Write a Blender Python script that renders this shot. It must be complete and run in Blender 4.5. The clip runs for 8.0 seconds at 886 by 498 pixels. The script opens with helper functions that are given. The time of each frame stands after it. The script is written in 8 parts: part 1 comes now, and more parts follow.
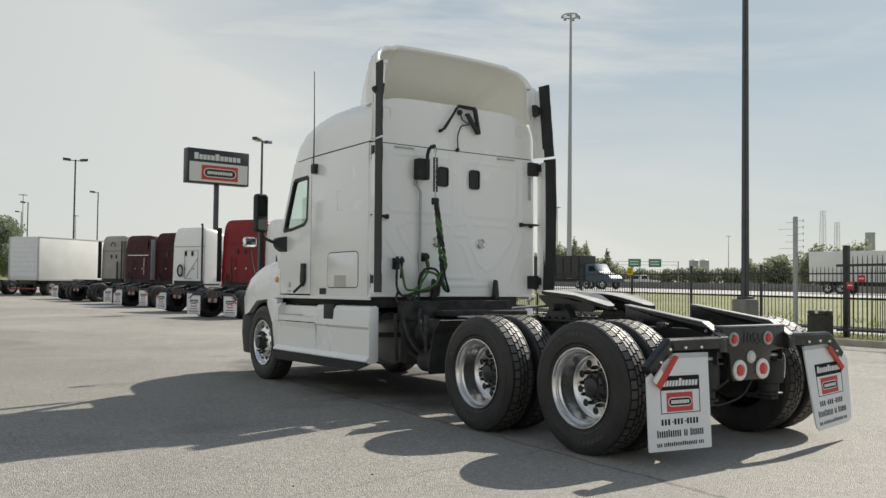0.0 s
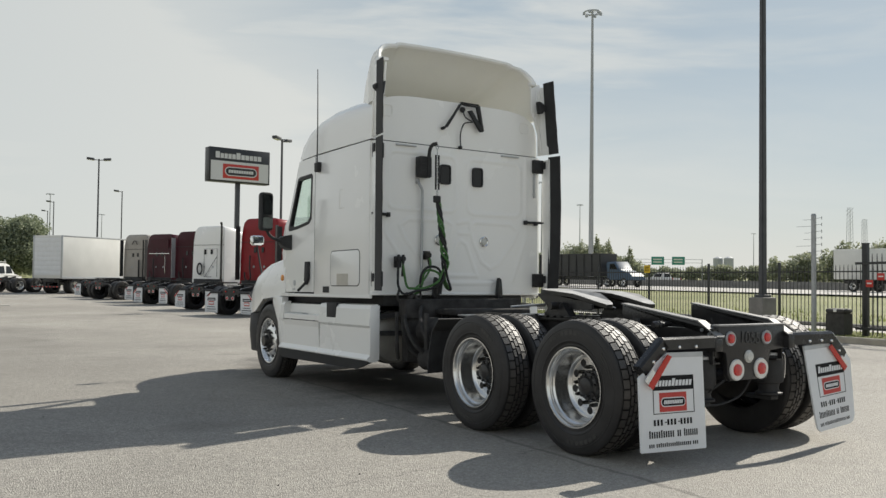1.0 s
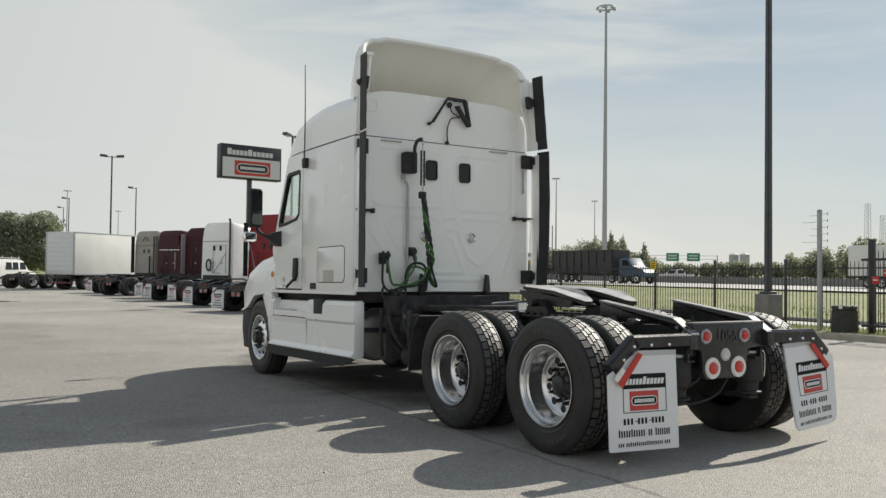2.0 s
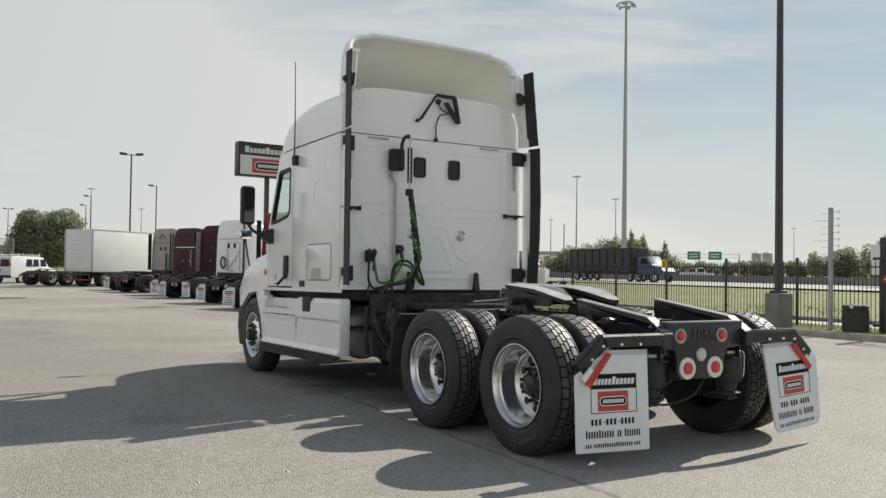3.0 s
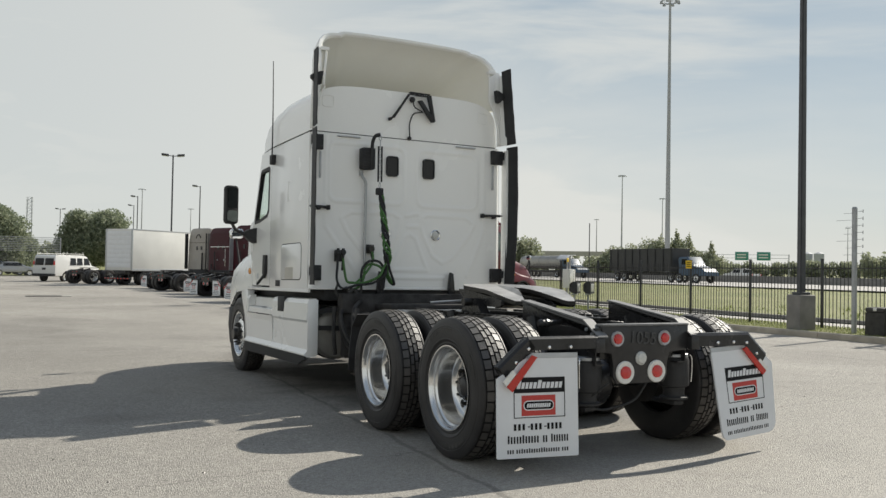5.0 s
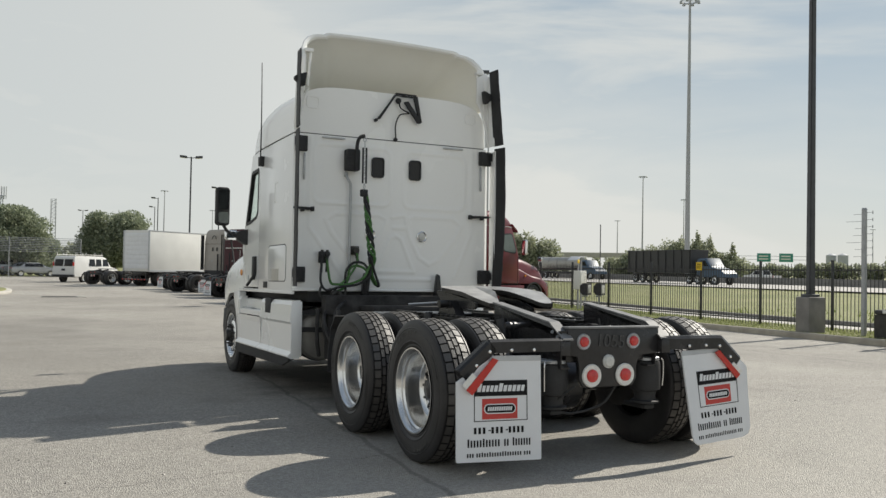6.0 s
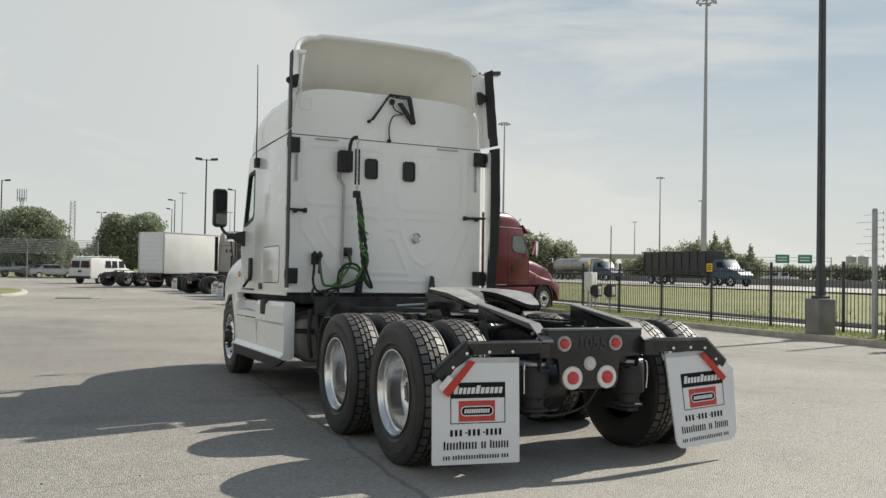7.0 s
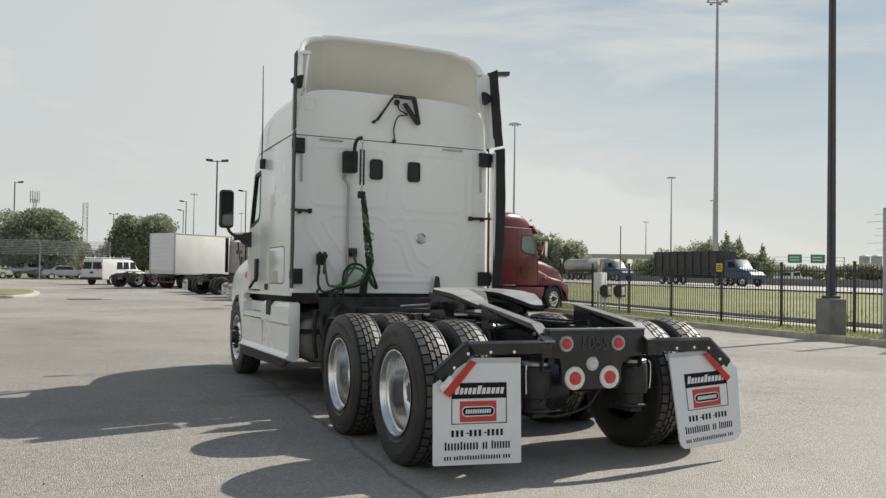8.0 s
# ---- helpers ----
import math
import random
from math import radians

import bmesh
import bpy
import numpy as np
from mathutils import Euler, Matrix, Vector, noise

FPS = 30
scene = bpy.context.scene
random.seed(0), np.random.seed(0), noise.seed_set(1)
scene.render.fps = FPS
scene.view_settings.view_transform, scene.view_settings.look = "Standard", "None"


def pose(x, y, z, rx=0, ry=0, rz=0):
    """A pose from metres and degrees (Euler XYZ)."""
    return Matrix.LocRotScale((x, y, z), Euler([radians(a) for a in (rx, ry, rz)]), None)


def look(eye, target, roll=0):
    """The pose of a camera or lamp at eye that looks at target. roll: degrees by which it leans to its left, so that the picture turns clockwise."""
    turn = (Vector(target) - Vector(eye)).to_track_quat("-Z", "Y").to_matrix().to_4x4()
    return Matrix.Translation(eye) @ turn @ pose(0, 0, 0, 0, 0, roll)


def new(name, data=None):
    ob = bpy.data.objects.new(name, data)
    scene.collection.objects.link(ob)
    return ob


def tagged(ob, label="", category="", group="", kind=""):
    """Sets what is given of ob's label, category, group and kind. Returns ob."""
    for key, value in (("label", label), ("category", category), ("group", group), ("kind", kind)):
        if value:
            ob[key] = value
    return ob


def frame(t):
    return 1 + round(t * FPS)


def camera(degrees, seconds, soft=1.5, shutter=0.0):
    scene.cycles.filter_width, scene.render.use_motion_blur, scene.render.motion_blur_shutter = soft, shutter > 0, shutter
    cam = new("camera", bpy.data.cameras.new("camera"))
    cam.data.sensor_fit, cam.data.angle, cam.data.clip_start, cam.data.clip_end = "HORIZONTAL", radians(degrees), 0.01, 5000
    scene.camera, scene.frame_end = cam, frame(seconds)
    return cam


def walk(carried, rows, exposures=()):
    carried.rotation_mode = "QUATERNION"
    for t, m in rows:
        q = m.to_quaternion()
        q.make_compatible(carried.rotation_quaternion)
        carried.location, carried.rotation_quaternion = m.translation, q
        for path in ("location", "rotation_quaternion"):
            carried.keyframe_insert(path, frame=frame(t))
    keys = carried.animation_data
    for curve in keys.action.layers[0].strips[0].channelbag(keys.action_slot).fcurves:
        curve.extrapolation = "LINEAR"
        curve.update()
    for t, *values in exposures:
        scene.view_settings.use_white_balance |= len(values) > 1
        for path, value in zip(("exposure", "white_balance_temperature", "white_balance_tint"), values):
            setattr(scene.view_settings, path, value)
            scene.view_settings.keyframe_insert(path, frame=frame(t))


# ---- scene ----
cam = camera(55.3, 8.0, 1.45)
# the lot falls gently away from the tail of the tractor: its local plane, and all that stands on it, leans by LOT
LOT = Matrix.Rotation(radians(-0.3), 4, Vector((0.49, 0.87, 0))) @ Matrix.Rotation(radians(-0.92), 4, Vector((0.87, -0.49, 0)))
PATH = [
    (0, (-5.937, -4.189, 1.272), (-4.796, -2.549, 1.368), 0.3),
    (0.5, (-5.837, -4.23, 1.276), (-4.722, -2.573, 1.37), 0.3),
    (1, (-5.713, -4.283, 1.277), (-4.616, -2.613, 1.368), 0.3),
    (1.5, (-5.558, -4.343, 1.28), (-4.473, -2.665, 1.366), 0.3),
    (3, (-5.029, -4.545, 1.285), (-4.003, -2.83, 1.362), 0.5),
    (3.5, (-4.83, -4.629, 1.288), (-3.822, -2.904, 1.363), 0.6),
    (4, (-4.635, -4.708, 1.291), (-3.651, -2.969, 1.366), 0.7),
    (4.5, (-4.436, -4.78, 1.293), (-3.477, -3.026, 1.368), 0.7),
    (6, (-3.856, -5.004, 1.307), (-2.967, -3.214, 1.385), 0.8),
    (6.5, (-3.706, -5.059, 1.311), (-2.831, -3.263, 1.39), 0.8),
    (7, (-3.602, -5.093, 1.31), (-2.749, -3.286, 1.391), 0.8),
    (7.5, (-3.558, -5.106, 1.308), (-2.718, -3.293, 1.39), 0.7),
    (8, (-3.538, -5.112, 1.308), (-2.708, -3.294, 1.39), 0.7),
]
walk(cam, [(t, LOT @ look(eye, target, roll)) for t, eye, target, roll in PATH])

# ---- light ----
SUN = Vector((1.28, 0.36, 1.0)).normalized()
world = bpy.data.worlds.new("sky")
scene.world = world
world.use_nodes = True
wn, wl = world.node_tree.nodes, world.node_tree.links
wn.clear()
sky = wn.new("ShaderNodeTexSky")
sky.sky_type, sky.sun_disc = "NISHITA", False
sky.sun_elevation = math.asin(SUN.z)
sky.sun_rotation = math.atan2(SUN.x, SUN.y)
sky.air_density, sky.dust_density, sky.ozone_density = 1.0, 0.6, 1.5
wtc = wn.new("ShaderNodeTexCoord")
wsep = wn.new("ShaderNodeSeparateXYZ")
wl.new(wtc.outputs["Generated"], wsep.inputs[0])


def sky_noise(stretch, turn, scale, detail, rough, distort):
    mp, nz = wn.new("ShaderNodeMapping"), wn.new("ShaderNodeTexNoise")
    mp.inputs["Scale"].default_value, mp.inputs["Rotation"].default_value = stretch, turn
    for key, v in (("Scale", scale), ("Detail", detail), ("Roughness", rough), ("Distortion", distort)):
        nz.inputs[key].default_value = v
    wl.new(wtc.outputs["Generated"], mp.inputs["Vector"])
    wl.new(mp.outputs["Vector"], nz.inputs["Vector"])
    return nz.outputs["Fac"]


def sky_math(kind, a, b, c=0.0):
    nd = wn.new("ShaderNodeMath")
    nd.operation = kind
    for k, v in enumerate((a, b, c)):
        if isinstance(v, (int, float)):
            nd.inputs[k].default_value = v
        else:
            wl.new(v, nd.inputs[k])
    return nd.outputs[0]


def sky_range(v, a, b, c, d):
    nd = wn.new("ShaderNodeMapRange")
    nd.interpolation_type = "SMOOTHSTEP"
    for key, q in (("From Min", a), ("From Max", b), ("To Min", c), ("To Max", d)):
        nd.inputs[key].default_value = q
    wl.new(v, nd.inputs["Value"])
    return nd.outputs["Result"]


# a low bank of thin cloud that climbs towards -x, torn streaks above it, haze on the horizon
streak = sky_noise((1.0, 1.0, 5.0), (0.10, 0.16, 0.5), 2.3, 8.0, 0.55, 0.5)
broad = sky_noise((1.0, 1.0, 4.0), (0.06, 0.10, 0.2), 1.3, 6.0, 0.5, 0.3)
height = sky_math("MULTIPLY_ADD", wsep.outputs["X"], 0.50, wsep.outputs["Z"])
height = sky_math("MULTIPLY_ADD", streak, 0.24, height)
height = sky_math("MULTIPLY_ADD", broad, 0.14, height)
bank = sky_math("MAXIMUM", sky_range(height, 0.57, 0.68, 1.0, 0.0), sky_range(height, 0.50, 0.86, 0.98, 0.0))
bank = sky_math("MULTIPLY", bank, sky_range(wsep.outputs["X"], -0.1, 0.6, 0.60, 0.93))
wisps = sky_range(sky_math("MULTIPLY_ADD", wsep.outputs["X"], -0.16, streak), 0.34, 0.58, 0.05, 0.70)
low = sky_range(wsep.outputs["Z"], 0.0, 0.10, 0.62, 0.0)
cover = sky_math("MAXIMUM", sky_math("MAXIMUM", bank, wisps), low)
cover = sky_math("MULTIPLY", cover, sky_range(wsep.outputs["Z"], 0.36, 0.75, 1.0, 0.14))
haze = wn.new("ShaderNodeMix")
haze.data_type = "RGBA"
haze.inputs["B"].default_value = (3.50, 4.12, 4.38, 1)
wl.new(sky_range(wsep.outputs["Z"], 0.28, 0.62, 0.80, 0.30), haze.inputs["Factor"])
veil = wn.new("ShaderNodeMix")
veil.data_type = "RGBA"
veil.inputs["B"].default_value = (6.55, 6.58, 6.22, 1)
bg = wn.new("ShaderNodeBackground")
bg.inputs["Strength"].default_value = 0.114
wout = wn.new("ShaderNodeOutputWorld")
wl.new(sky.outputs["Color"], haze.inputs["A"])
wl.new(haze.outputs["Result"], veil.inputs["A"])
wl.new(cover, veil.inputs["Factor"])
wl.new(veil.outputs["Result"], bg.inputs["Color"])
wl.new(bg.outputs["Background"], wout.inputs["Surface"])
sun_data = bpy.data.lights.new("sun", "SUN")
sun_data.energy, sun_data.angle, sun_data.color = 5.5, radians(0.6), (1.0, 0.945, 0.84)
sun = new("sun", sun_data)
sun.matrix_world = look(SUN * 60, (0, 0, 0))
scene.view_settings.exposure = 0.0


# ---- materials ----
def mat(name, colour, rough=0.5, metal=0.0, var=0.12, scale=8.0, bump=0.0, bump_scale=60.0, coat=0.0, fine=120.0, tint=None, spec=0.5):
    """A principled surface with blotches at one scale and grain at another."""
    m = bpy.data.materials.new(name)
    m.use_nodes = True
    n, l = m.node_tree.nodes, m.node_tree.links
    b = n["Principled BSDF"]
    b.inputs["Metallic"].default_value = metal
    b.inputs["Coat Weight"].default_value = coat
    b.inputs["Specular IOR Level"].default_value = spec
    b.inputs["Coat Roughness"].default_value = 0.08
    tc = n.new("ShaderNodeTexCoord")
    big = n.new("ShaderNodeTexNoise")
    big.inputs["Scale"].default_value, big.inputs["Detail"].default_value = scale, 6
    small = n.new("ShaderNodeTexNoise")
    small.inputs["Scale"].default_value, small.inputs["Detail"].default_value = fine, 3
    add = n.new("ShaderNodeMath")
    add.operation = "MULTIPLY_ADD"
    add.inputs[1].default_value = 0.45
    l.new(tc.outputs["Object"], big.inputs["Vector"])
    l.new(tc.outputs["Object"], small.inputs["Vector"])
    l.new(small.outputs["Fac"], add.inputs[0])
    l.new(big.outputs["Fac"], add.inputs[2])
    mr = n.new("ShaderNodeMapRange")
    mr.inputs["From Min"].default_value, mr.inputs["From Max"].default_value = 0.45, 1.0
    l.new(add.outputs[0], mr.inputs["Value"])
    mix = n.new("ShaderNodeMix")
    mix.data_type = "RGBA"
    t = tint or (1, 1, 1)
    mix.inputs["A"].default_value = (*[max(0.0, c * (1 - var)) for c in colour], 1)
    mix.inputs["B"].default_value = (*[min(1.0, c * (1 + var) * q) for c, q in zip(colour, t)], 1)
    l.new(mr.outputs["Result"], mix.inputs["Factor"])
    l.new(mix.outputs["Result"], b.inputs["Base Color"])
    rr = n.new("ShaderNodeMapRange")
    rr.inputs["To Min"].default_value, rr.inputs["To Max"].default_value = max(0.02, rough * 0.8), min(1.0, rough * 1.2)
    l.new(big.outputs["Fac"], rr.inputs["Value"])
    l.new(rr.outputs["Result"], b.inputs["Roughness"])
    if bump:
        bn = n.new("ShaderNodeTexNoise")
        bn.inputs["Scale"].default_value, bn.inputs["Detail"].default_value = bump_scale, 4
        bp = n.new("ShaderNodeBump")
        bp.inputs["Strength"].default_value, bp.inputs["Distance"].default_value = bump, 0.01
        l.new(tc.outputs["Object"], bn.inputs["Vector"])
        l.new(bn.outputs["Fac"], bp.inputs["Height"])
        l.new(bp.outputs["Normal"], b.inputs["Normal"])
    return m


def glass_mat(name, colour, rough=0.02, clear=0.5):
    """Thin tinted glazing: part see-through, part gloss."""
    m = bpy.data.materials.new(name)
    m.use_nodes = True
    n, l = m.node_tree.nodes, m.node_tree.links
    n.clear()
    tr = n.new("ShaderNodeBsdfTransparent")
    tr.inputs["Color"].default_value = (*colour, 1)
    gl = n.new("ShaderNodeBsdfGlossy")
    gl.inputs["Roughness"].default_value = rough
    lw = n.new("ShaderNodeLayerWeight")
    lw.inputs["Blend"].default_value = 0.5
    pw = n.new("ShaderNodeMath")
    pw.operation = "POWER"
    pw.inputs[1].default_value = 3.0
    l.new(lw.outputs["Facing"], pw.inputs[0])
    fr = n.new("ShaderNodeMath")
    fr.operation, fr.use_clamp = "MULTIPLY_ADD", True
    fr.inputs[1].default_value, fr.inputs[2].default_value = 0.6, 0.05
    l.new(pw.outputs[0], fr.inputs[0])
    mx = n.new("ShaderNodeMixShader")
    out = n.new("ShaderNodeOutputMaterial")
    l.new(fr.outputs[0], mx.inputs["Fac"])
    l.new(tr.outputs["BSDF"], mx.inputs[1])
    l.new(gl.outputs["BSDF"], mx.inputs[2])
    l.new(mx.outputs["Shader"], out.inputs["Surface"])
    return m


M_WHITE = mat("white_paint", (0.90, 0.895, 0.865), 0.26, var=0.015, scale=1.2, fine=40, coat=0.35)
M_CREAM = mat("moulded_white", (0.88, 0.87, 0.82), 0.2, var=0.04, scale=2.0, coat=0.5)
M_RUBBER = mat("black_rubber", (0.034, 0.034, 0.035), 0.62, var=0.3, scale=6, bump=0.15, spec=0.3)
M_TYRE = mat("tyre_wall", (0.028, 0.0267, 0.0265), 0.48, var=0.45, scale=5, bump=0.10, bump_scale=90, spec=0.35)
M_TREAD = mat("dusty_tread", (0.052, 0.046, 0.039), 0.56, var=0.5, scale=14, bump=0.3, bump_scale=120, spec=1.0)
M_ALLOY = mat("polished_alloy", (0.78, 0.775, 0.76), 0.21, metal=0.97, var=0.05, scale=7, bump=0.012, bump_scale=14)
# Front alloy brightened: the sunlit ground it mirrors is in the colour.
M_RIMF = mat("front_alloy_lifted", (0.86, 0.86, 0.85), 0.26, metal=0.75, var=0.06, scale=9)
M_STEELRIM = mat("dull_steel_wheel", (0.10, 0.10, 0.10), 0.6, metal=0.2, var=0.3, scale=7)
M_STEEL = mat("galvanised_steel", (0.42, 0.43, 0.44), 0.45, metal=0.8, var=0.2, scale=12)
M_BLACK = mat("black_chassis_paint", (0.027, 0.0265, 0.0275), 0.26, var=0.4, scale=7, bump=0.08, spec=0.4)
M_BLACKM = mat("matt_black", (0.036, 0.036, 0.037), 0.65, var=0.4, scale=9, bump=0.15, spec=0.3)
M_GREASE = mat("greasy_steel", (0.05, 0.048, 0.045), 0.38, metal=0.6, var=0.5, scale=6, bump=0.1)
M_PLATE = mat("worn_top_plate", (0.36, 0.355, 0.345), 0.45, metal=0.3, var=0.35, scale=6, bump=0.1)
M_RAMP = mat("worn_ramp_edge", (0.17, 0.17, 0.17), 0.6, metal=0.1, var=0.35, scale=9)
M_FLAP = mat("white_vinyl", (0.72, 0.73, 0.74), 0.5, var=0.05, scale=4)
M_INK = mat("black_ink", (0.012, 0.012, 0.013), 0.6, var=0.1, spec=0.15)
M_REDINK = mat("red_ink", (0.50, 0.045, 0.035), 0.5, var=0.1)
M_TAPE = mat("red_reflective_tape", (0.5, 0.03, 0.02), 0.3, var=0.12, scale=30)
M_TAPEW = mat("white_reflective_tape", (0.75, 0.74, 0.7), 0.3, var=0.1, scale=30)
M_LENSR = mat("red_lens", (0.55, 0.022, 0.018), 0.12, var=0.2, scale=60, coat=0.6)
M_LENSW = mat("clear_lens", (0.55, 0.55, 0.52), 0.12, var=0.2, scale=70, coat=0.6)
M_AMBER = mat("amber_lens", (0.75, 0.28, 0.03), 0.15, var=0.1, coat=0.5)
M_CHROME = mat("chrome", (0.8, 0.8, 0.8), 0.08, metal=1.0, var=0.03)
M_GREEN = mat("green_hose", (0.06, 0.165, 0.04), 0.45, var=0.2, scale=30)
M_DARKGLASS = mat("tinted_window", (0.008, 0.009, 0.010), 0.08, var=0.1, spec=0.35)
# Dark base: the dim view this mirror reflects is put into the colour.
M_MIRROR = mat("dark_view_mirror", (0.10, 0.105, 0.11), 0.06, metal=0.9, var=0.05)
M_GLASS = glass_mat("door_glass", (0.88, 0.95, 0.91))
M_SEAT = mat("grey_trim", (0.09, 0.09, 0.09), 0.8, var=0.2)
M_SILVER = mat("silver_panel", (0.45, 0.46, 0.47), 0.4, metal=0.4, var=0.12)
M_CONC = mat("pale_concrete", (0.43, 0.41, 0.37), 0.85, var=0.22, scale=2.2, bump=0.3, bump_scale=50)
M_CONCD = mat("stained_concrete", (0.20, 0.19, 0.175), 0.85, var=0.3, scale=3.0, bump=0.35, bump_scale=40)
M_ROAD = mat("far_carriageway", (0.42, 0.40, 0.37), 0.85, var=0.12, scale=0.4)
M_FENCE = mat("black_fence_paint", (0.030, 0.031, 0.031), 0.5, var=0.3, scale=10)
M_POLE = mat("dark_bronze_pole", (0.062, 0.064, 0.070), 0.5, metal=0.1, var=0.25, scale=4)
M_GALV = mat("weathered_zinc", (0.36, 0.37, 0.38), 0.5, metal=0.35, var=0.2, scale=8)
M_YELLOW = mat("yellow_sign_face", (0.75, 0.50, 0.02), 0.5, var=0.08)
# Green lifted for a distant sign: haze is in the colour.
M_GREENSIGN = mat("hazed_sign_green", (0.05, 0.27, 0.21), 0.5, var=0.08)
M_BOXSIDE = mat("trailer_skin", (0.70, 0.695, 0.66), 0.45, var=0.08, scale=0.7, bump=0.25, bump_scale=1.5)
M_MAROON = mat("maroon_paint", (0.050, 0.004, 0.011), 0.4, var=0.2, scale=2, coat=0.05, spec=0.2)
M_RED = mat("red_paint", (0.23, 0.006, 0.011), 0.4, var=0.15, scale=2, coat=0.08, spec=0.25)
M_DARKRED = mat("deep_red_paint", (0.115, 0.007, 0.012), 0.3, var=0.15, scale=2, coat=0.2, spec=0.35)
M_GREYCAB = mat("grey_paint", (0.34, 0.31, 0.275), 0.35, var=0.12, scale=2)
M_PLUM = mat("dark_plum_paint", (0.048, 0.006, 0.012), 0.4, var=0.2, scale=2, spec=0.15)
M_BLUECAB = mat("blue_paint", (0.055, 0.095, 0.145), 0.5, var=0.15, scale=2)
M_KERB = mat("worn_kerb_concrete", (0.37, 0.33, 0.265), 0.88, var=0.3, scale=2.5, bump=0.35, bump_scale=40)
M_TANK = mat("dull_tank_alloy", (0.34, 0.33, 0.305), 0.42, metal=0.35, var=0.2, scale=5, bump=0.1, bump_scale=20)
M_TAN = mat("tan_car_paint", (0.30, 0.25, 0.19), 0.3, var=0.1, coat=0.4)
M_DUSTRUB = mat("dusty_rubber", (0.055, 0.053, 0.050), 0.7, var=0.35, scale=10, bump=0.2, spec=0.3)
# Near-black for crowded gear under the cab; its deep shade is in the colour.
M_UNDERGEAR = mat("shaded_underside_gear", (0.05, 0.048, 0.047), 0.75, var=0.6, scale=8, bump=0.3, bump_scale=30, spec=0.15)
M_VANWHITE = mat("chalky_white_paint", (0.62, 0.62, 0.60), 0.4, var=0.04, scale=1.5)
M_BARK = mat("bark", (0.10, 0.08, 0.06), 0.9, var=0.3, scale=6, bump=0.5, bump_scale=20)
M_SIGNW = mat("sign_face", (0.62, 0.62, 0.62), 0.4, var=0.03)
M_SIGND = mat("sign_charcoal", (0.022, 0.024, 0.028), 0.4, var=0.08)
M_TRUNKDARK = mat("dump_body", (0.035, 0.035, 0.037), 0.5, var=0.25, scale=1.5)
# Far steel: distance haze is mixed into this pale grey.
M_HAZEGREY = mat("hazed_far_steel", (0.42, 0.44, 0.46), 0.7, var=0.08)


def leaf_mat(name, a, b):
    m = bpy.data.materials.new(name)
    m.use_nodes = True
    n, l = m.node_tree.nodes, m.node_tree.links
    p = n["Principled BSDF"]
    p.inputs["Roughness"].default_value = 0.6
    g = n.new("ShaderNodeNewGeometry")
    mx = n.new("ShaderNodeMix")
    mx.data_type = "RGBA"
    mx.inputs["A"].default_value, mx.inputs["B"].default_value = (*a, 1), (*b, 1)
    l.new(g.outputs["Random Per Island"], mx.inputs["Factor"])
    l.new(mx.outputs["Result"], p.inputs["Base Color"])
    tl = n.new("ShaderNodeBsdfTranslucent")
    l.new(mx.outputs["Result"], tl.inputs["Color"])
    ms = n.new("ShaderNodeMixShader")
    ms.inputs["Fac"].default_value = 0.38
    l.new(p.outputs["BSDF"], ms.inputs[1])
    l.new(tl.outputs["BSDF"], ms.inputs[2])
    l.new(ms.outputs["Shader"], n["Material Output"].inputs["Surface"])
    return m


M_LEAF = leaf_mat("oak_leaves", (0.13, 0.165, 0.10), (0.37, 0.40, 0.27))
# Far leaves are paler than near ones: distance haze is in the colour.
M_LEAFHAZE = leaf_mat("hazed_far_leaves", (0.25, 0.28, 0.185), (0.41, 0.42, 0.30))
M_BLADE = leaf_mat("grass_blades", (0.18, 0.22, 0.07), (0.33, 0.35, 0.14))


def thin_shell(m, share, colour):
    """Lets some light through a moulded plastic shell."""
    n, l = m.node_tree.nodes, m.node_tree.links
    tl = n.new("ShaderNodeBsdfTranslucent")
    tl.inputs["Color"].default_value = (*colour, 1)
    mx = n.new("ShaderNodeMixShader")
    mx.inputs["Fac"].default_value = share
    l.new(n["Principled BSDF"].outputs["BSDF"], mx.inputs[1])
    l.new(tl.outputs["BSDF"], mx.inputs[2])
    l.new(mx.outputs["Shader"], n["Material Output"].inputs["Surface"])


thin_shell(M_CREAM, 0.15, (0.88, 0.86, 0.78))


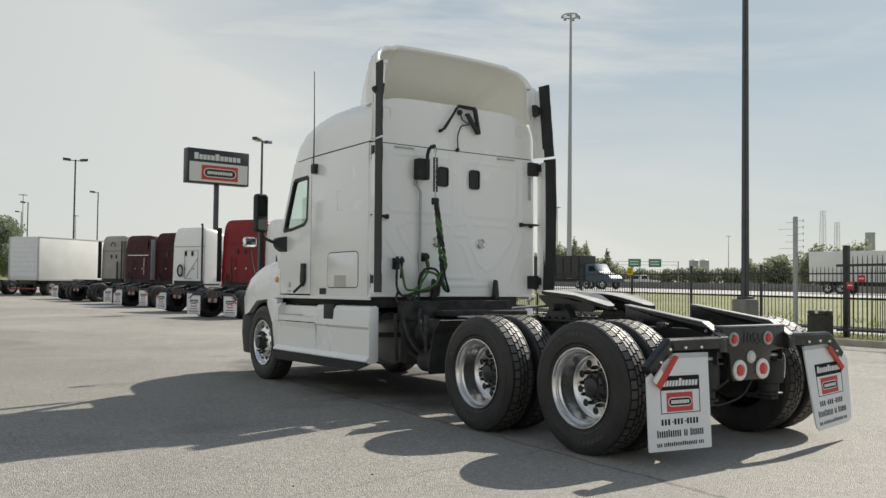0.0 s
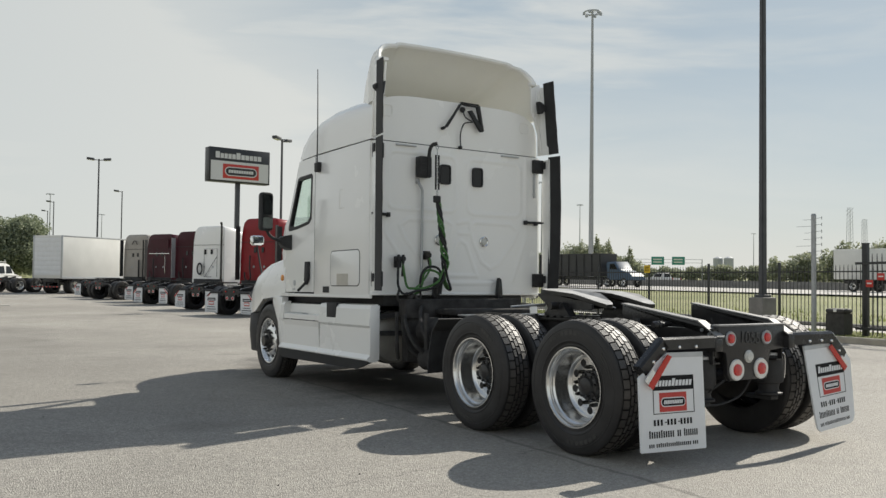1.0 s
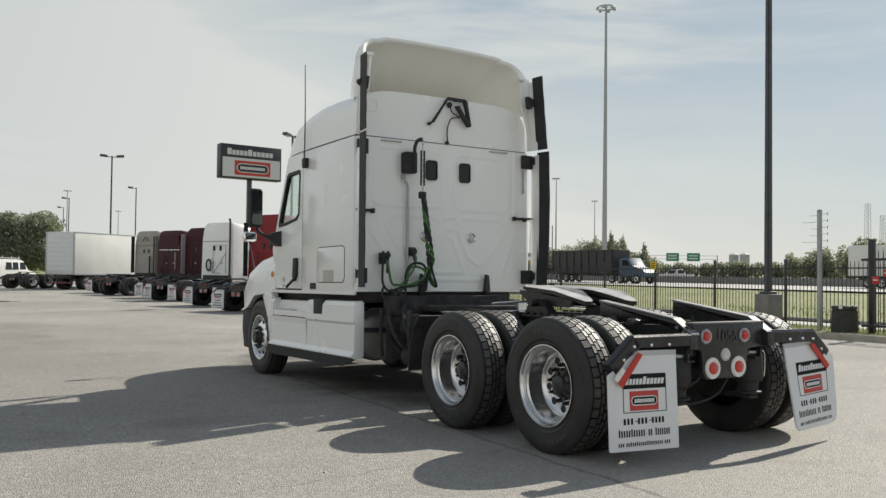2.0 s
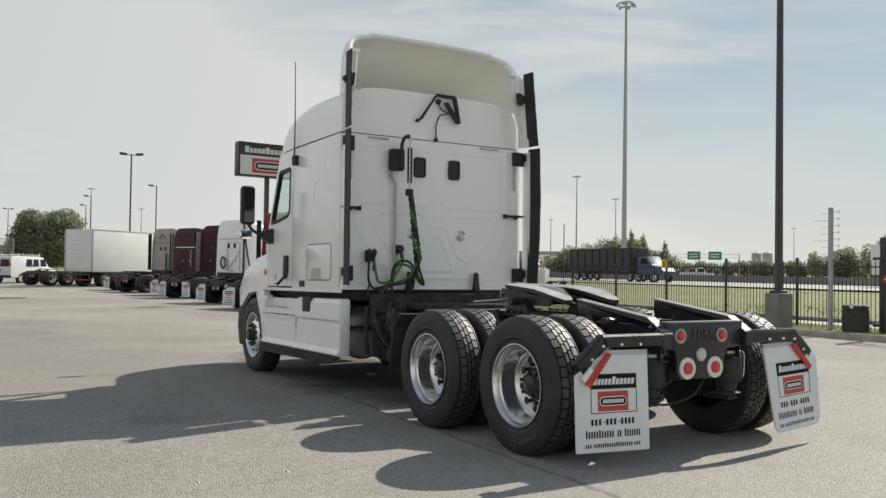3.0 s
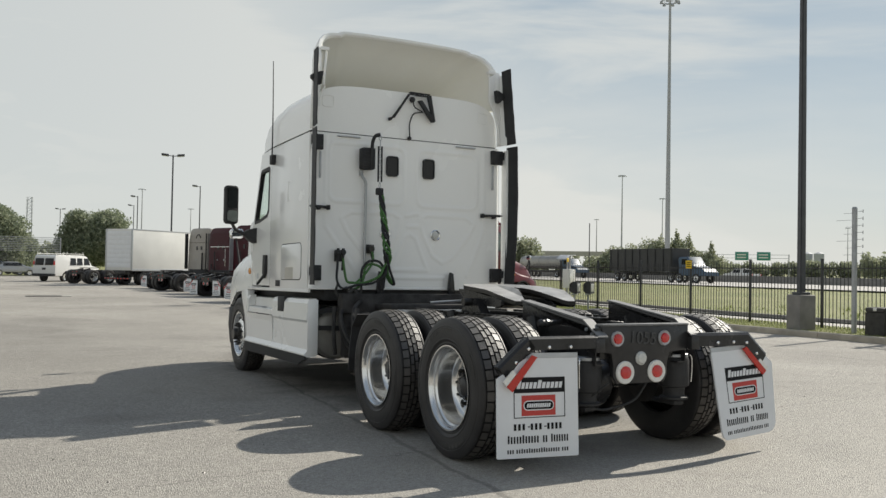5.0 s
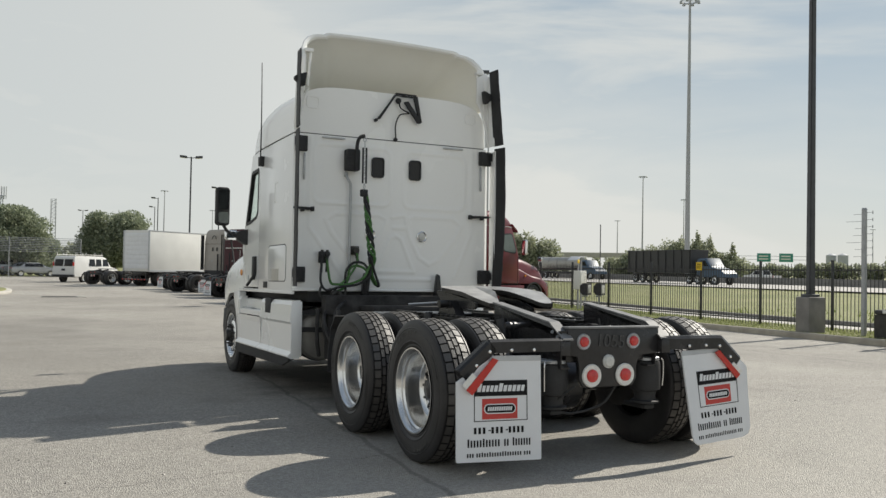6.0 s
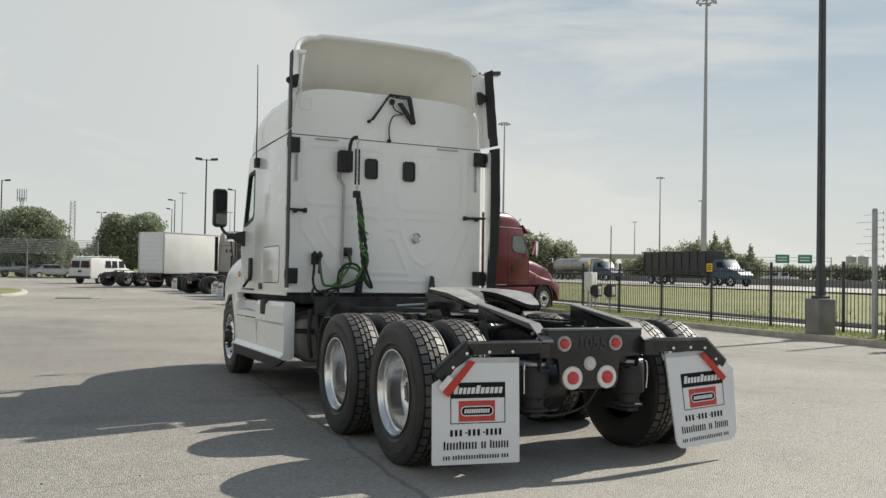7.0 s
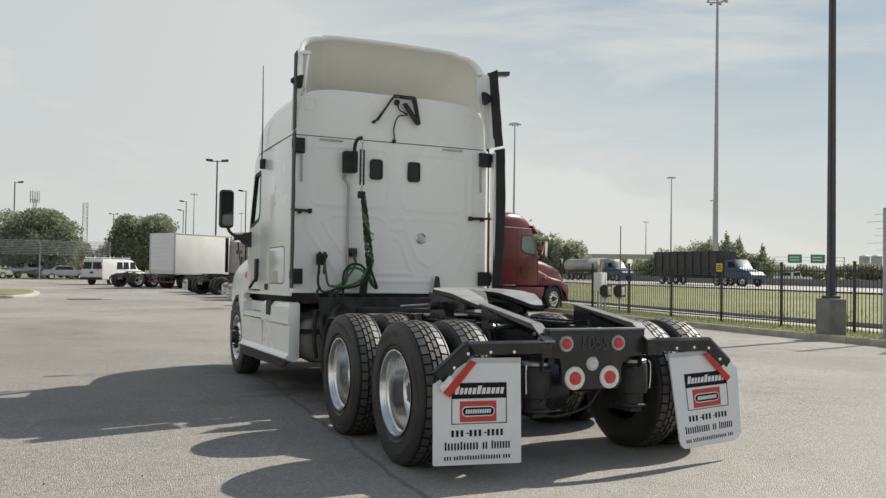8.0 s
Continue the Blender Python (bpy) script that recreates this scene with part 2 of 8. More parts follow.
def ground_mat(name, base, dark, light, grit, seams):
    """Lot paving or grass: broad stains, middle blotches and grit; seams adds the long wandering crack and joints."""
    m = bpy.data.materials.new(name)
    m.use_nodes = True
    n, l = m.node_tree.nodes, m.node_tree.links
    p = n["Principled BSDF"]
    p.inputs["Roughness"].default_value = 0.88
    tc = n.new("ShaderNodeTexCoord")

    def nz(scale, detail=6, rough=0.55):
        t = n.new("ShaderNodeTexNoise")
        t.inputs["Scale"].default_value, t.inputs["Detail"].default_value, t.inputs["Roughness"].default_value = scale, detail, rough
        l.new(tc.outputs["Object"], t.inputs["Vector"])
        return t

    def rng(src, a, b, c=0.0, d=1.0):
        r = n.new("ShaderNodeMapRange")
        r.inputs["From Min"].default_value, r.inputs["From Max"].default_value = a, b
        r.inputs["To Min"].default_value, r.inputs["To Max"].default_value = c, d
        l.new(src, r.inputs["Value"])
        return r.outputs["Result"]

    def blend(f, a, b):
        x = n.new("ShaderNodeMix")
        x.data_type = "RGBA"
        l.new(f, x.inputs["Factor"])
        for s, v in (("A", a), ("B", b)):
            if isinstance(v, tuple):
                x.inputs[s].default_value = (*v, 1)
            else:
                l.new(v, x.inputs[s])
        return x.outputs["Result"]

    broad, mid, fine, grain = nz(0.16, 5), nz(0.9, 7, 0.62), nz(24, 6, 0.75), nz(90, 3, 0.7)
    c = blend(rng(broad.outputs["Fac"], 0.35, 0.68), base, light)
    c = blend(rng(mid.outputs["Fac"], 0.54, 0.76, 0.0, 0.42), c, dark)
    c = blend(rng(fine.outputs["Fac"], 0.50, 0.72, 0.0, 0.5), c, dark)
    c = blend(rng(grain.outputs["Fac"], 0.56, 0.76, 0.0, grit), c, light)
    height = grain.outputs["Fac"]
    if seams:
        def cells(scale, lo, hi):
            """Aggregate: each small cell a shade of its own."""
            nonlocal c
            v = n.new("ShaderNodeTexVoronoi")
            v.inputs["Scale"].default_value = scale
            l.new(tc.outputs["Object"], v.inputs["Vector"])
            sp = n.new("ShaderNodeSeparateColor")
            l.new(v.outputs["Color"], sp.inputs["Color"])
            x = n.new("ShaderNodeMix")
            x.data_type, x.blend_type = "RGBA", "MULTIPLY"
            x.inputs["Factor"].default_value = 1.0
            l.new(c, x.inputs["A"])
            g = n.new("ShaderNodeCombineColor")
            val = rng(sp.outputs["Red"], 0.0, 1.0, lo, hi)
            for ch in ("Red", "Green", "Blue"):
                l.new(val, g.inputs[ch])
            l.new(g.outputs["Color"], x.inputs["B"])
            c = x.outputs["Result"]
            return v

        agg = cells(105, 0.66, 1.34)
        cells(42, 0.86, 1.14)
        pits = nz(20, 5, 0.8)
        c = blend(rng(pits.outputs["Fac"], 0.66, 0.74, 0.0, 0.8), c, tuple(v * 0.6 for v in dark))
        height = agg.outputs["Distance"]
        sep = n.new("ShaderNodeSeparateXYZ")
        l.new(tc.outputs["Object"], sep.inputs["Vector"])
        wob = nz(1.3, 8, 0.7)

        def line(axis, at, slope, wobble, width, strength, until=0.0):
            nonlocal c
            other = "Y" if axis == "X" else "X"
            e = n.new("ShaderNodeMath")
            e.operation = "MULTIPLY_ADD"
            e.inputs[1].default_value = slope
            e.inputs[2].default_value = -at
            l.new(sep.outputs[other], e.inputs[0])
            s2 = n.new("ShaderNodeMath")
            s2.operation = "ADD"
            l.new(sep.outputs[axis], s2.inputs[0])
            l.new(e.outputs[0], s2.inputs[1])
            w2 = n.new("ShaderNodeMath")
            w2.operation = "MULTIPLY_ADD"
            w2.inputs[1].default_value = wobble
            l.new(wob.outputs["Fac"], w2.inputs[0])
            l.new(s2.outputs[0], w2.inputs[2])
            ab = n.new("ShaderNodeMath")
            ab.operation = "ABSOLUTE"
            l.new(w2.outputs[0], ab.inputs[0])
            k = rng(ab.outputs[0], width * 0.4, width, strength, 0.0)
            if until:
                fade = n.new("ShaderNodeMath")
                fade.operation = "MULTIPLY"
                l.new(k, fade.inputs[0])
                l.new(rng(sep.outputs["Y"], until - 3.0, until, 1.0, 0.0), fade.inputs[1])
                k = fade.outputs[0]
            c = blend(k, c, tuple(v * 0.35 for v in dark))

        soak = nz(0.5, 4, 0.6)
        c = blend(rng(soak.outputs["Fac"], 0.60, 0.70, 0.0, 0.26), c, dark)
        # Dark ellipses; the strong one under the tractor is oil-dark paving plus painted shade.
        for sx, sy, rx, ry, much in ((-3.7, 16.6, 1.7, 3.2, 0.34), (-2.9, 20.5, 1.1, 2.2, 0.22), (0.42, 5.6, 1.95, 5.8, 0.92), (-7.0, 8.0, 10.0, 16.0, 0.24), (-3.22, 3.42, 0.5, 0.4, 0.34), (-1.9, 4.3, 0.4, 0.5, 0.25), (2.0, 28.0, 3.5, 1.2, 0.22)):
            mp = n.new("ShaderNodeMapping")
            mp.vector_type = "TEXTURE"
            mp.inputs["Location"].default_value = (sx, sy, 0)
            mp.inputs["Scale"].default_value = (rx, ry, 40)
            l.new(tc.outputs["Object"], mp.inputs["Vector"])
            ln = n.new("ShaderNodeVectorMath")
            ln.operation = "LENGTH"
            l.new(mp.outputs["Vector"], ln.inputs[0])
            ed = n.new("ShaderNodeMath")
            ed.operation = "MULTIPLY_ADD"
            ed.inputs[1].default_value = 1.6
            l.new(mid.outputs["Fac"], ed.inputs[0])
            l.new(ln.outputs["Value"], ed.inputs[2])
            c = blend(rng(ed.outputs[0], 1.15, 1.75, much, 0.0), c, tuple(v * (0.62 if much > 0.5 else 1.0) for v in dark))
        # Wide paler ellipse behind and to the right of the tractor.
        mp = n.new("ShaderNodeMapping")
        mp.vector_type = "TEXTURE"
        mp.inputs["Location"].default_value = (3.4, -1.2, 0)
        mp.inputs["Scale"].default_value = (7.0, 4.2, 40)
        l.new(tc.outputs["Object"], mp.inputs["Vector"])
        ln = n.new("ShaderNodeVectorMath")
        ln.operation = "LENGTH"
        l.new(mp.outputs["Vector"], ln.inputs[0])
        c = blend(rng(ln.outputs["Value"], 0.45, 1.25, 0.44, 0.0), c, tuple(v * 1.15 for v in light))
        line("X", -1.28, -0.075, 0.30, 0.034, 0.42, 8.5)
        line("Y", 1.35, -0.12, 0.5, 0.008, 0.5)
        line("Y", 11.0, 0.03, 0.3, 0.012, 0.6)
        line("X", -5.2, 0.05, 0.6, 0.010, 0.4)
        line("Y", 24.0, 0.02, 0.2, 0.03, 0.6)
        line("X", 9.5, 0.02, 0.2, 0.02, 0.6)
    l.new(c, p.inputs["Base Color"])
    bp = n.new("ShaderNodeBump")
    bp.inputs["Strength"].default_value, bp.inputs["Distance"].default_value = 0.8, 0.008
    l.new(height, bp.inputs["Height"])
    l.new(bp.outputs["Normal"], p.inputs["Normal"])
    return m


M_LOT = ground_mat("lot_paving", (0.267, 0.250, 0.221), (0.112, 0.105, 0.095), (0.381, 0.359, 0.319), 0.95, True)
M_GRASS = ground_mat("mown_grass", (0.168, 0.182, 0.060), (0.110, 0.130, 0.040), (0.245, 0.240, 0.10), 0.5, False)


# ---- mesh helpers ----
def finish(name, bm, mats, sharp=27):
    me = bpy.data.meshes.new(name)
    bm.normal_update()
    bm.to_mesh(me)
    bm.free()
    for m in mats if isinstance(mats, (list, tuple)) else [mats]:
        me.materials.append(m)
    me.shade_smooth()
    me.set_sharp_from_angle(angle=radians(sharp))
    return me


def part(name, bm, mats, parent, label="", sharp=27):
    """One mesh object under a thing or under a part. bm: a bmesh, or mesh data to share."""
    ob = new(name, finish(name, bm, mats, sharp) if isinstance(bm, bmesh.types.BMesh) else bm)
    ob.parent = parent
    if label:
        ob["label"] = label
    return ob


def thing(name, m, label, category, group="", kind=""):
    ob = new(name)
    ob.empty_display_size = 0.2
    ob.matrix_basis = m
    return tagged(ob, label, category, group, kind)


def solid(name, bm, mats, label, category, group="", kind="", sharp=27):
    return tagged(new(name, finish(name, bm, mats, sharp)), label, category, group, kind)


def B():
    return bmesh.new()


def box(bm, lo, hi, bev=0.0, mi=0, m=None, seg=2):
    """A box between two corners, with rounded edges."""
    g = bmesh.ops.create_cube(bm, size=1.0)
    vs = g["verts"]
    c = [(a + b) / 2 for a, b in zip(lo, hi)]
    s = [abs(b - a) for a, b in zip(lo, hi)]
    for v in vs:
        v.co = Vector([c[i] + v.co[i] * s[i] for i in range(3)])
    fs = {f for v in vs for f in v.link_faces}
    if bev:
        r = bmesh.ops.bevel(bm, geom=list({e for v in vs for e in v.link_edges}), offset=min(bev, min(s) * 0.45), segments=seg, affect="EDGES", profile=0.5)
        fs = {f for f in fs if f.is_valid} | set(r["faces"])
        vs = list({v for f in fs for v in f.verts})
    for f in fs:
        f.material_index = mi
    if m is not None:
        for v in vs:
            v.co = m @ v.co
    return vs


def prism(bm, pts, axis, a, b, mi=0, bev=0.0, m=None):
    """An outline in the plane across an axis, drawn out from a to b. pts run over the two other axes in xyz order."""
    def at(p, d):
        q = list(p)
        q.insert("xyz".index(axis), d)
        return Vector(q)
    lo, hi = [bm.verts.new(at(p, a)) for p in pts], [bm.verts.new(at(p, b)) for p in pts]
    n = len(pts)
    fs = [bm.faces.new(lo[::-1]), bm.faces.new(hi)]
    for i in range(n):
        fs.append(bm.faces.new((lo[i], lo[(i + 1) % n], hi[(i + 1) % n], hi[i])))
    bmesh.ops.recalc_face_normals(bm, faces=fs)
    vs = lo + hi
    if bev:
        r = bmesh.ops.bevel(bm, geom=list({e for f in fs for e in f.edges}), offset=bev, segments=2, affect="EDGES", profile=0.5)
        fs = [f for f in fs if f.is_valid] + r["faces"]
        vs = list({v for f in fs for v in f.verts})
    for f in fs:
        f.material_index = mi
    if m is not None:
        for v in vs:
            v.co = m @ v.co
    return vs


def loft(bm, rings, closed=True, caps=True, mi=0):
    vr = [[bm.verts.new(p) for p in r] for r in rings]
    fs = []
    n = len(vr[0])
    for a, b in zip(vr, vr[1:]):
        for i in range(n if closed else n - 1):
            j = (i + 1) % n
            fs.append(bm.faces.new((a[i], a[j], b[j], b[i])))
    if caps and closed:
        fs += [bm.faces.new(vr[0][::-1]), bm.faces.new(vr[-1])]
    bmesh.ops.recalc_face_normals(bm, faces=fs)
    for f in fs:
        f.material_index = mi
    return fs


def rod(bm, p, q, r, r2=None, seg=12, mi=0):
    """A straight round bar from p to q."""
    p, q = Vector(p), Vector(q)
    t = (q - p).to_track_quat("Z", "Y").to_matrix()
    r2 = r if r2 is None else r2
    return loft(bm, [[p + t @ Vector((r * math.cos(k * math.tau / seg), r * math.sin(k * math.tau / seg), 0)) for k in range(seg)],
                     [q + t @ Vector((r2 * math.cos(k * math.tau / seg), r2 * math.sin(k * math.tau / seg), 0)) for k in range(seg)]], mi=mi)


def curve_pts(pts, n):
    """Catmull-Rom through pts."""
    P = [Vector(p) for p in pts]
    P = [P[0] * 2 - P[1]] + P + [P[-1] * 2 - P[-2]]
    out = []
    for i in range(1, len(P) - 2):
        for k in range(n):
            t = k / n
            a, b, c, d = P[i - 1:i + 3]
            out.append(0.5 * (2 * b + (c - a) * t + (2 * a - 5 * b + 4 * c - d) * t * t + (3 * b - a - 3 * c + d) * t ** 3))
    return out + [P[-2].copy()]


def tube(bm, pts, r, seg=8, n=6, mi=0, smooth=True):
    """A bent round bar or hose through pts; r may be a pair for a taper."""
    Q = curve_pts(pts, n) if smooth else [Vector(p) for p in pts]
    r0, r1 = r if isinstance(r, tuple) else (r, r)
    rings, up = [], None
    for i, p in enumerate(Q):
        d = (Q[min(i + 1, len(Q) - 1)] - Q[max(i - 1, 0)]).normalized()
        if up is None:
            up = d.orthogonal().normalized()
        up = (up - d * up.dot(d)).normalized()
        s = d.cross(up)
        rr = r0 + (r1 - r0) * i / max(1, len(Q) - 1)
        rings.append([p + up * rr * math.cos(k * math.tau / seg) + s * rr * math.sin(k * math.tau / seg) for k in range(seg)])
    return loft(bm, rings, mi=mi)


def lathe(bm, prof, seg=40, mi=0, axis="x", centre=(0, 0, 0), closed=False):
    """prof: (along the axis, radius) pairs, turned round the axis."""
    rings = []
    for k in range(seg):
        a = k * math.tau / seg
        ring = []
        for d, r in prof:
            u, v = r * math.cos(a), r * math.sin(a)
            p = {"x": (d, u, v), "y": (v, d, u), "z": (u, v, d)}[axis]
            ring.append(bm.verts.new(Vector(p) + Vector(centre)))
        rings.append(ring)
    fs = []
    m = len(prof)
    for k in range(seg):
        a, b = rings[k], rings[(k + 1) % seg]
        for i in range(m if closed else m - 1):
            j = (i + 1) % m
            q = [a[i], a[j], b[j], b[i]]
            q = [v for t, v in enumerate(q)]
            if (q[0].co - q[3].co).length < 1e-7:
                q = [q[0], q[1], q[2]]
            elif (q[1].co - q[2].co).length < 1e-7:
                q = [q[0], q[1], q[3]]
            fs.append(bm.faces.new(q))
    for f in fs:
        f.material_index = mi
    return fs


def rrect(cx, cy, w, h, r, n=5):
    """Outline of a rectangle with round corners."""
    out = []
    for sx, sy, a0 in ((1, 1, 0), (-1, 1, 90), (-1, -1, 180), (1, -1, 270)):
        for k in range(n + 1):
            a = radians(a0 + 90 * k / n)
            out.append((cx + sx * (w / 2 - r) + r * math.cos(a), cy + sy * (h / 2 - r) + r * math.sin(a)))
    return out


def pane_with_hole(bm, outer, inner, axis, a, b, mi=0):
    """A plate with an opening through it."""
    def at(p, d):
        q = list(p)
        q.insert("xyz".index(axis), d)
        return Vector(q)
    tri = B()
    es = []
    for loop in (outer, inner):
        vs = [tri.verts.new(at(p, a)) for p in loop]
        es += [tri.edges.new((vs[i], vs[(i + 1) % len(vs)])) for i in range(len(vs))]
    bmesh.ops.triangle_fill(tri, edges=es, use_beauty=True, use_dissolve=False)
    tri.verts.index_update()
    base = [v.co.copy() for v in tri.verts]
    faces = [[v.index for v in f.verts] for f in tri.faces]
    tri.free()
    i = "xyz".index(axis)
    lo = [bm.verts.new(p) for p in base]
    hi = []
    for p in base:
        q = p.copy()
        q[i] = b
        hi.append(bm.verts.new(q))
    fs = []
    for f in faces:
        fs.append(bm.faces.new([lo[k] for k in f]))
        fs.append(bm.faces.new([hi[k] for k in f][::-1]))
    n0, n1 = len(outer), len(inner)
    for off, n in ((0, n0), (n0, n1)):
        for k in range(n):
            p, q = off + k, off + (k + 1) % n
            fs.append(bm.faces.new((lo[p], lo[q], hi[q], hi[p])))
    bmesh.ops.recalc_face_normals(bm, faces=fs)
    for f in fs:
        f.material_index = mi
    return lo + hi


# ---- the lie of the land ----
LOT_UP = LOT.to_3x3() @ Vector((0, 0, 1))


def gz(x, y):
    """Height of the paving: the lot's plane by the tractor, easing out to level."""
    z = -(LOT_UP.x * x + LOT_UP.y * y) / LOT_UP.z
    u = max(0.0, min(1.0, (x - 24) / 28))
    return 0.25 * math.tanh(z / 0.25) + 0.38 * u * u * (3 - 2 * u)


def kerb_x(y):
    return 13.25 + 0.1 * (y - 8.5)


def sheet(name, xs, ys, z_of, material, label, category, shift=None):
    verts, faces = [], []
    for j, y in enumerate(ys):
        for i, x in enumerate(xs):
            X = x + (shift(y) if shift else 0)
            verts.append((X, y, z_of(X, y)))
    w = len(xs)
    for j in range(len(ys) - 1):
        for i in range(w - 1):
            faces.append((j * w + i, j * w + i + 1, (j + 1) * w + i + 1, (j + 1) * w + i))
    me = bpy.data.meshes.new(name)
    me.from_pydata(verts, [], faces)
    me.materials.append(material)
    me.shade_smooth()
    return tagged(new(name, me), label, category, kind="structure")


# ---- ground, lot, kerb, roads ----
far_steps = [-2500, -900, -400, -220, -130, -80, -50, -30, -15, 0, 15, 24, 30, 36, 42, 47, 52, 60, 80, 130, 220, 400, 900, 2500]
sheet("ground", far_steps, far_steps, lambda x, y: gz(x, y) - 0.06, M_GRASS, "dry mown grassland reaching the horizon", "ground")
lot_x = [-120, -80, -50, -30] + [-20 + 1.5 * i for i in range(14)] + [2, 4, 7, 10, 13]
lot_y = [-90, -50, -30, -20, -15] + [-12 + 1.5 * i for i in range(20)] + [20, 25, 30, 40, 50, 60, 70, 80, 92]
lot_v, lot_f = [], []
for y in lot_y:
    for x in lot_x + [None]:
        X = kerb_x(y) if x is None else x
        lot_v.append((X, y, gz(X, y)))
W = len(lot_x) + 1
for j in range(len(lot_y) - 1):
    for i in range(W - 1):
        lot_f.append((j * W + i, j * W + i + 1, (j + 1) * W + i + 1, (j + 1) * W + i))
lot_me = bpy.data.meshes.new("parking_lot")
lot_me.from_pydata(lot_v, [], lot_f)
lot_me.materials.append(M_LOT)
lot_me.shade_smooth()
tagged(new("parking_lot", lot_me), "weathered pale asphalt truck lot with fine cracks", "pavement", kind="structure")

strip_y = [-40 + 4 * i for i in range(36)]
sheet("verge", [0.15, 0.6, 1.2, 2.0, 2.9], strip_y, lambda x, y: gz(x, y) + 0.115, M_GRASS, "narrow grass verge behind the kerb under the fence", "grass", shift=kerb_x)
sheet("frontage_road", [2.9, 4.4, 6.0], strip_y, lambda x, y: gz(x, y) + 0.03, M_CONC, "pale concrete frontage road behind the fence", "road", shift=kerb_x)
sheet("highway", [52, 74, 102], [-400, -100, 0, 50, 100, 200, 400, 900], lambda x, y: gz(x, y) + 0.05, M_ROAD, "wide pale concrete highway in the distance", "road")

kerb = thing("kerb", Matrix(), "worn pale concrete kerb along the lot", "kerb", kind="structure")
kerb_prof = [(0.0, -0.1), (0.0, 0.10), (0.012, 0.135), (0.04, 0.15), (0.15, 0.15), (0.15, -0.1)]
for k in range(24):
    ya, yb = -12 + 3.0 * k + 0.006, -12 + 3.0 * k + 2.994
    bm = B()
    loft(bm, [[(kerb_x(y) + u, y, gz(kerb_x(y), y) + v) for u, v in kerb_prof] for y in (ya, (ya + yb) / 2, yb)])
    part("kerb_stone", bm, M_KERB, kerb, sharp=50)
bm = B()
loft(bm, [[(kerb_x(y) + 6.0 + u, y, gz(kerb_x(y) + 6.0, y) + v) for u, v in kerb_prof] for y in strip_y])
solid("far_kerb", bm, M_CONCD, "low dark kerb on the far side of the road", "kerb", kind="structure")
bm = B()
prism(bm, [(75.6, -0.1), (75.75, 0.75), (75.9, 1.0), (76.1, 1.0), (76.25, 0.75), (76.4, -0.1)], "y", -300, 700)
solid("median_barrier", bm, M_CONCD, "long concrete barrier between the highway lanes", "barrier", kind="structure")

# kerbed grass island on the open side of the lot
bm = B()
isl = [(-5.6 + 1.3 * math.cos(a), 44.0 + 5.0 * math.sin(a)) for a in [radians(-90 + 12 * i) for i in range(16)]]
isl = isl + [(-30, 49.0), (-30, 39.0)]
prism(bm, isl, "z", -0.25, gz(-6, 44) + 0.14, bev=0.02)
solid("island_kerb", bm, M_CONC, "rounded pale concrete island kerb", "kerb", kind="structure")
bm = B()
prism(bm, [(x if x < -29 else (x + 6.2) * 0.86 - 6.2, (y - 44) * 0.9 + 44) for x, y in isl], "z", -0.2, gz(-6, 44) + 0.17)
solid("island_grass", bm, M_GRASS, "green grass island inside its kerb", "grass", kind="structure")

# grass blades on the verge, and weeds on the field
rng = np.random.default_rng(3)


def blades(name, n, place, h, label):
    v, f = [], []
    for _ in range(n):
        x, y, z = place()
        a, hh = rng.uniform(0, math.tau), h * rng.uniform(0.5, 1.4)
        dx, dy = math.cos(a) * hh * 0.16, math.sin(a) * hh * 0.16
        lx, ly = rng.normal(0, hh * 0.35, 2)
        i = len(v)
        v += [(x - dx, y - dy, z), (x + dx, y + dy, z), (x + lx, y + ly, z + hh)]
        f.append((i, i + 1, i + 2))
    me = bpy.data.meshes.new(name)
    me.from_pydata(v, [], f)
    me.materials.append(M_BLADE)
    return tagged(new(name, me), label, "grass", kind="stuff")


def verge_place():
    y = rng.uniform(4, 32)
    x = kerb_x(y) + rng.uniform(0.12, 2.9)
    return x, y, gz(x, y) + 0.11


def field_place():
    y, d = rng.uniform(0, 90), 6.3 + 32 * rng.random() ** 1.4
    x = kerb_x(y) + d
    return x, y, gz(x, y) - 0.06


blades("verge_grass", 26000, verge_place, 0.048, "short uneven grass along the kerb")
blades("field_grass", 30000, field_place, 0.06, "rough grass and weeds on the open field")

def weed_place():
    k = rng.integers(0, 26)
    y = 1.0 + 0.9 * k + rng.normal(0, 0.5)
    x = kerb_x(y) + 7.6 + 8.0 * (k * 0.618 % 1) + rng.normal(0, 0.5)
    return x, y, gz(x, y) - 0.06


blades("tall_weeds", 900, weed_place, 0.17, "tall green weeds along the far side of the road")

# ---- steel picket fence ----
fence = thing("picket_fence", Matrix(), "black steel picket fence along the lot edge", "fence", "boundary fence")


def fence_x(y):
    return 15.45 + 0.06 * (y - 10.5)


def gate_x(y):
    return 13.75 + 0.1 * (y - 8.5)


bm = B()
box(bm, (-0.0075, -0.0075, -0.05), (0.0075, 0.0075, 1.72))
prism(bm, [(-0.0075, 1.72), (0.0075, 1.72), (0.0, 1.80)], "y", -0.006, 0.006)
picket_me = finish("picket", bm, M_FENCE)
bm = B()
box(bm, (-0.031, -0.031, -0.05), (0.031, 0.031, 1.86), 0.004)
box(bm, (-0.037, -0.037, 1.86), (0.037, 0.037, 1.885), 0.008)
post_me = finish("post", bm, M_FENCE)
BAY = 2.6
y = 5.36
posts = []
while y < 75:
    posts.append(y)
    y += BAY
for y in posts:
    p = part("post", post_me, None, fence)
    p.location = (fence_x(y), y, gz(fence_x(y), y) + 0.1)
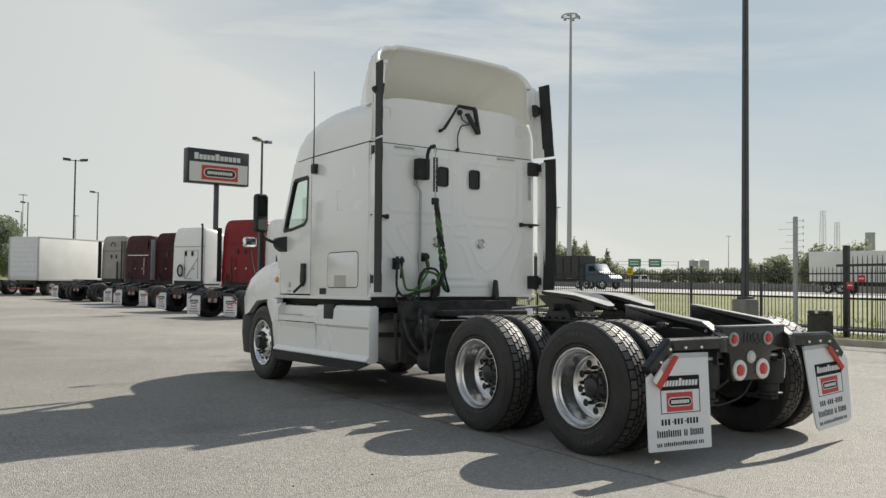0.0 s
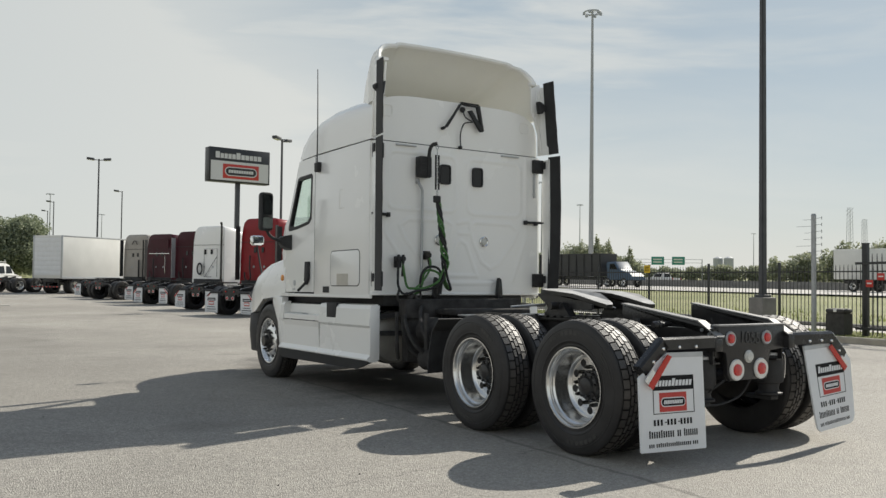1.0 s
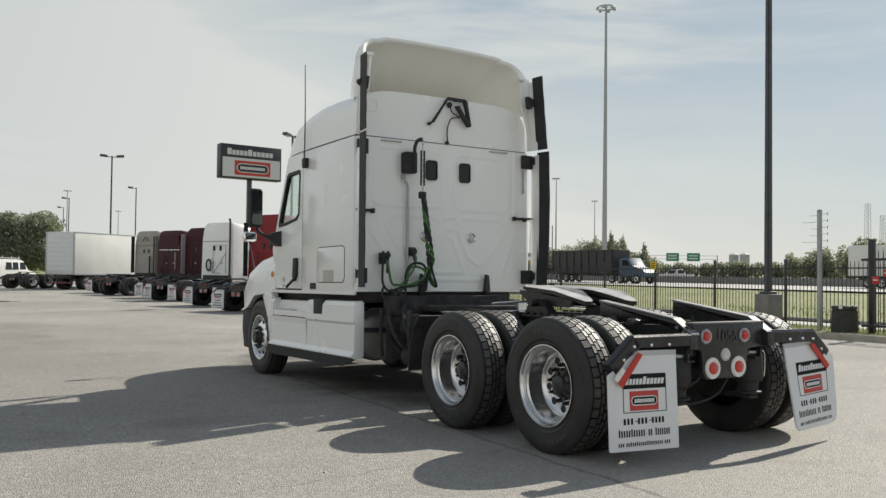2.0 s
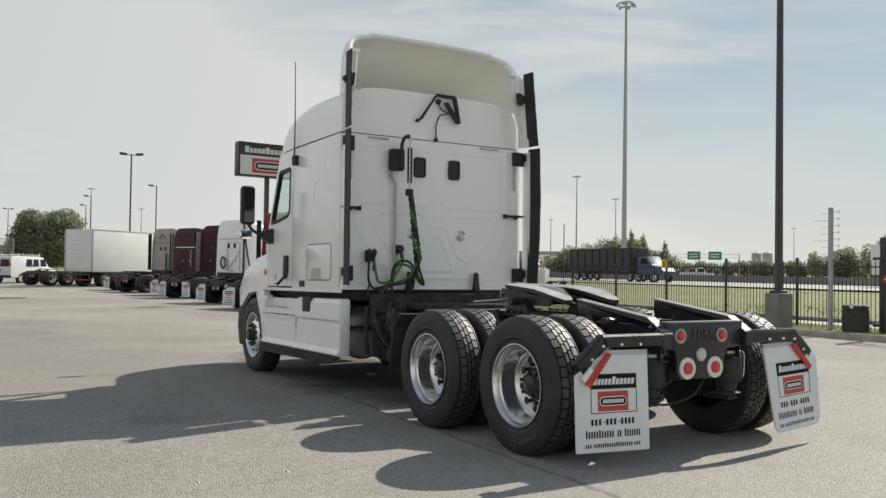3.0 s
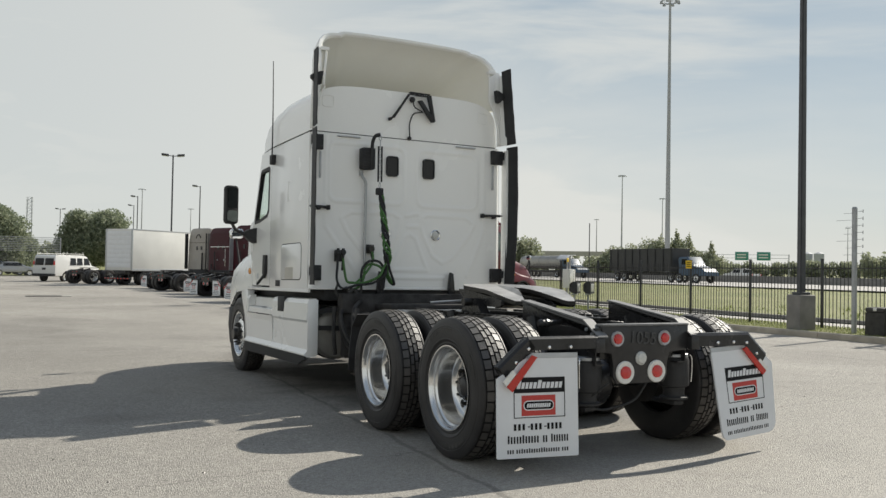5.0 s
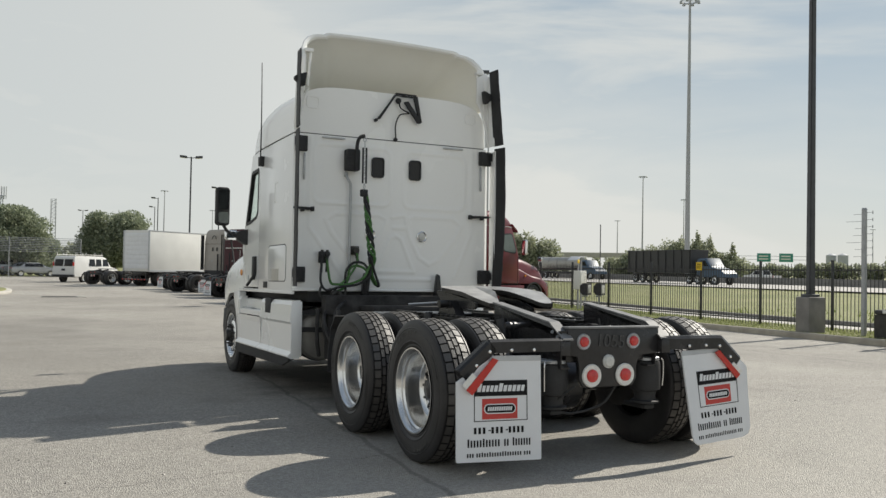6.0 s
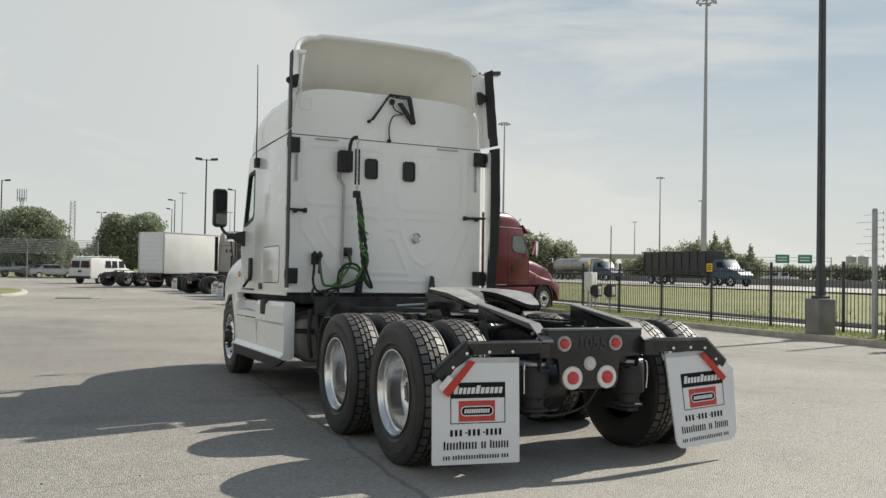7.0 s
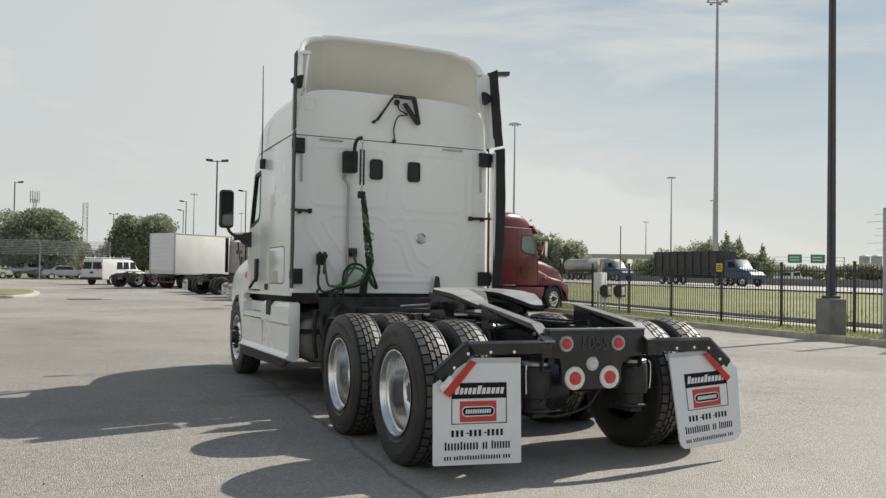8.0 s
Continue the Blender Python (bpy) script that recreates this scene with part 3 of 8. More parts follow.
for z0 in (0.18, 1.62):
    for a, b in zip(posts, posts[1:]):
        bm = B()
        q = [Vector((fence_x(t), t, gz(fence_x(t), t) + 0.1 + z0)) for t in (a + 0.03, b - 0.03)]
        loft(bm, [[c + Vector((dx, 0, dz)) for dx, dz in ((-0.018, -0.018), (0.018, -0.018), (0.018, 0.018), (-0.018, 0.018))] for c in q])
        part("rail", bm, M_FENCE, fence)
far_v, far_f = [], []
count = 0
for a in posts[:-1]:
    for k in range(1, 22):
        t = a + k * BAY / 22
        x = fence_x(t)
        z = gz(x, t) + 0.1
        if count < 300:
            p = part("picket", picket_me, None, fence)
            p.location = (x, t, z)
            count += 1
        else:
            i = len(far_v)
            far_v += [(x - 0.009, t - 0.009, z), (x + 0.009, t - 0.009, z), (x + 0.009, t + 0.009, z), (x - 0.009, t + 0.009, z), (x, t, z + 1.8)]
            far_f += [(i, i + 1, i + 4), (i + 1, i + 2, i + 4), (i + 2, i + 3, i + 4), (i + 3, i, i + 4)]
me = bpy.data.meshes.new("far_pickets")
me.from_pydata(far_v, [], far_f)
me.materials.append(M_FENCE)
tagged(part("far_pickets", me, None, fence), kind="stuff")

# sliding gate: heavier posts and a taller run of pickets
gate = thing("sliding_gate", Matrix(), "tall black steel picket gate beside its post", "gate")
for t, h in ((7.45, 2.24), (5.7, 2.0), (1.2, 2.1)):
    bm = B()
    box(bm, (gate_x(t) + 0.75, t - 0.065, -0.2), (gate_x(t) + 0.88, t + 0.065, h), 0.008)
    box(bm, (gate_x(t) + 0.74, t - 0.075, h), (gate_x(t) + 0.89, t + 0.075, h + 0.02), 0.004)
    part("gate_post", bm, M_FENCE, gate)
for z0 in (0.08, 0.30, 1.9):
    bm = B()
    loft(bm, [[(gate_x(t) + 0.62 + dx, t, gz(gate_x(t), t) + z0 + dz) for dx, dz in ((-0.03, -0.03), (0.03, -0.03), (0.03, 0.03), (-0.03, 0.03))] for t in (-6.0, 7.6)])
    part("gate_rail", bm, M_FENCE, gate)
for k in range(105):
    t = -5.9 + k * 0.128
    p = part("gate_picket", picket_me, None, gate)
    p.location = (gate_x(t) + 0.62, t, gz(gate_x(t), t) + 0.12)
    p.scale = (1.1, 1.1, 1.12)
for t, z0 in ((7.2, 1.26), (6.9, 1.43)):
    s = thing("warning_sign", pose(gate_x(t) + 0.57, t, z0, 0, 0, 0), "small red warning sign on the gate", "sign", "gate signs")
    bm = B()
    box(bm, (-0.006, -0.09, -0.085), (0.006, 0.09, 0.085), 0.01)
    part("sign_plate", bm, M_TAPE, s)
    bm = B()
    box(bm, (-0.010, -0.06, -0.01), (-0.006, 0.06, 0.02))
    part("bar", bm, M_TAPEW, s)

# galvanised corner post with wire arms
arm_post = thing("wire_post", pose(14.26, 8.72, gz(14.26, 8.72) + 0.1), "galvanised fence post carrying rows of wire arms", "post")
bm = B()
rod(bm, (0, 0, -0.1), (0, 0, 3.05), 0.062, seg=16)
rod(bm, (0, 0, 3.05), (0, 0, 3.10), 0.068, 0.05, seg=16)
part("tube_post", bm, M_GALV, arm_post)
for k in range(7):
    z0 = 2.98 - 0.17 * k
    bm = B()
    rod(bm, (-0.02, -0.06, z0), (0.02, -0.22, z0 + 0.01), 0.006, seg=6)
    rod(bm, (0.02, -0.21, z0 - 0.035), (0.02, -0.21, z0 + 0.045), 0.010, seg=8)
    part("wire_arm", bm, M_GALV, arm_post)
    bm = B()
    rod(bm, (-0.01, 0.06, z0 - 0.03), (-0.08, (0.24, 0.44, 0.2)[k % 3], z0 - 0.035), 0.005, seg=6)
    part("wire_arm", bm, M_GALV, arm_post)

# waste bin on the pavement by the gate
t_bin = thing("waste_bin", pose(14.12, 7.95, gz(14, 7.9) + 0.10, 0, 0, 8), "dark grey plastic waste bin with a hooded top", "bin")
bm = B()
loft(bm, [[(sx * w, sy * w, z0) for sx, sy in ((-1, -1), (1, -1), (1, 1), (-1, 1))] for w, z0 in ((0.225, 0.0), (0.23, 0.05), (0.225, 0.54), (0.23, 0.56))])
part("bin_body", bm, M_DUSTRUB, t_bin)
bm = B()
box(bm, (-0.24, -0.24, 0.56), (0.24, 0.24, 0.68), 0.05)
part("lid", bm, M_DUSTRUB, t_bin)
bm = B()
box(bm, (-0.246, -0.05, 0.60), (-0.236, 0.03, 0.67), 0.004)
part("label_plate", bm, M_TAPEW, t_bin, "small white label")


# ---- lamp posts ----
def lamp_post(x, y, h, arms, yaw, base=False, r=0.085, label="dark bronze lot lamp post"):
    z = gz(x, y) + (0.11 if base else 0.0)
    lp = thing("lamp_post", pose(x, y, z, 0, 0, yaw), label, "street lamp", "lot lamp posts")
    b = 0.0
    if base:
        b = 0.93
        bm = B()
        loft(bm, [[(sx * w, sy * w, zz) for sx, sy in ((-1, -1), (1, -1), (1, 1), (-1, 1))] for w, zz in ((0.25, -0.1), (0.25, 0.88), (0.235, 0.91))])
        bmesh.ops.bevel(bm, geom=[e for e in bm.edges], offset=0.015, segments=1, affect="EDGES")
        part("concrete_base", bm, M_CONCD, lp, "stained square concrete base")
        bm = B()
        box(bm, (-0.16, -0.16, 0.91), (0.16, 0.16, 0.98), 0.015)
        part("base_cover", bm, M_POLE, lp)
        bm = B()
        box(bm, (0.262, -0.20, 0.12), (0.33, -0.08, 0.36), 0.01)
        part("junction_box", bm, M_GALV, lp, "small grey electric box")
    bm = B()
    loft(bm, [[(sx * w, sy * w, zz) for sx, sy in ((-1, -1), (1, -1), (1, 1), (-1, 1))] for w, zz in ((r, b), (r * 0.75, h))])
    bmesh.ops.bevel(bm, geom=[e for e in bm.edges if abs(e.verts[0].co.z - e.verts[1].co.z) > 1], offset=r * 0.25, segments=2, affect="EDGES")
    part("pole", bm, M_POLE, lp)
    for s in arms:
        bm = B()
        rod(bm, (0, 0, h - 0.12), (s * 0.5, 0, h - 0.06), 0.035, seg=8)
        part("arm", bm, M_POLE, lp)
        bm = B()
        prism(bm, [(s * 0.35, h - 0.14), (s * 1.05, h - 0.08), (s * 1.05, h + 0.12), (s * 0.4, h + 0.06)], "y", -0.2, 0.2, bev=0.02)
        hd = part("lamp_head", bm, M_POLE, lp)
        bm = B()
        prism(bm, [(s * 0.45, h - 0.165), (s * 0.98, h - 0.118), (s * 0.98, h - 0.098), (s * 0.45, h - 0.145)], "y", -0.15, 0.15)
        part("lens", bm, M_LENSW, hd)
    return lp


lamp_post(14.08, 10.11, 11.2, (1, -1), 80, base=True, label="dark bronze lamp post on a square concrete base")
lamp_post(15.95, 32.4, 11.55, (1,), -10)
lamp_post(10.31, 77.96, 11.85, (1, -1), -12)
lamp_post(18.3, 54.0, 11.4, (1, -1), 35)
lamp_post(20.4, 114.2, 12.3, (-1,), -10)
lamp_post(14.97, 134.0, 11.9, (-1,), -8)
lamp_post(18.49, 164.2, 12.4, (-1,), -8)
lamp_post(-8.85, 120.8, 12.45, (1,), -8)
lamp_post(7.88, 199.4, 13.1, (1, -1), 0)


def high_mast(x, y, h, r, ring):
    hm = thing("high_mast", pose(x, y, gz(x, y) - 0.1), "tall grey tapered highway mast with a ring of floodlights", "light mast", "highway masts")
    bm = B()
    rod(bm, (0, 0, -0.2), (0, 0, h), r, r * 0.4, seg=12)
    part("mast", bm, M_GALV, hm)
    bm = B()
    lathe(bm, [(h - 0.5, ring), (h - 0.35, ring + 0.08), (h - 0.2, ring), (h - 0.35, ring - 0.08), (h - 0.5, ring)], 16, axis="z")
    for k in range(6):
        a = k * math.tau / 6
        rod(bm, (0, 0, h - 0.2), (ring * math.cos(a), ring * math.sin(a), h - 0.35), 0.035, seg=6)
    part("light_ring", bm, M_HAZEGREY, hm)
    for k in range(6):
        a = (k + 0.5) * math.tau / 6
        bm = B()
        c = Vector((ring * math.cos(a), ring * math.sin(a), h - 0.35))
        lathe(bm, [(-0.42, 0.27), (-0.1, 0.24), (0.1, 0.12), (0.14, 0.0)], 10, axis="z", centre=c)
        part("floodlight", bm, M_HAZEGREY, hm)


high_mast(97.25, 105.3, 48.2, 0.48, 1.5)
high_mast(121, 217, 46.0, 0.42, 1.6)
high_mast(254, 306, 46.0, 0.45, 1.8)
high_mast(461, 589, 46.0, 0.6, 2.2)
high_mast(73, 535, 46.0, 0.5, 2.2)
high_mast(687.6, 509.3, 44.0, 0.5, 2.2)
high_mast(359.3, 394.4, 46.5, 0.45, 1.9)
high_mast(131, 682, 44.5, 0.5, 2.2)

# ---- roadside sign on its post, lettering as plain bars ----
sg = thing("pylon_sign", pose(20.95, 70.8, 0.98, 0, 0, 5) @ Matrix.Diagonal((1.08, 1.08, 0.966, 1)), "illuminated dealer sign with a charcoal band on a dark post", "sign")
bm = B()
box(bm, (-0.17, -0.17, -0.2), (0.17, 0.17, 8.9), 0.02)
part("sign_post", bm, M_POLE, sg)
bm = B()
box(bm, (-2.75, -0.45, 8.8), (2.75, 0.45, 12.0), 0.05)
part("cabinet", bm, M_SIGND, sg, "dark sign cabinet")
face = part("sign_face", (lambda b: (box(b, (-2.6, -0.47, 8.95), (2.6, -0.45, 10.75)), b)[1])(B()), M_SIGNW, sg, "pale lower face")
x0 = -2.2
for w in (0.42, 0.33, 0.33, 0.33, 0.36, 0.42, 0.36, 0.38, 0.36, 0.36, 0.36):
    bm = B()
    box(bm, (x0, -0.475, 11.0), (x0 + w * 0.86, -0.455, 11.45 if w < 0.4 else 11.6))
    part("title_bar", bm, M_SIGNW, sg)
    x0 += w + 0.015
bm = B()
box(bm, (-1.55, -0.485, 9.15), (1.7, -0.473, 10.5), 0.003)
part("red_panel", bm, M_REDINK, face)
bm = B()
prism(bm, rrect(0.08, 9.82, 2.9, 0.86, 0.4), "y", -0.495, -0.487)
part("oval_rim", bm, M_SIGNW, face)
bm = B()
prism(bm, rrect(0.08, 9.82, 2.75, 0.7, 0.34), "y", -0.503, -0.497)
part("oval", bm, M_SIGND, face)
for k in range(10):
    bm = B()
    box(bm, (-1.05 + 0.226 * k, -0.511, 9.68), (-0.86 + 0.226 * k, -0.505, 9.96))
    part("name_bar", bm, M_SIGNW, face)


# storm drain let into the paving, and loose grit
dz = gz(-2.3, 37.8)
drain = thing("storm_drain", pose(-2.3, 37.8, dz), "rusty dark storm drain grate with a pale concrete edge", "drain")
bm = B()
for q in ((-0.75, -0.32, 0.75, -0.26), (-0.75, 0.26, 0.75, 0.32), (-0.75, -0.26, -0.69, 0.26), (0.69, -0.26, 0.75, 0.26)):
    box(bm, (q[0], q[1], -0.02), (q[2], q[3], 0.022))
part("drain_frame", bm, M_GREASE, drain)
for k in range(11):
    bm = B()
    box(bm, (-0.66 + k * 0.125, -0.258, -0.015), (-0.59 + k * 0.125, 0.258, 0.018))
    part("grate_bar", bm, M_GREASE, drain)
bm = B()
box(bm, (0.76, -0.34, -0.02), (1.15, 0.34, 0.03), 0.008)
part("concrete_edge", bm, M_CONC, drain, "pale concrete edge")
grit_rng = random.Random(21)
v, f = [], []
for k in range(70):
    x, y = grit_rng.uniform(-6, 7), 0.8 + 12 * grit_rng.random() ** 1.5
    r = grit_rng.uniform(0.004, 0.011)
    z, i, a = gz(x, y), len(v), grit_rng.uniform(0, 6.28)
    v += [(x + r * math.cos(a + j * 1.571) * (1.3 if j % 2 else 0.8), y + r * math.sin(a + j * 1.571), z) for j in range(4)] + [(x, y, z + r * 0.9)]
    f += [(i + j, i + (j + 1) % 4, i + 4) for j in range(4)]
me = bpy.data.meshes.new("loose_grit")
me.from_pydata(v, [], f)
me.materials.append(M_GREASE)
tagged(new("loose_grit", me), "scattered dark grit lying on the paving", "grit", kind="stuff")


# ---- shared truck meshes ----
def tread_blocks(bm, r, w, rows, cols, mi, offset=0.0):
    """Rubber blocks standing proud of a tyre that turns round x."""
    wide = [1.22 if c in (0, cols - 1) else 0.78 for c in range(cols)]
    cuts = [w * (sum(wide[:c]) / sum(wide) - 0.5) for c in range(cols + 1)]
    for c in range(cols):
        x0, x1 = cuts[c] + 0.006, cuts[c + 1] - 0.006
        edge = 0.011 if c in (0, cols - 1) else 0.0
        for k in range(rows):
            a0 = (k + 0.5 * (c % 2) + 0.17 * c + offset) * math.tau / rows
            a1 = a0 + math.tau / rows * 0.83
            q = []
            for rr, dr in ((r - 0.024, 0), (r, 1)):
                for a, x in ((a0, x0), (a1, x0), (a1, x1), (a0, x1)):
                    drop = edge if dr and ((c == 0 and x == x0) or (c == cols - 1 and x == x1)) else 0.0
                    q.append(bm.verts.new((x, (rr - drop) * math.cos(a), (rr - drop) * math.sin(a))))
            bm.faces.new(q[4:]).material_index = mi
            for i in range(4):
                j = (i + 1) % 4
                bm.faces.new((q[i], q[j], q[4 + j], q[4 + i])).material_index = 0


def tyre_mesh(r=0.525, w=0.27, rows=44, cols=4, seg=72, blocks=True):
    h = w / 2
    bm = B()
    lathe(bm, [(-h * 0.62, 0.288), (-h * 0.86, 0.30), (-h * 0.94, 0.325), (-h * 0.93, 0.335), (-h * 1.0, 0.352), (-h * 1.035, 0.355), (-h * 1.035, 0.361), (-h * 1.02, 0.364), (-h * 1.03, 0.38), (-h * 1.045, 0.42), (-h * 1.01, 0.45), (-h * 1.03, 0.453), (-h * 1.02, 0.458),
               (-h * 1.005, 0.46), (-h * 0.985, 0.478), (-h * 0.93, r - 0.026), (-h * 0.86, r - 0.014), (-h * 0.79, r - 0.011), (-h * 0.75, r - 0.022), (h * 0.75, r - 0.022), (h * 0.79, r - 0.011), (h * 0.86, r - 0.014), (h * 0.93, r - 0.026), (h * 0.985, 0.478),
               (h * 1.04, 0.42), (h * 0.94, 0.325), (h * 0.86, 0.30), (h * 0.62, 0.288)], seg, mi=0)
    if blocks:
        tread_blocks(bm, r, w * 0.76, rows, cols, 1)
        # raised moulding on the wall: a word as plain bars, and two curved strips
        for a0, n, wide, ra, rb in ((62, 7, 5.2, 0.405, 0.437), (242, 7, 5.2, 0.405, 0.437), (150, 1, 26, 0.425, 0.433), (-30, 1, 26, 0.425, 0.433), (152, 1, 18, 0.402, 0.408), (-28, 1, 18, 0.402, 0.408)):
            for k in range(n):
                b0, m = a0 + k * (wide + 1.9), max(1, int(wide / 4))
                loft(bm, [[(x, rr * math.cos(radians(b0 + wide * q / m)), rr * math.sin(radians(b0 + wide * q / m))) for x, rr in ((-h * 1.0, ra), (-h * 1.052, ra), (-h * 1.052, rb), (-h * 1.0, rb))] for q in range(m + 1)], mi=2)
    else:
        bmesh.ops.bevel(bm, geom=[e for e in bm.edges if abs(abs(e.verts[0].co.x) - abs(e.verts[1].co.x)) < 1e-6 and math.hypot(e.verts[0].co.y, e.verts[0].co.z) > r - 0.024], offset=0.004, segments=1, affect="EDGES")
    bmesh.ops.recalc_face_normals(bm, faces=bm.faces)
    return finish("tyre", bm, [M_TYRE, M_TREAD, M_DUSTRUB], 30)


def rim_mesh(deep, seg=56, dull=False):
    """Polished wheel; its outer plane is x = 0 and the vehicle lies towards +x."""
    bm = B()
    if deep:
        prof = [(0.03, 0.285), (0.0, 0.308), (-0.006, 0.312), (-0.006, 0.302), (0.004, 0.296), (0.014, 0.290), (0.042, 0.285), (0.049, 0.279), (0.055, 0.272), (0.100, 0.267), (0.165, 0.262), (0.186, 0.252), (0.200, 0.232), (0.198, 0.15), (0.198, 0.10)]
        dx, holes, rad = 0.1985, 10, 0.196
    else:
        prof = [(0.03, 0.285), (0.0, 0.308), (-0.006, 0.312), (-0.006, 0.302), (0.01, 0.287), (0.055, 0.276), (0.07, 0.262), (0.045, 0.245), (0.012, 0.19), (0.002, 0.15), (0.002, 0.10)]
        dx, holes, rad = 0.026, 10, 0.215
    lathe(bm, prof, seg)
    for k in range(holes):
        a = k * math.tau / holes
        c = Vector((dx, rad * math.cos(a), rad * math.sin(a)))
        lathe(bm, [(-0.004, 0.0), (-0.004, 0.026), (0.0, 0.031), (0.012, 0.031)], 14, mi=1, centre=c)
    bmesh.ops.recalc_face_normals(bm, faces=bm.faces)
    return finish("wheel", bm, [M_STEELRIM if dull else M_ALLOY if deep else M_RIMF, M_BLACKM], 30)


def hub_mesh(deep):
    bm = B()
    if deep:
        lathe(bm, [(0.20, 0.125), (0.183, 0.125), (0.178, 0.115), (0.150, 0.104), (0.142, 0.080), (0.118, 0.070), (0.110, 0.056), (0.110, 0.0)], 28)
    else:
        lathe(bm, [(0.004, 0.11), (-0.02, 0.105), (-0.03, 0.085), (-0.075, 0.08), (-0.085, 0.07), (-0.085, 0.0)], 28)
    return finish("hub", bm, [M_BLACK if deep else M_GREASE], 30)


bm = B()
rod(bm, (0, 0, 0), (-0.03, 0, 0), 0.019, 0.017, seg=6)
rod(bm, (-0.028, 0, 0), (-0.05, 0, 0), 0.012, 0.011, seg=8)
NUT = finish("wheel_nut", bm, M_GREASE, 30)
bm = B()
rod(bm, (0, 0, 0), (-0.016, 0, 0), 0.012, seg=6)
CAPBOLT = finish("hub_bolt", bm, M_BLACK, 30)


TYRE_D, TYRE_F, TYRE_LOW = tyre_mesh(), tyre_mesh(0.525, 0.275, 64, 5), tyre_mesh(seg=32, blocks=False)
RIM_D, RIM_F, RIM_DULL, HUB_D, HUB_F = rim_mesh(True), rim_mesh(False), rim_mesh(True, 32, True), hub_mesh(True), hub_mesh(False)


def wheel(parent, x, y, side, kind, low=False, z=0.515, turn=0.0, dull=False):
    """side -1: the outer face looks to -x. kind: outer, inner or front."""
    m = pose(x, y, z, turn, 0, 0) if side < 0 else pose(x, y, z, turn, 0, 180)
    half = 0.1325 if kind != "front" else 0.1375
    if kind == "inner":
        w = part("inner_tyre", TYRE_LOW if low else TYRE_D, None, parent)
        w.matrix_basis = m
        return w
    w = part("wheel", (RIM_DULL if dull else RIM_D) if kind == "outer" else RIM_F, None, parent, "polished aluminium disc wheel" if not low else "")
    w.matrix_basis = m @ pose(-half + 0.006, 0, 0)
    t = part("tyre", TYRE_LOW if low else (TYRE_D if kind == "outer" else TYRE_F), None, w, "black rubber tyre with dusty tread blocks" if not low else "")
    t.location = (half - 0.006, 0, 0)
    part("hub", HUB_D if kind == "outer" else HUB_F, None, w, "black hub" if kind == "outer" else "bare metal hub")
    if not low and side < 0:
        for k in range(10):
            a = (k + 0.5) * math.tau / 10
            p = part("wheel_nut", NUT, None, w)
            p.location = (0.198, 0.148 * math.cos(a), 0.148 * math.sin(a)) if kind == "outer" else (0.002, 0.143 * math.cos(a), 0.143 * math.sin(a))
        for k in range(8 if kind == "outer" else 0):
            p = part("hub_bolt", CAPBOLT, None, w)
            p.location = (0.147, 0.09 * math.cos(k * math.tau / 8), 0.09 * math.sin(k * math.tau / 8))
    return w


def all_wheels(parent, low=False, axles=(0.635, 1.965), front=7.09, dull=False):
    for k, y in enumerate(axles):
        for side in (-1, 1):
            wheel(parent, side * 1.155, y, side, "outer", low, turn=37 * k + 11 * side, dull=dull)
            wheel(parent, side * 0.82, y, side, "inner", low, turn=19 * k + 5 * side)
    if front:
        for side in (-1, 1):
            wheel(parent, side * 1.045, front, side, "front", low)


# mud flap and its print, hung at the origin, drawn for the near side (-x outer)
bm = B()
outline = [(0.314, 0.0), (0.313, -0.693), (0.307, -0.70), (-0.309, -0.692), (-0.315, -0.685), (-0.315, -0.17), (-0.04, 0.0)]
prism(bm, outline, "y", -0.007, 0.007)
FLAP_ME = finish("mudflap", bm, M_FLAP)
bm = B()
prism(bm, [(0.314, 0.0), (0.314, -0.035), (-0.095, -0.035), (-0.04, 0.0)], "y", -0.010, -0.0075)
CLAMP_ME = finish("clamp_strip", bm, M_SILVER)
bm = B()
prism(bm, [(-0.315, 0.0), (-0.315, -0.035), (0.11, -0.035), (0.06, 0.0)], "y", -0.010, -0.0075)
CLAMP_R_ME = finish("clamp_strip", bm, M_SILVER)


def letters(name, x0, widths, zb, heights, slant, y0, y1, material, gap=0.003):
    """A word as a row of plain bars, each a piece of its own."""
    row = []
    for w, h in zip(widths, heights):
        b = B()
        prism(b, [(x0, zb), (x0 + w, zb), (x0 + w + slant * h, zb + h), (x0 + slant * h, zb + h)], "y", y0, y1)
        row.append((name, finish(name, b, material)))
        x0 += w + gap
    return row


bm = B()
box(bm, (-0.189, -0.0095, -0.263), (0.208, -0.0075, -0.163))
BAND_ME = finish("title_panel", bm, M_INK)
TITLE = letters("title_bar", -0.168, (0.026, 0.022, 0.020, 0.022, 0.024, 0.027, 0.025, 0.026, 0.024, 0.024, 0.023), -0.237, [0.054 if k in (0, 5) else 0.041 for k in range(11)], 0.22, -0.0115, -0.0098, M_FLAP, 0.0085)
bm = B()
pane_with_hole(bm, [(-0.189, -0.432), (0.208, -0.432), (0.208, -0.26), (-0.189, -0.26)], [(-0.184, -0.427), (0.203, -0.427), (0.203, -0.266), (-0.184, -0.266)], "y", -0.0095, -0.0075)
BORDER_ME = finish("logo_border", bm, M_INK)
bm = B()
box(bm, (-0.130, -0.0095, -0.418), (0.132, -0.0075, -0.283))
RED_ME = finish("red_panel", bm, M_REDINK)
bm = B()
prism(bm, rrect(0.001, -0.350, 0.236, 0.066, 0.032), "y", -0.0110, -0.0098)
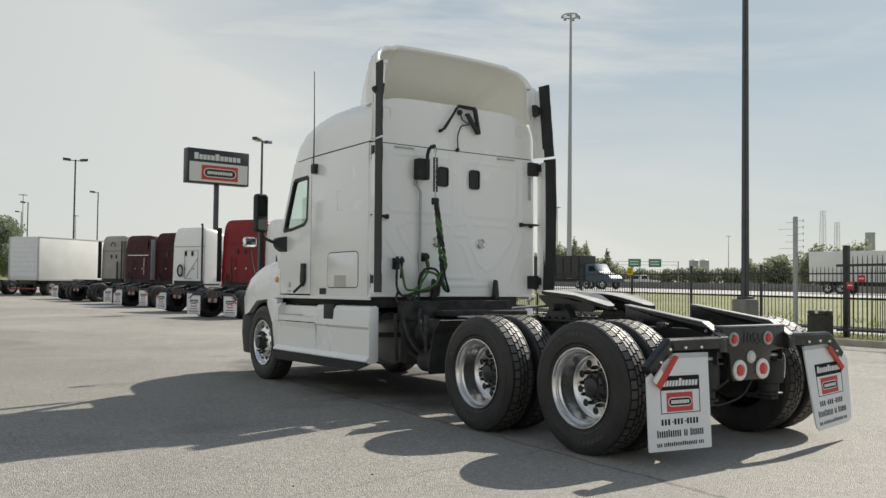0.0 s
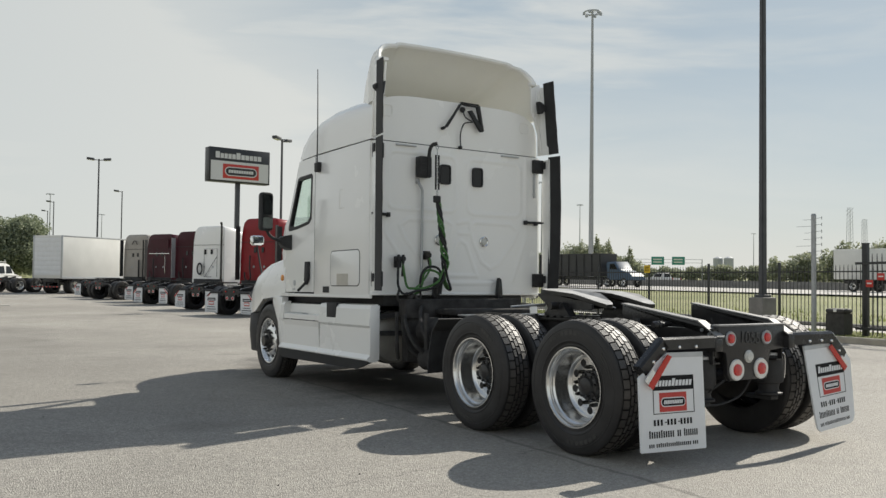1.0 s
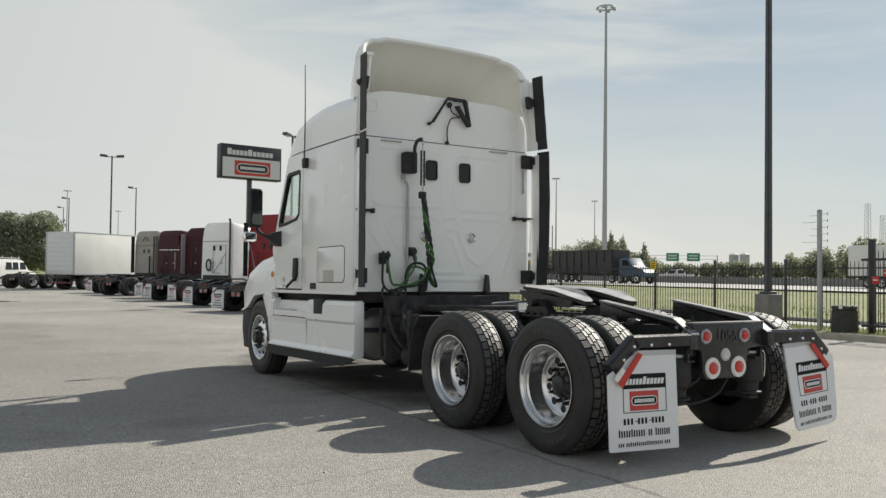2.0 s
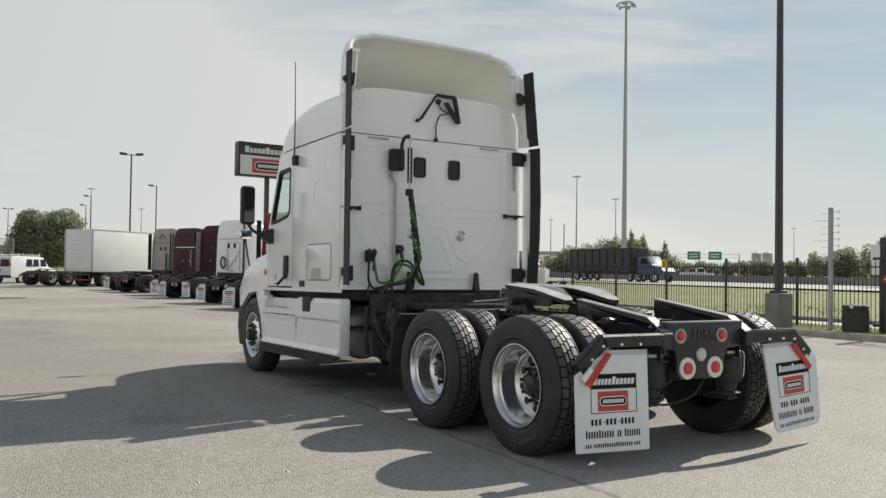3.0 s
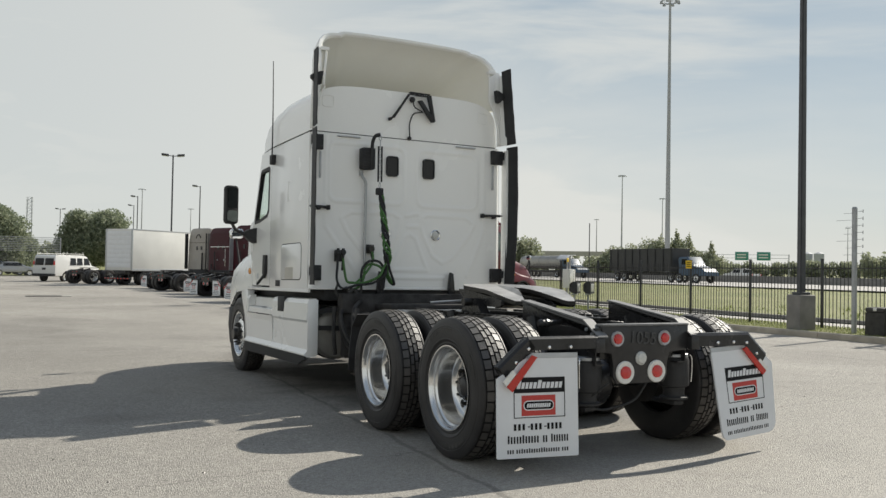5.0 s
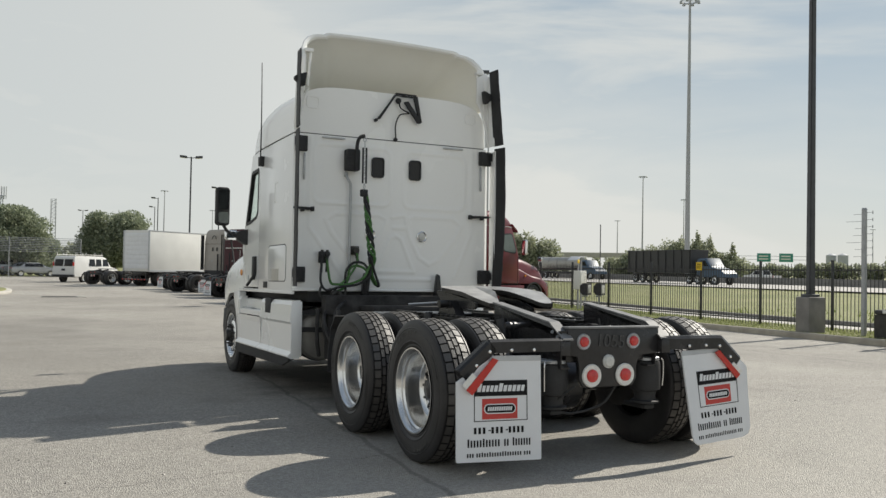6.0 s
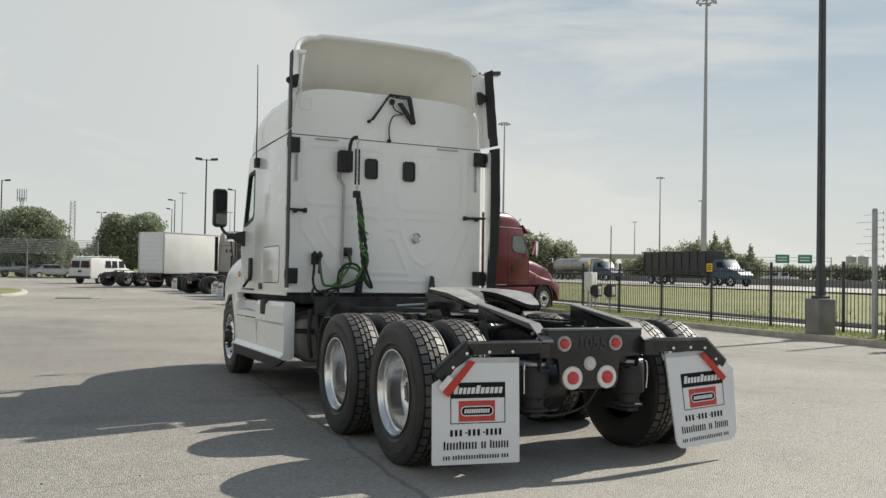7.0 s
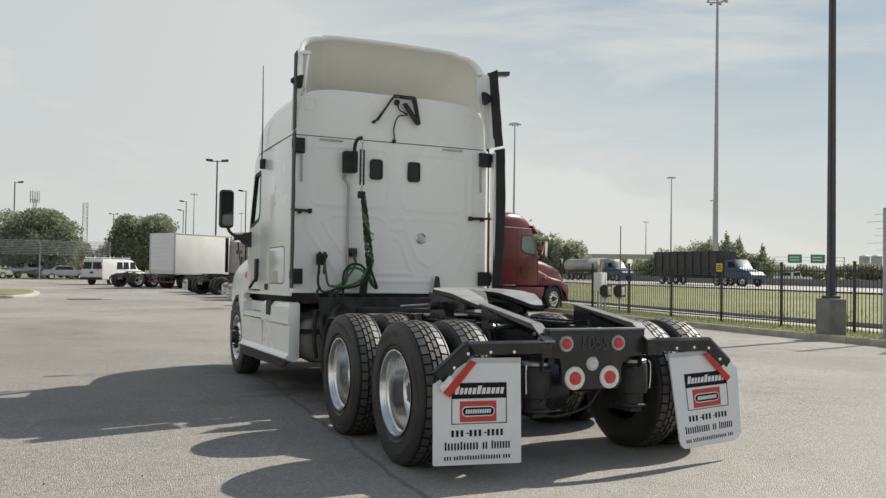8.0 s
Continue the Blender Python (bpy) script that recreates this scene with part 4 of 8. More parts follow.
OVAL_ME = finish("oval_rim", bm, M_FLAP)
bm = B()
prism(bm, rrect(0.001, -0.350, 0.222, 0.052, 0.025), "y", -0.0128, -0.0112)
OVALK_ME = finish("oval", bm, M_INK)
NAME = letters("name_bar", -0.093, (0.0125,) * 11, -0.363, (0.026,) * 11, 0.2, -0.0142, -0.013, M_FLAP, 0.0042)
FLAP_PRINT = [("title_panel", BAND_ME), ("logo_border", BORDER_ME), ("red_panel", RED_ME), ("oval_rim", OVAL_ME), ("oval", OVALK_ME)] + TITLE + NAME


def print_bar(name, a, b, z0, h, n, fill, tall=()):
    """A line of print from a to b."""
    p = (b - a) / n
    return letters(name, a, [p * fill] * n, z0, [h * (1.18 if k in tall else 1.0) for k in range(n)], 0.0, -0.0095, -0.0075, M_INK, p * (1 - fill))


for a, b, n in ((-0.190, -0.092, 3), (-0.062, 0.036, 3), (0.066, 0.192, 4)):
    FLAP_PRINT += print_bar("phone_bar", a, b, -0.512, 0.042, n, 0.55)
for a in (-0.084, 0.043):
    FLAP_PRINT += print_bar("phone_dash", a, a + 0.017, -0.495, 0.007, 1, 1.0)
for a, b, n, tall in ((-0.236, 0.008, 11, (0, 5)), (0.032, 0.074, 2, ()), (0.096, 0.238, 7, (0,))):
    FLAP_PRINT += print_bar("company_bar", a, b, -0.597, 0.045, n, 0.52, tall)
for a, b, n, tall in ((-0.240, -0.184, 3, ()), (-0.172, 0.168, 18, (2, 5, 10, 11)), (0.180, 0.238, 3, ())):
    FLAP_PRINT += print_bar("web_bar", a, b, -0.662, 0.025, n, 0.5, tall)
# flaps farther off show one bar for each line
FAR_PRINT = [("title_panel", BAND_ME), ("red_panel", RED_ME), ("oval_rim", OVAL_ME)]
FAR_PRINT += letters("title_bar", -0.160, (0.34,), -0.230, (0.026,), 0.0, -0.0115, -0.0098, M_FLAP)
for name, a, b, z0, h in (("phone_bar", -0.19, 0.19, -0.503, 0.022), ("company_bar", -0.23, 0.23, -0.588, 0.026), ("web_bar", -0.235, 0.235, -0.657, 0.013)):
    FAR_PRINT += print_bar(name, a, b, z0, h, 1, 1.0)
# the same sheet for the other side, with the cut corner outside
bm = B()
prism(bm, [(-0.312, 0.0), (-0.310, -0.63), (-0.300, -0.675), (-0.265, -0.70), (0.215, -0.705), (0.275, -0.69), (0.308, -0.64), (0.308, -0.16), (0.25, -0.11), (0.10, 0.0)], "y", -0.007, 0.007)
FLAP_R_ME = finish("mudflap", bm, M_FLAP)


def swung(me):
    """The sheet of the far flap swings a little towards its foot."""
    b = B()
    b.from_mesh(me)
    for axis, lo, hi, k in ((0, -0.3, 0.3, 7), (2, -0.68, -0.02, 9)):
        for q in range(k):
            co, no = [0, 0, 0], [0, 0, 0]
            co[axis], no[axis] = lo + (hi - lo) * q / (k - 1), 1
            bmesh.ops.bisect_plane(b, geom=b.verts[:] + b.edges[:] + b.faces[:], plane_co=co, plane_no=no)
    for v in b.verts:
        a, dx, y = radians(5.9) * min(1.0, max(0.0, -v.co.z) / 0.68), v.co.x * 1.05 - 0.548, v.co.y
        v.co.x, v.co.y = 0.548 + dx * math.cos(a) - y * math.sin(a), dx * math.sin(a) + y * math.cos(a)
    return finish(me.name, b, list(me.materials))


FLAP_R_SWUNG, CLAMP_R_SWUNG, PRINT_SWUNG = swung(FLAP_R_ME), swung(CLAMP_R_ME), [(n, swung(me)) for n, me in FLAP_PRINT]


def mudflap(parent, x, y, z, side, tilt=0.0, yaw=0.0, low=False, lean=0.0):
    far = side > 0 and not low
    fl = part("mudflap", FLAP_R_SWUNG if far else FLAP_ME if side < 0 else FLAP_R_ME, None, parent, "white vinyl mud flap printed in black and red")
    fl.matrix_basis = pose(x, y, z, lean, tilt, yaw)
    part("clamp_strip", CLAMP_R_SWUNG if far else CLAMP_ME if side < 0 else CLAMP_R_ME, None, fl, "bare metal clamp strip")
    for n, me in FAR_PRINT if low else PRINT_SWUNG if far else FLAP_PRINT:
        p = part(n, me, None, fl)
        if side > 0:
            p.location.x = -0.012
    return fl


# ---- the white tractor ----
truck = thing("semi_truck", LOT.copy(), "white sleeper-cab semi tractor without trailer, parked on asphalt", "truck")
CAB_Y, CAB_Z0, SEAM = 4.06, 1.21, 2.94
all_wheels(truck)

# chassis
for s in (-1, 1):
    bm = B()
    prism(bm, [(s * 0.43, 0.70), (s * 0.35, 0.70), (s * 0.35, 0.712), (s * 0.42, 0.712), (s * 0.42, 0.958), (s * 0.35, 0.958), (s * 0.35, 0.97), (s * 0.43, 0.97)], "y", 0.0, 8.2)
    part("frame_rail", bm, M_BLACK, truck)
    # ramp: sloping guide that leads the trailer up to the fifth wheel
    bm = B()
    side = [(-0.05, 0.90), (0.13, 1.015), (0.95, 1.135), (0.95, 0.975), (0.06, 0.972), (0.0, 0.93), (0.0, 0.84), (-0.03, 0.84)]
    ra, rb = (-0.43, -0.38) if s < 0 else (0.45, 0.50)
    prism(bm, side, "x", ra, rb, bev=0.004)
    rp = part("ramp", bm, M_BLACK, truck, "black steel loading ramp")
    bm = B()
    a, b = ra - 0.014, rb + 0.024
    for (y0, z0), (y1, z1) in (((-0.05, 0.905), (0.13, 1.02)), ((0.13, 1.02), (0.95, 1.14))):
        loft(bm, [[(a, y, z), (b, y, z), (b, y, z + 0.012), (a, y, z + 0.012)] for y, z in ((y0, z0), (y1, z1))])
    part("ramp_edge", bm, M_RAMP, rp, "worn bright ramp top")
    for yy, zz in ((0.03, 0.93), (0.1, 0.96)):
        bm = B()
        q = ra - 0.002 if s < 0 else rb + 0.002
        lathe(bm, [(q, 0.0), (q + s * 0.012, 0.010), (q, 0.016)], 8, centre=(0, yy, zz))
        part("bolt", bm, M_STEEL, rp)
for y in (0.05, 1.45, 2.9, 3.6, 5.0, 6.4):
    bm = B()
    box(bm, (-0.35, y, 0.74), (0.35, y + 0.16, 0.93), 0.01)
    part("crossmember", bm, M_BLACK, truck)
# tail plate with its lamps
bm = B()
plate = [(-0.375, 0.985), (0.445, 0.985), (0.445, 0.80), (0.26, 0.785), (0.235, 0.70), (0.235, 0.62), (0.20, 0.565), (-0.24, 0.565), (-0.275, 0.62), (-0.275, 0.70), (-0.29, 0.785), (-0.375, 0.80)]
prism(bm, plate, "y", -0.01, 0.03, bev=0.004)
tail = part("tail_plate", bm, M_BLACK, truck, "black steel rear light plate")
bm = B()
box(bm, (-0.375, -0.02, 0.985), (0.445, 0.07, 1.0), 0.004)
part("plate_lip", bm, M_RAMP, tail)
for x, z, r in ((-0.243, 0.893, 0.038), (0.202, 0.893, 0.038), (-0.171, 0.648, 0.048), (0.126, 0.648, 0.048)):
    bm = B()
    o = 1.72 if r > 0.045 else 1.5
    lathe(bm, [(-0.008, r * o), (-0.018, r * (o + 0.02)), (-0.027, r * (o - 0.12)), (-0.022, r * 0.98)], 28, axis="y", centre=(x, 0, z))
    tl = part("tail_lamp", bm, M_TAPEW if r > 0.045 else M_SILVER, truck, "round red tail lamp in a pale ring")
    bm = B()
    lathe(bm, [(-0.02, r), (-0.034, r * 0.92), (-0.042, r * 0.6), (-0.045, 0.0)], 24, axis="y", centre=(x, 0, z))
    part("red_lens", bm, M_LENSR, tl, "red lens")
bm = B()
lathe(bm, [(-0.008, 0.050), (-0.02, 0.050), (-0.022, 0.045), (-0.034, 0.036), (-0.038, 0.0)], 24, axis="y", centre=(-0.022, 0, 0.748))
part("reversing_lamp", bm, M_LENSW, truck, "round clear reversing lamp")
txt = bpy.data.curves.new("chalk_number", "FONT")
txt.body, txt.size, txt.extrude = "1055", 0.13, 0.0008
tob = bpy.data.objects.new("chalk_number", txt)
scene.collection.objects.link(tob)
bpy.context.view_layer.update()
tme = bpy.data.meshes.new_from_object(tob.evaluated_get(bpy.context.evaluated_depsgraph_get()))
bpy.data.objects.remove(tob)
tme.materials.clear()
tme.materials.append(mat("chalk", (0.065, 0.065, 0.064), 0.9, var=0.7, scale=40))
p = part("chalk_number", tme, None, tail, "faint chalk number 1055")
p.matrix_basis = pose(-0.135, -0.016, 0.862, 90, 4, 0)

# flap hangers
for s in (-1, 1):
    bm = B()
    bx = 1.02
    pts = [(s * 0.46, -0.02, 0.878), (s * bx, -0.02, 0.878), (s * (bx + 0.215), -0.02, 0.70)] if s < 0 else [(0.46, -0.02, 0.874), (0.70, -0.045, 0.874), (1.0, -0.048, 0.874), (1.175, -0.048, 0.724)]
    hw = 0.045 if s < 0 else 0.051
    for p0, p1 in zip(pts, pts[1:]):
        p0, p1 = Vector(p0), Vector(p1)
        d = (p1 - p0).normalized()
        u = Vector((-d.z, 0, d.x)) * (1 if s > 0 else -1)
        u = u if u.z > 0 else -u
        loft(bm, [[c + Vector((0, v, 0)) + u * w for v, w in ((-0.035, -hw), (0.03, -hw), (0.045, -0.02), (0.045, 0.025), (0.03, hw), (-0.02, hw), (-0.035, 0.03))] for c in (p0 - d * 0.012, p1 + d * 0.012)])
    hg = part("flap_hanger", bm, M_BLACK, truck, "bent black flap hanger with bright rivets")
    for t in ((s * 0.69, 0.85), (s * 0.87, 0.852), (s * (bx + 0.02), 0.845), (s * (bx + 0.12), 0.755)) if s < 0 else ((0.68, 0.85), (0.845, 0.852), (0.985, 0.845), (1.095, 0.758)):
        bm = B()
        lathe(bm, [(-0.055, 0.014), (-0.064, 0.011), (-0.067, 0.0)], 12, axis="y", centre=(t[0], 0 if s < 0 else -0.028, t[1]))
        part("rivet", bm, M_CHROME, hg)
    bm = B()
    red = [(-1.032, 0.805), (-0.99, 0.79), (-1.185, 0.565), (-1.23, 0.60)] if s < 0 else [(0.972, 0.812), (0.935, 0.794), (1.155, 0.589), (1.188, 0.620)]
    prism(bm, red[::s], "y", -0.099 if s > 0 else -0.093, -0.085)
    part("reflective_strip", bm, M_TAPE, hg, "red reflective strip")
    bm = B()
    pale = [(-1.23, 0.605), (-1.155, 0.685), (-1.185, 0.71), (-1.26, 0.635)] if s < 0 else [(1.19, 0.622), (1.105, 0.697), (1.125, 0.715), (1.215, 0.645)]
    prism(bm, pale[::-s], "y", -0.096 if s > 0 else -0.092, -0.084)
    part("white_strip", bm, M_TAPEW, hg)
    bm = B()
    box(bm, (0.025 + s * 0.41, -0.06, 0.80), (0.025 + s * 0.495, 0.06, 0.90), 0.008)
    part("hanger_mount", bm, M_BLACK, hg)
mudflap(truck, -0.966, -0.055, 0.816, -1, 0.6, -4.1, lean=-3.3)
mudflap(truck, 0.951, -0.058, 0.826, 1, -2.85, 0.0)

# suspension, axles, tank and other dark gear between the wheels
for y in (0.635, 1.965):
    bm = B()
    rod(bm, (-1.0, y, 0.515), (1.0, y, 0.515), 0.065, seg=16)
    lathe(bm, [(-0.2, 0.09), (-0.15, 0.17), (-0.05, 0.21), (0.08, 0.2), (0.16, 0.13), (0.2, 0.09)], 20, centre=(0, y, 0.515))
    lathe(bm, [(y - 0.17, 0.0), (y - 0.16, 0.1), (y - 0.1, 0.17), (y, 0.19)], 18, axis="y", centre=(0, 0, 0.515))
    part("drive_axle", bm, M_BLACK, truck)
    for s in (-1, 1):
        bm = B()
        lathe(bm, [(s * 0.56, 0.0), (s * 0.56, 0.2), (s * 0.84, 0.205), (s * 0.84, 0.0)], 24, centre=(0, y, 0.515))
        part("brake_drum", bm, M_GREASE, truck)
        bm = B()
        ax, ay = 0.02 + s * 0.425, y - 0.49
        lathe(bm, [(0.40, 0.0), (0.40, 0.06), (0.41, 0.108), (0.425, 0.11), (0.435, 0.085), (0.46, 0.08), (0.50, 0.088), (0.51, 0.112), (0.525, 0.118), (0.70, 0.118), (0.725, 0.112), (0.73, 0.0)], 28, axis="z", centre=(ax, ay, 0))
        box(bm, (ax - 0.05, ay - 0.06, 0.365), (ax + 0.05, ay + 0.2, 0.40), 0.01)
        asp = part("air_spring", bm, M_RUBBER, truck, "black rubber air spring")
        bm = B()
        lathe(bm, [(0.728, 0.0), (0.728, 0.10), (0.735, 0.108), (0.755, 0.108), (0.76, 0.10), (0.76, 0.0)], 24, axis="z", centre=(ax, ay, 0))
        part("spring_cap", bm, M_STEEL, asp, "bare steel cap")
        bm = B()
        tube(bm, [(ax + s * 0.10, ay - 0.07, 0.75), (ax + s * 0.115, ay - 0.075, 0.72), (ax + s * 0.115, ay - 0.075, 0.62), (ax + s * 0.11, ay - 0.07, 0.54)], 0.006, seg=6)
        part("air_line", bm, M_CHROME, asp)
        bm = B()
        rod(bm, (s * 0.49, y + 0.10, 1.0), (s * 0.49, y - 0.05, 0.46), 0.034, seg=12)
        rod(bm, (s * 0.49, y + 0.10, 1.02), (s * 0.49, y + 0.03, 0.76), 0.045, seg=12)
        part("shock_absorber", bm, M_BLACK, truck)
        bm = B()
        lathe(bm, [(y + 0.16, 0.0), (y + 0.16, 0.07), (y + 0.18, 0.085), (y + 0.24, 0.088), (y + 0.25, 0.095), (y + 0.26, 0.088), (y + 0.36, 0.085), (y + 0.38, 0.0)], 18, axis="y", centre=(s * 0.33, 0, 0.62))
        part("brake_chamber", bm, M_BLACK, truck)
bm = B()
tube(bm, [(-0.32, -0.02, 0.58), (-0.42, 0.1, 0.44), (-0.25, 0.15, 0.36), (0.0, 0.1, 0.42), (0.1, 0.06, 0.56)], 0.009, seg=6)
part("brake_hose", bm, M_RUBBER, truck)
bm = B()
rod(bm, (-0.43, 0.42, 1.0), (-0.56, 0.40, 0.99), 0.022, seg=12)
lathe(bm, [(-0.56, 0.0), (-0.56, 0.03), (-0.585, 0.034), (-0.60, 0.026), (-0.62, 0.034), (-0.65, 0.022), (-0.65, 0.0)], 12, centre=(0, 0.40, 0.99))
part("height_valve", bm, M_BLACK, truck)
bm = B()
rod(bm, (0, 1.0, 0.56), (0, 7.0, 0.72), 0.06, seg=14)
part("drive_shaft", bm, M_GREASE, truck)

# fifth wheel: plate with a V throat on its slide and brackets
FW = Matrix.Translation((0.045, 1.80, 1.226)) @ pose(0, 0, 0, 3.5)
bm = B()
for s in (-1, 1):
    prof = [(s * 0.045, -0.06), (s * 0.07, -0.16), (s * 0.205, -0.47), (s * 0.245, -0.50), (s * 0.315, -0.50), (s * 0.36, -0.42), (s * 0.425, -0.18), (s * 0.44, 0.05), (s * 0.425, 0.22), (s * 0.33, 0.40), (s * 0.15, 0.47), (s * 0.0, 0.48), (s * 0.0, 0.03)]
    prism(bm, prof[::s], "z", -0.018, 0.018)
bmesh.ops.subdivide_edges(bm, edges=[e for e in bm.edges if abs(e.verts[0].co.z - e.verts[1].co.z) < 1e-6 and e.calc_length() > 0.25], cuts=3)
for v in bm.verts:
    if v.co.y < -0.12:
        v.co.z -= 0.088 * (min(1.0, (-0.12 - v.co.y) / 0.4)) ** 1.25
    v.co = FW @ v.co
bmesh.ops.remove_doubles(bm, verts=bm.verts, dist=0.001)
bm.normal_update()
for f in bm.faces:
    if f.normal.z < 0.6:
        f.material_index = 1
fw = part("fifth_wheel", bm, [M_PLATE, M_GREASE], truck, "greasy steel fifth-wheel plate with a V throat")
bm = B()
for s in (-1, 1):
    prism(bm, [(-0.40, -0.11), (-0.36, -0.13), (-0.2, -0.14), (0.22, -0.13), (0.36, -0.05), (0.36, -0.022), (-0.12, -0.022), (-0.40, -0.07)], "x", s * 0.37, s * 0.40, m=FW)
    prism(bm, [(-0.44, -0.10), (-0.12, -0.024), (0.1, -0.024), (0.1, -0.10), (-0.44, -0.13)], "x", s * 0.13, s * 0.16, m=FW)
    prism(bm, [(1.60, 0.97), (2.04, 0.97), (1.90, 1.14), (1.74, 1.14)], "x", s * 0.33, s * 0.42)
part("plate_web", bm, M_BLACK, fw)
bm = B()
rod(bm, (-0.5, 1.82, 1.11), (0.5, 1.82, 1.11), 0.035, seg=12)
part("pivot_pin", bm, M_GREASE, fw)
bm = B()
tube(bm, [(-0.15, 2.15, 1.12), (-0.45, 2.27, 1.10), (-0.58, 2.31, 1.09)], 0.012)
part("release_handle", bm, M_STEEL, fw)
for s in (-1, 1):
    bm = B()
    box(bm, (s * 0.36, 0.95, 0.972), (s * 0.47, 2.5, 0.998), 0.004)
    for k in range(15):
        y = 1.0 + 0.1 * k
        box(bm, (s * 0.44, y, 0.998), (s * 0.475, y + 0.055, 1.018), 0.004)
    part("slide_rail", bm, M_GREASE, truck, "toothed slide rail")
    bm = B()
    for k in range(9):
        y = 2.55 + 0.05 * k
        lathe(bm, [(0.998, 0.0), (0.998, 0.018), (1.015, 0.016), (1.02, 0.0)], 8, axis="z", centre=(s * 0.41, y, 0))
    box(bm, (s * 0.36, 2.5, 0.972), (s * 0.47, 3.05, 0.996), 0.004)
    part("slide_stop", bm, M_GREASE, truck)

# deck plate, quarter fenders, tank, boxes under the cab
bm = B()
box(bm, (-0.62, 2.78, 0.975), (0.62, 3.18, 0.99), 0.003)
for i in range(24):
    for j in range(8):
        x, y = -0.59 + i * 0.051, 2.80 + j * 0.049
        box(bm, (x, y, 0.99), (x + 0.032, y + 0.011, 0.9935), m=None)
part("deck_plate", bm, M_STEEL, truck, "raised-pattern aluminium deck plate")
for s in (-1, 1):
    bm = B()
    pr = [(2.70, 0.965), (2.82, 0.84), (2.88, 0.62), (2.90, 0.42)]
    loft(bm, [[(s * 0.52, y, z), (s * 1.17, y, z), (s * 1.17, y + 0.012, z + 0.006), (s * 0.52, y + 0.012, z + 0.006)] for y, z in pr])
    part("quarter_fender", bm, M_BLACKM, truck, "black quarter fender ahead of the drive wheels")
    bm = B()
    rod(bm, (s * 0.44, 2.9, 0.86), (s * 1.1, 2.9, 0.86), 0.02, seg=8)
    part("fender_bracket", bm, M_BLACK, truck)
    bm = B()
    lathe(bm, [(4.15, 0.0), (4.155, 0.12), (4.17, 0.22), (4.20, 0.275), (4.25, 0.300), (6.0, 0.305), (6.05, 0.27), (6.05, 0.0)], 36, axis="y", centre=(s * 0.795, 0, 0.70))
    tk_ = part("fuel_tank", bm, M_TANK, truck, "aluminium fuel tank")
    for y in (4.3, 4.9, 5.8):
        bm = B()
        lathe(bm, [(y, 0.300), (y, 0.312), (y + 0.06, 0.312), (y + 0.06, 0.300)], 36, axis="y", centre=(s * 0.795, 0, 0.70))
        part("tank_strap", bm, M_BLACKM, tk_)
    bm = B()
    prism(bm, [(s * 1.17, 0.905), (s * 0.5, 0.975), (s * 0.5, 1.03), (s * 1.17, 0.955)][::s], "y", 4.09, 4.14)
    prism(bm, [(s * 1.12, 0.735), (s * 0.5, 0.715), (s * 0.5, 0.775), (s * 1.12, 0.785)][::s], "y", 4.09, 4.14)
    box(bm, (s * 1.08, 4.095, 0.74), (s * 1.115, 4.135, 0.95), 0.006)
    box(bm, (s * 0.5, 4.10, 0.40), (s * 0.60, 4.14, 1.03), 0.01)
    bk = part("tank_bracket", bm, M_BLACKM, truck, "black bar frame across the tank end")
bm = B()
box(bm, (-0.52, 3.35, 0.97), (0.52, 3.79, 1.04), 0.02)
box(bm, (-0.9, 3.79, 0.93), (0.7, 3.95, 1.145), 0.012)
part("cab_crossbeam", bm, M_UNDERGEAR, truck)
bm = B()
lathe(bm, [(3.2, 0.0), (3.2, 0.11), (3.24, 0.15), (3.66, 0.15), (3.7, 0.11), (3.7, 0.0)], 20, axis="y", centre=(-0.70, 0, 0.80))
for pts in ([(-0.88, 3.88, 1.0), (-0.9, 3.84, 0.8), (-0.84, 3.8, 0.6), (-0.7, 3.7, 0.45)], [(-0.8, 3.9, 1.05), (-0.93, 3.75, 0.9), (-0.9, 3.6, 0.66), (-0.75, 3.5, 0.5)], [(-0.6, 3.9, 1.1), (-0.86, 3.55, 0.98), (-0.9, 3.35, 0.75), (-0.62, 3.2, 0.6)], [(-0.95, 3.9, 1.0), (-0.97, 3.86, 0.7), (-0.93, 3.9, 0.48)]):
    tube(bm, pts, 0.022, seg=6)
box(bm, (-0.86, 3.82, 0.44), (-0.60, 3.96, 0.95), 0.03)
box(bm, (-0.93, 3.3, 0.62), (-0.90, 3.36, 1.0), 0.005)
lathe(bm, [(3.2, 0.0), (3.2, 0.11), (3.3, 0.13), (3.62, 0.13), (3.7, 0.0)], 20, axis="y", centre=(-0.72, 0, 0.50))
part("air_tank", bm, M_UNDERGEAR, truck, "black air tanks and hoses in a shade tone")
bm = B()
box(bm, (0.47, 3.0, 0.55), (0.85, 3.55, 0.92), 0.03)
part("battery_box", bm, M_UNDERGEAR, truck)
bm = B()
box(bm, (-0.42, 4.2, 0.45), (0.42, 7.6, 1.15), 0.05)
part("engine_gearbox", bm, M_UNDERGEAR, truck)
bm = B()
box(bm, (-1.0, 4.12, 1.06), (1.0, 6.9, 1.205), 0.02)
part("cab_floor", bm, M_BLACKM, truck)


# ---- sleeper cab shell ----
def half_width(y):
    return 1.195 if y < 5.56 else 1.195 - 0.075 * (y - 5.56) / 1.1


RIDGES = []


def ridge(pts, close=True):
    n = len(pts)
    for i in range(n if close else n - 1):
        RIDGES.append((pts[i], pts[(i + 1) % n]))


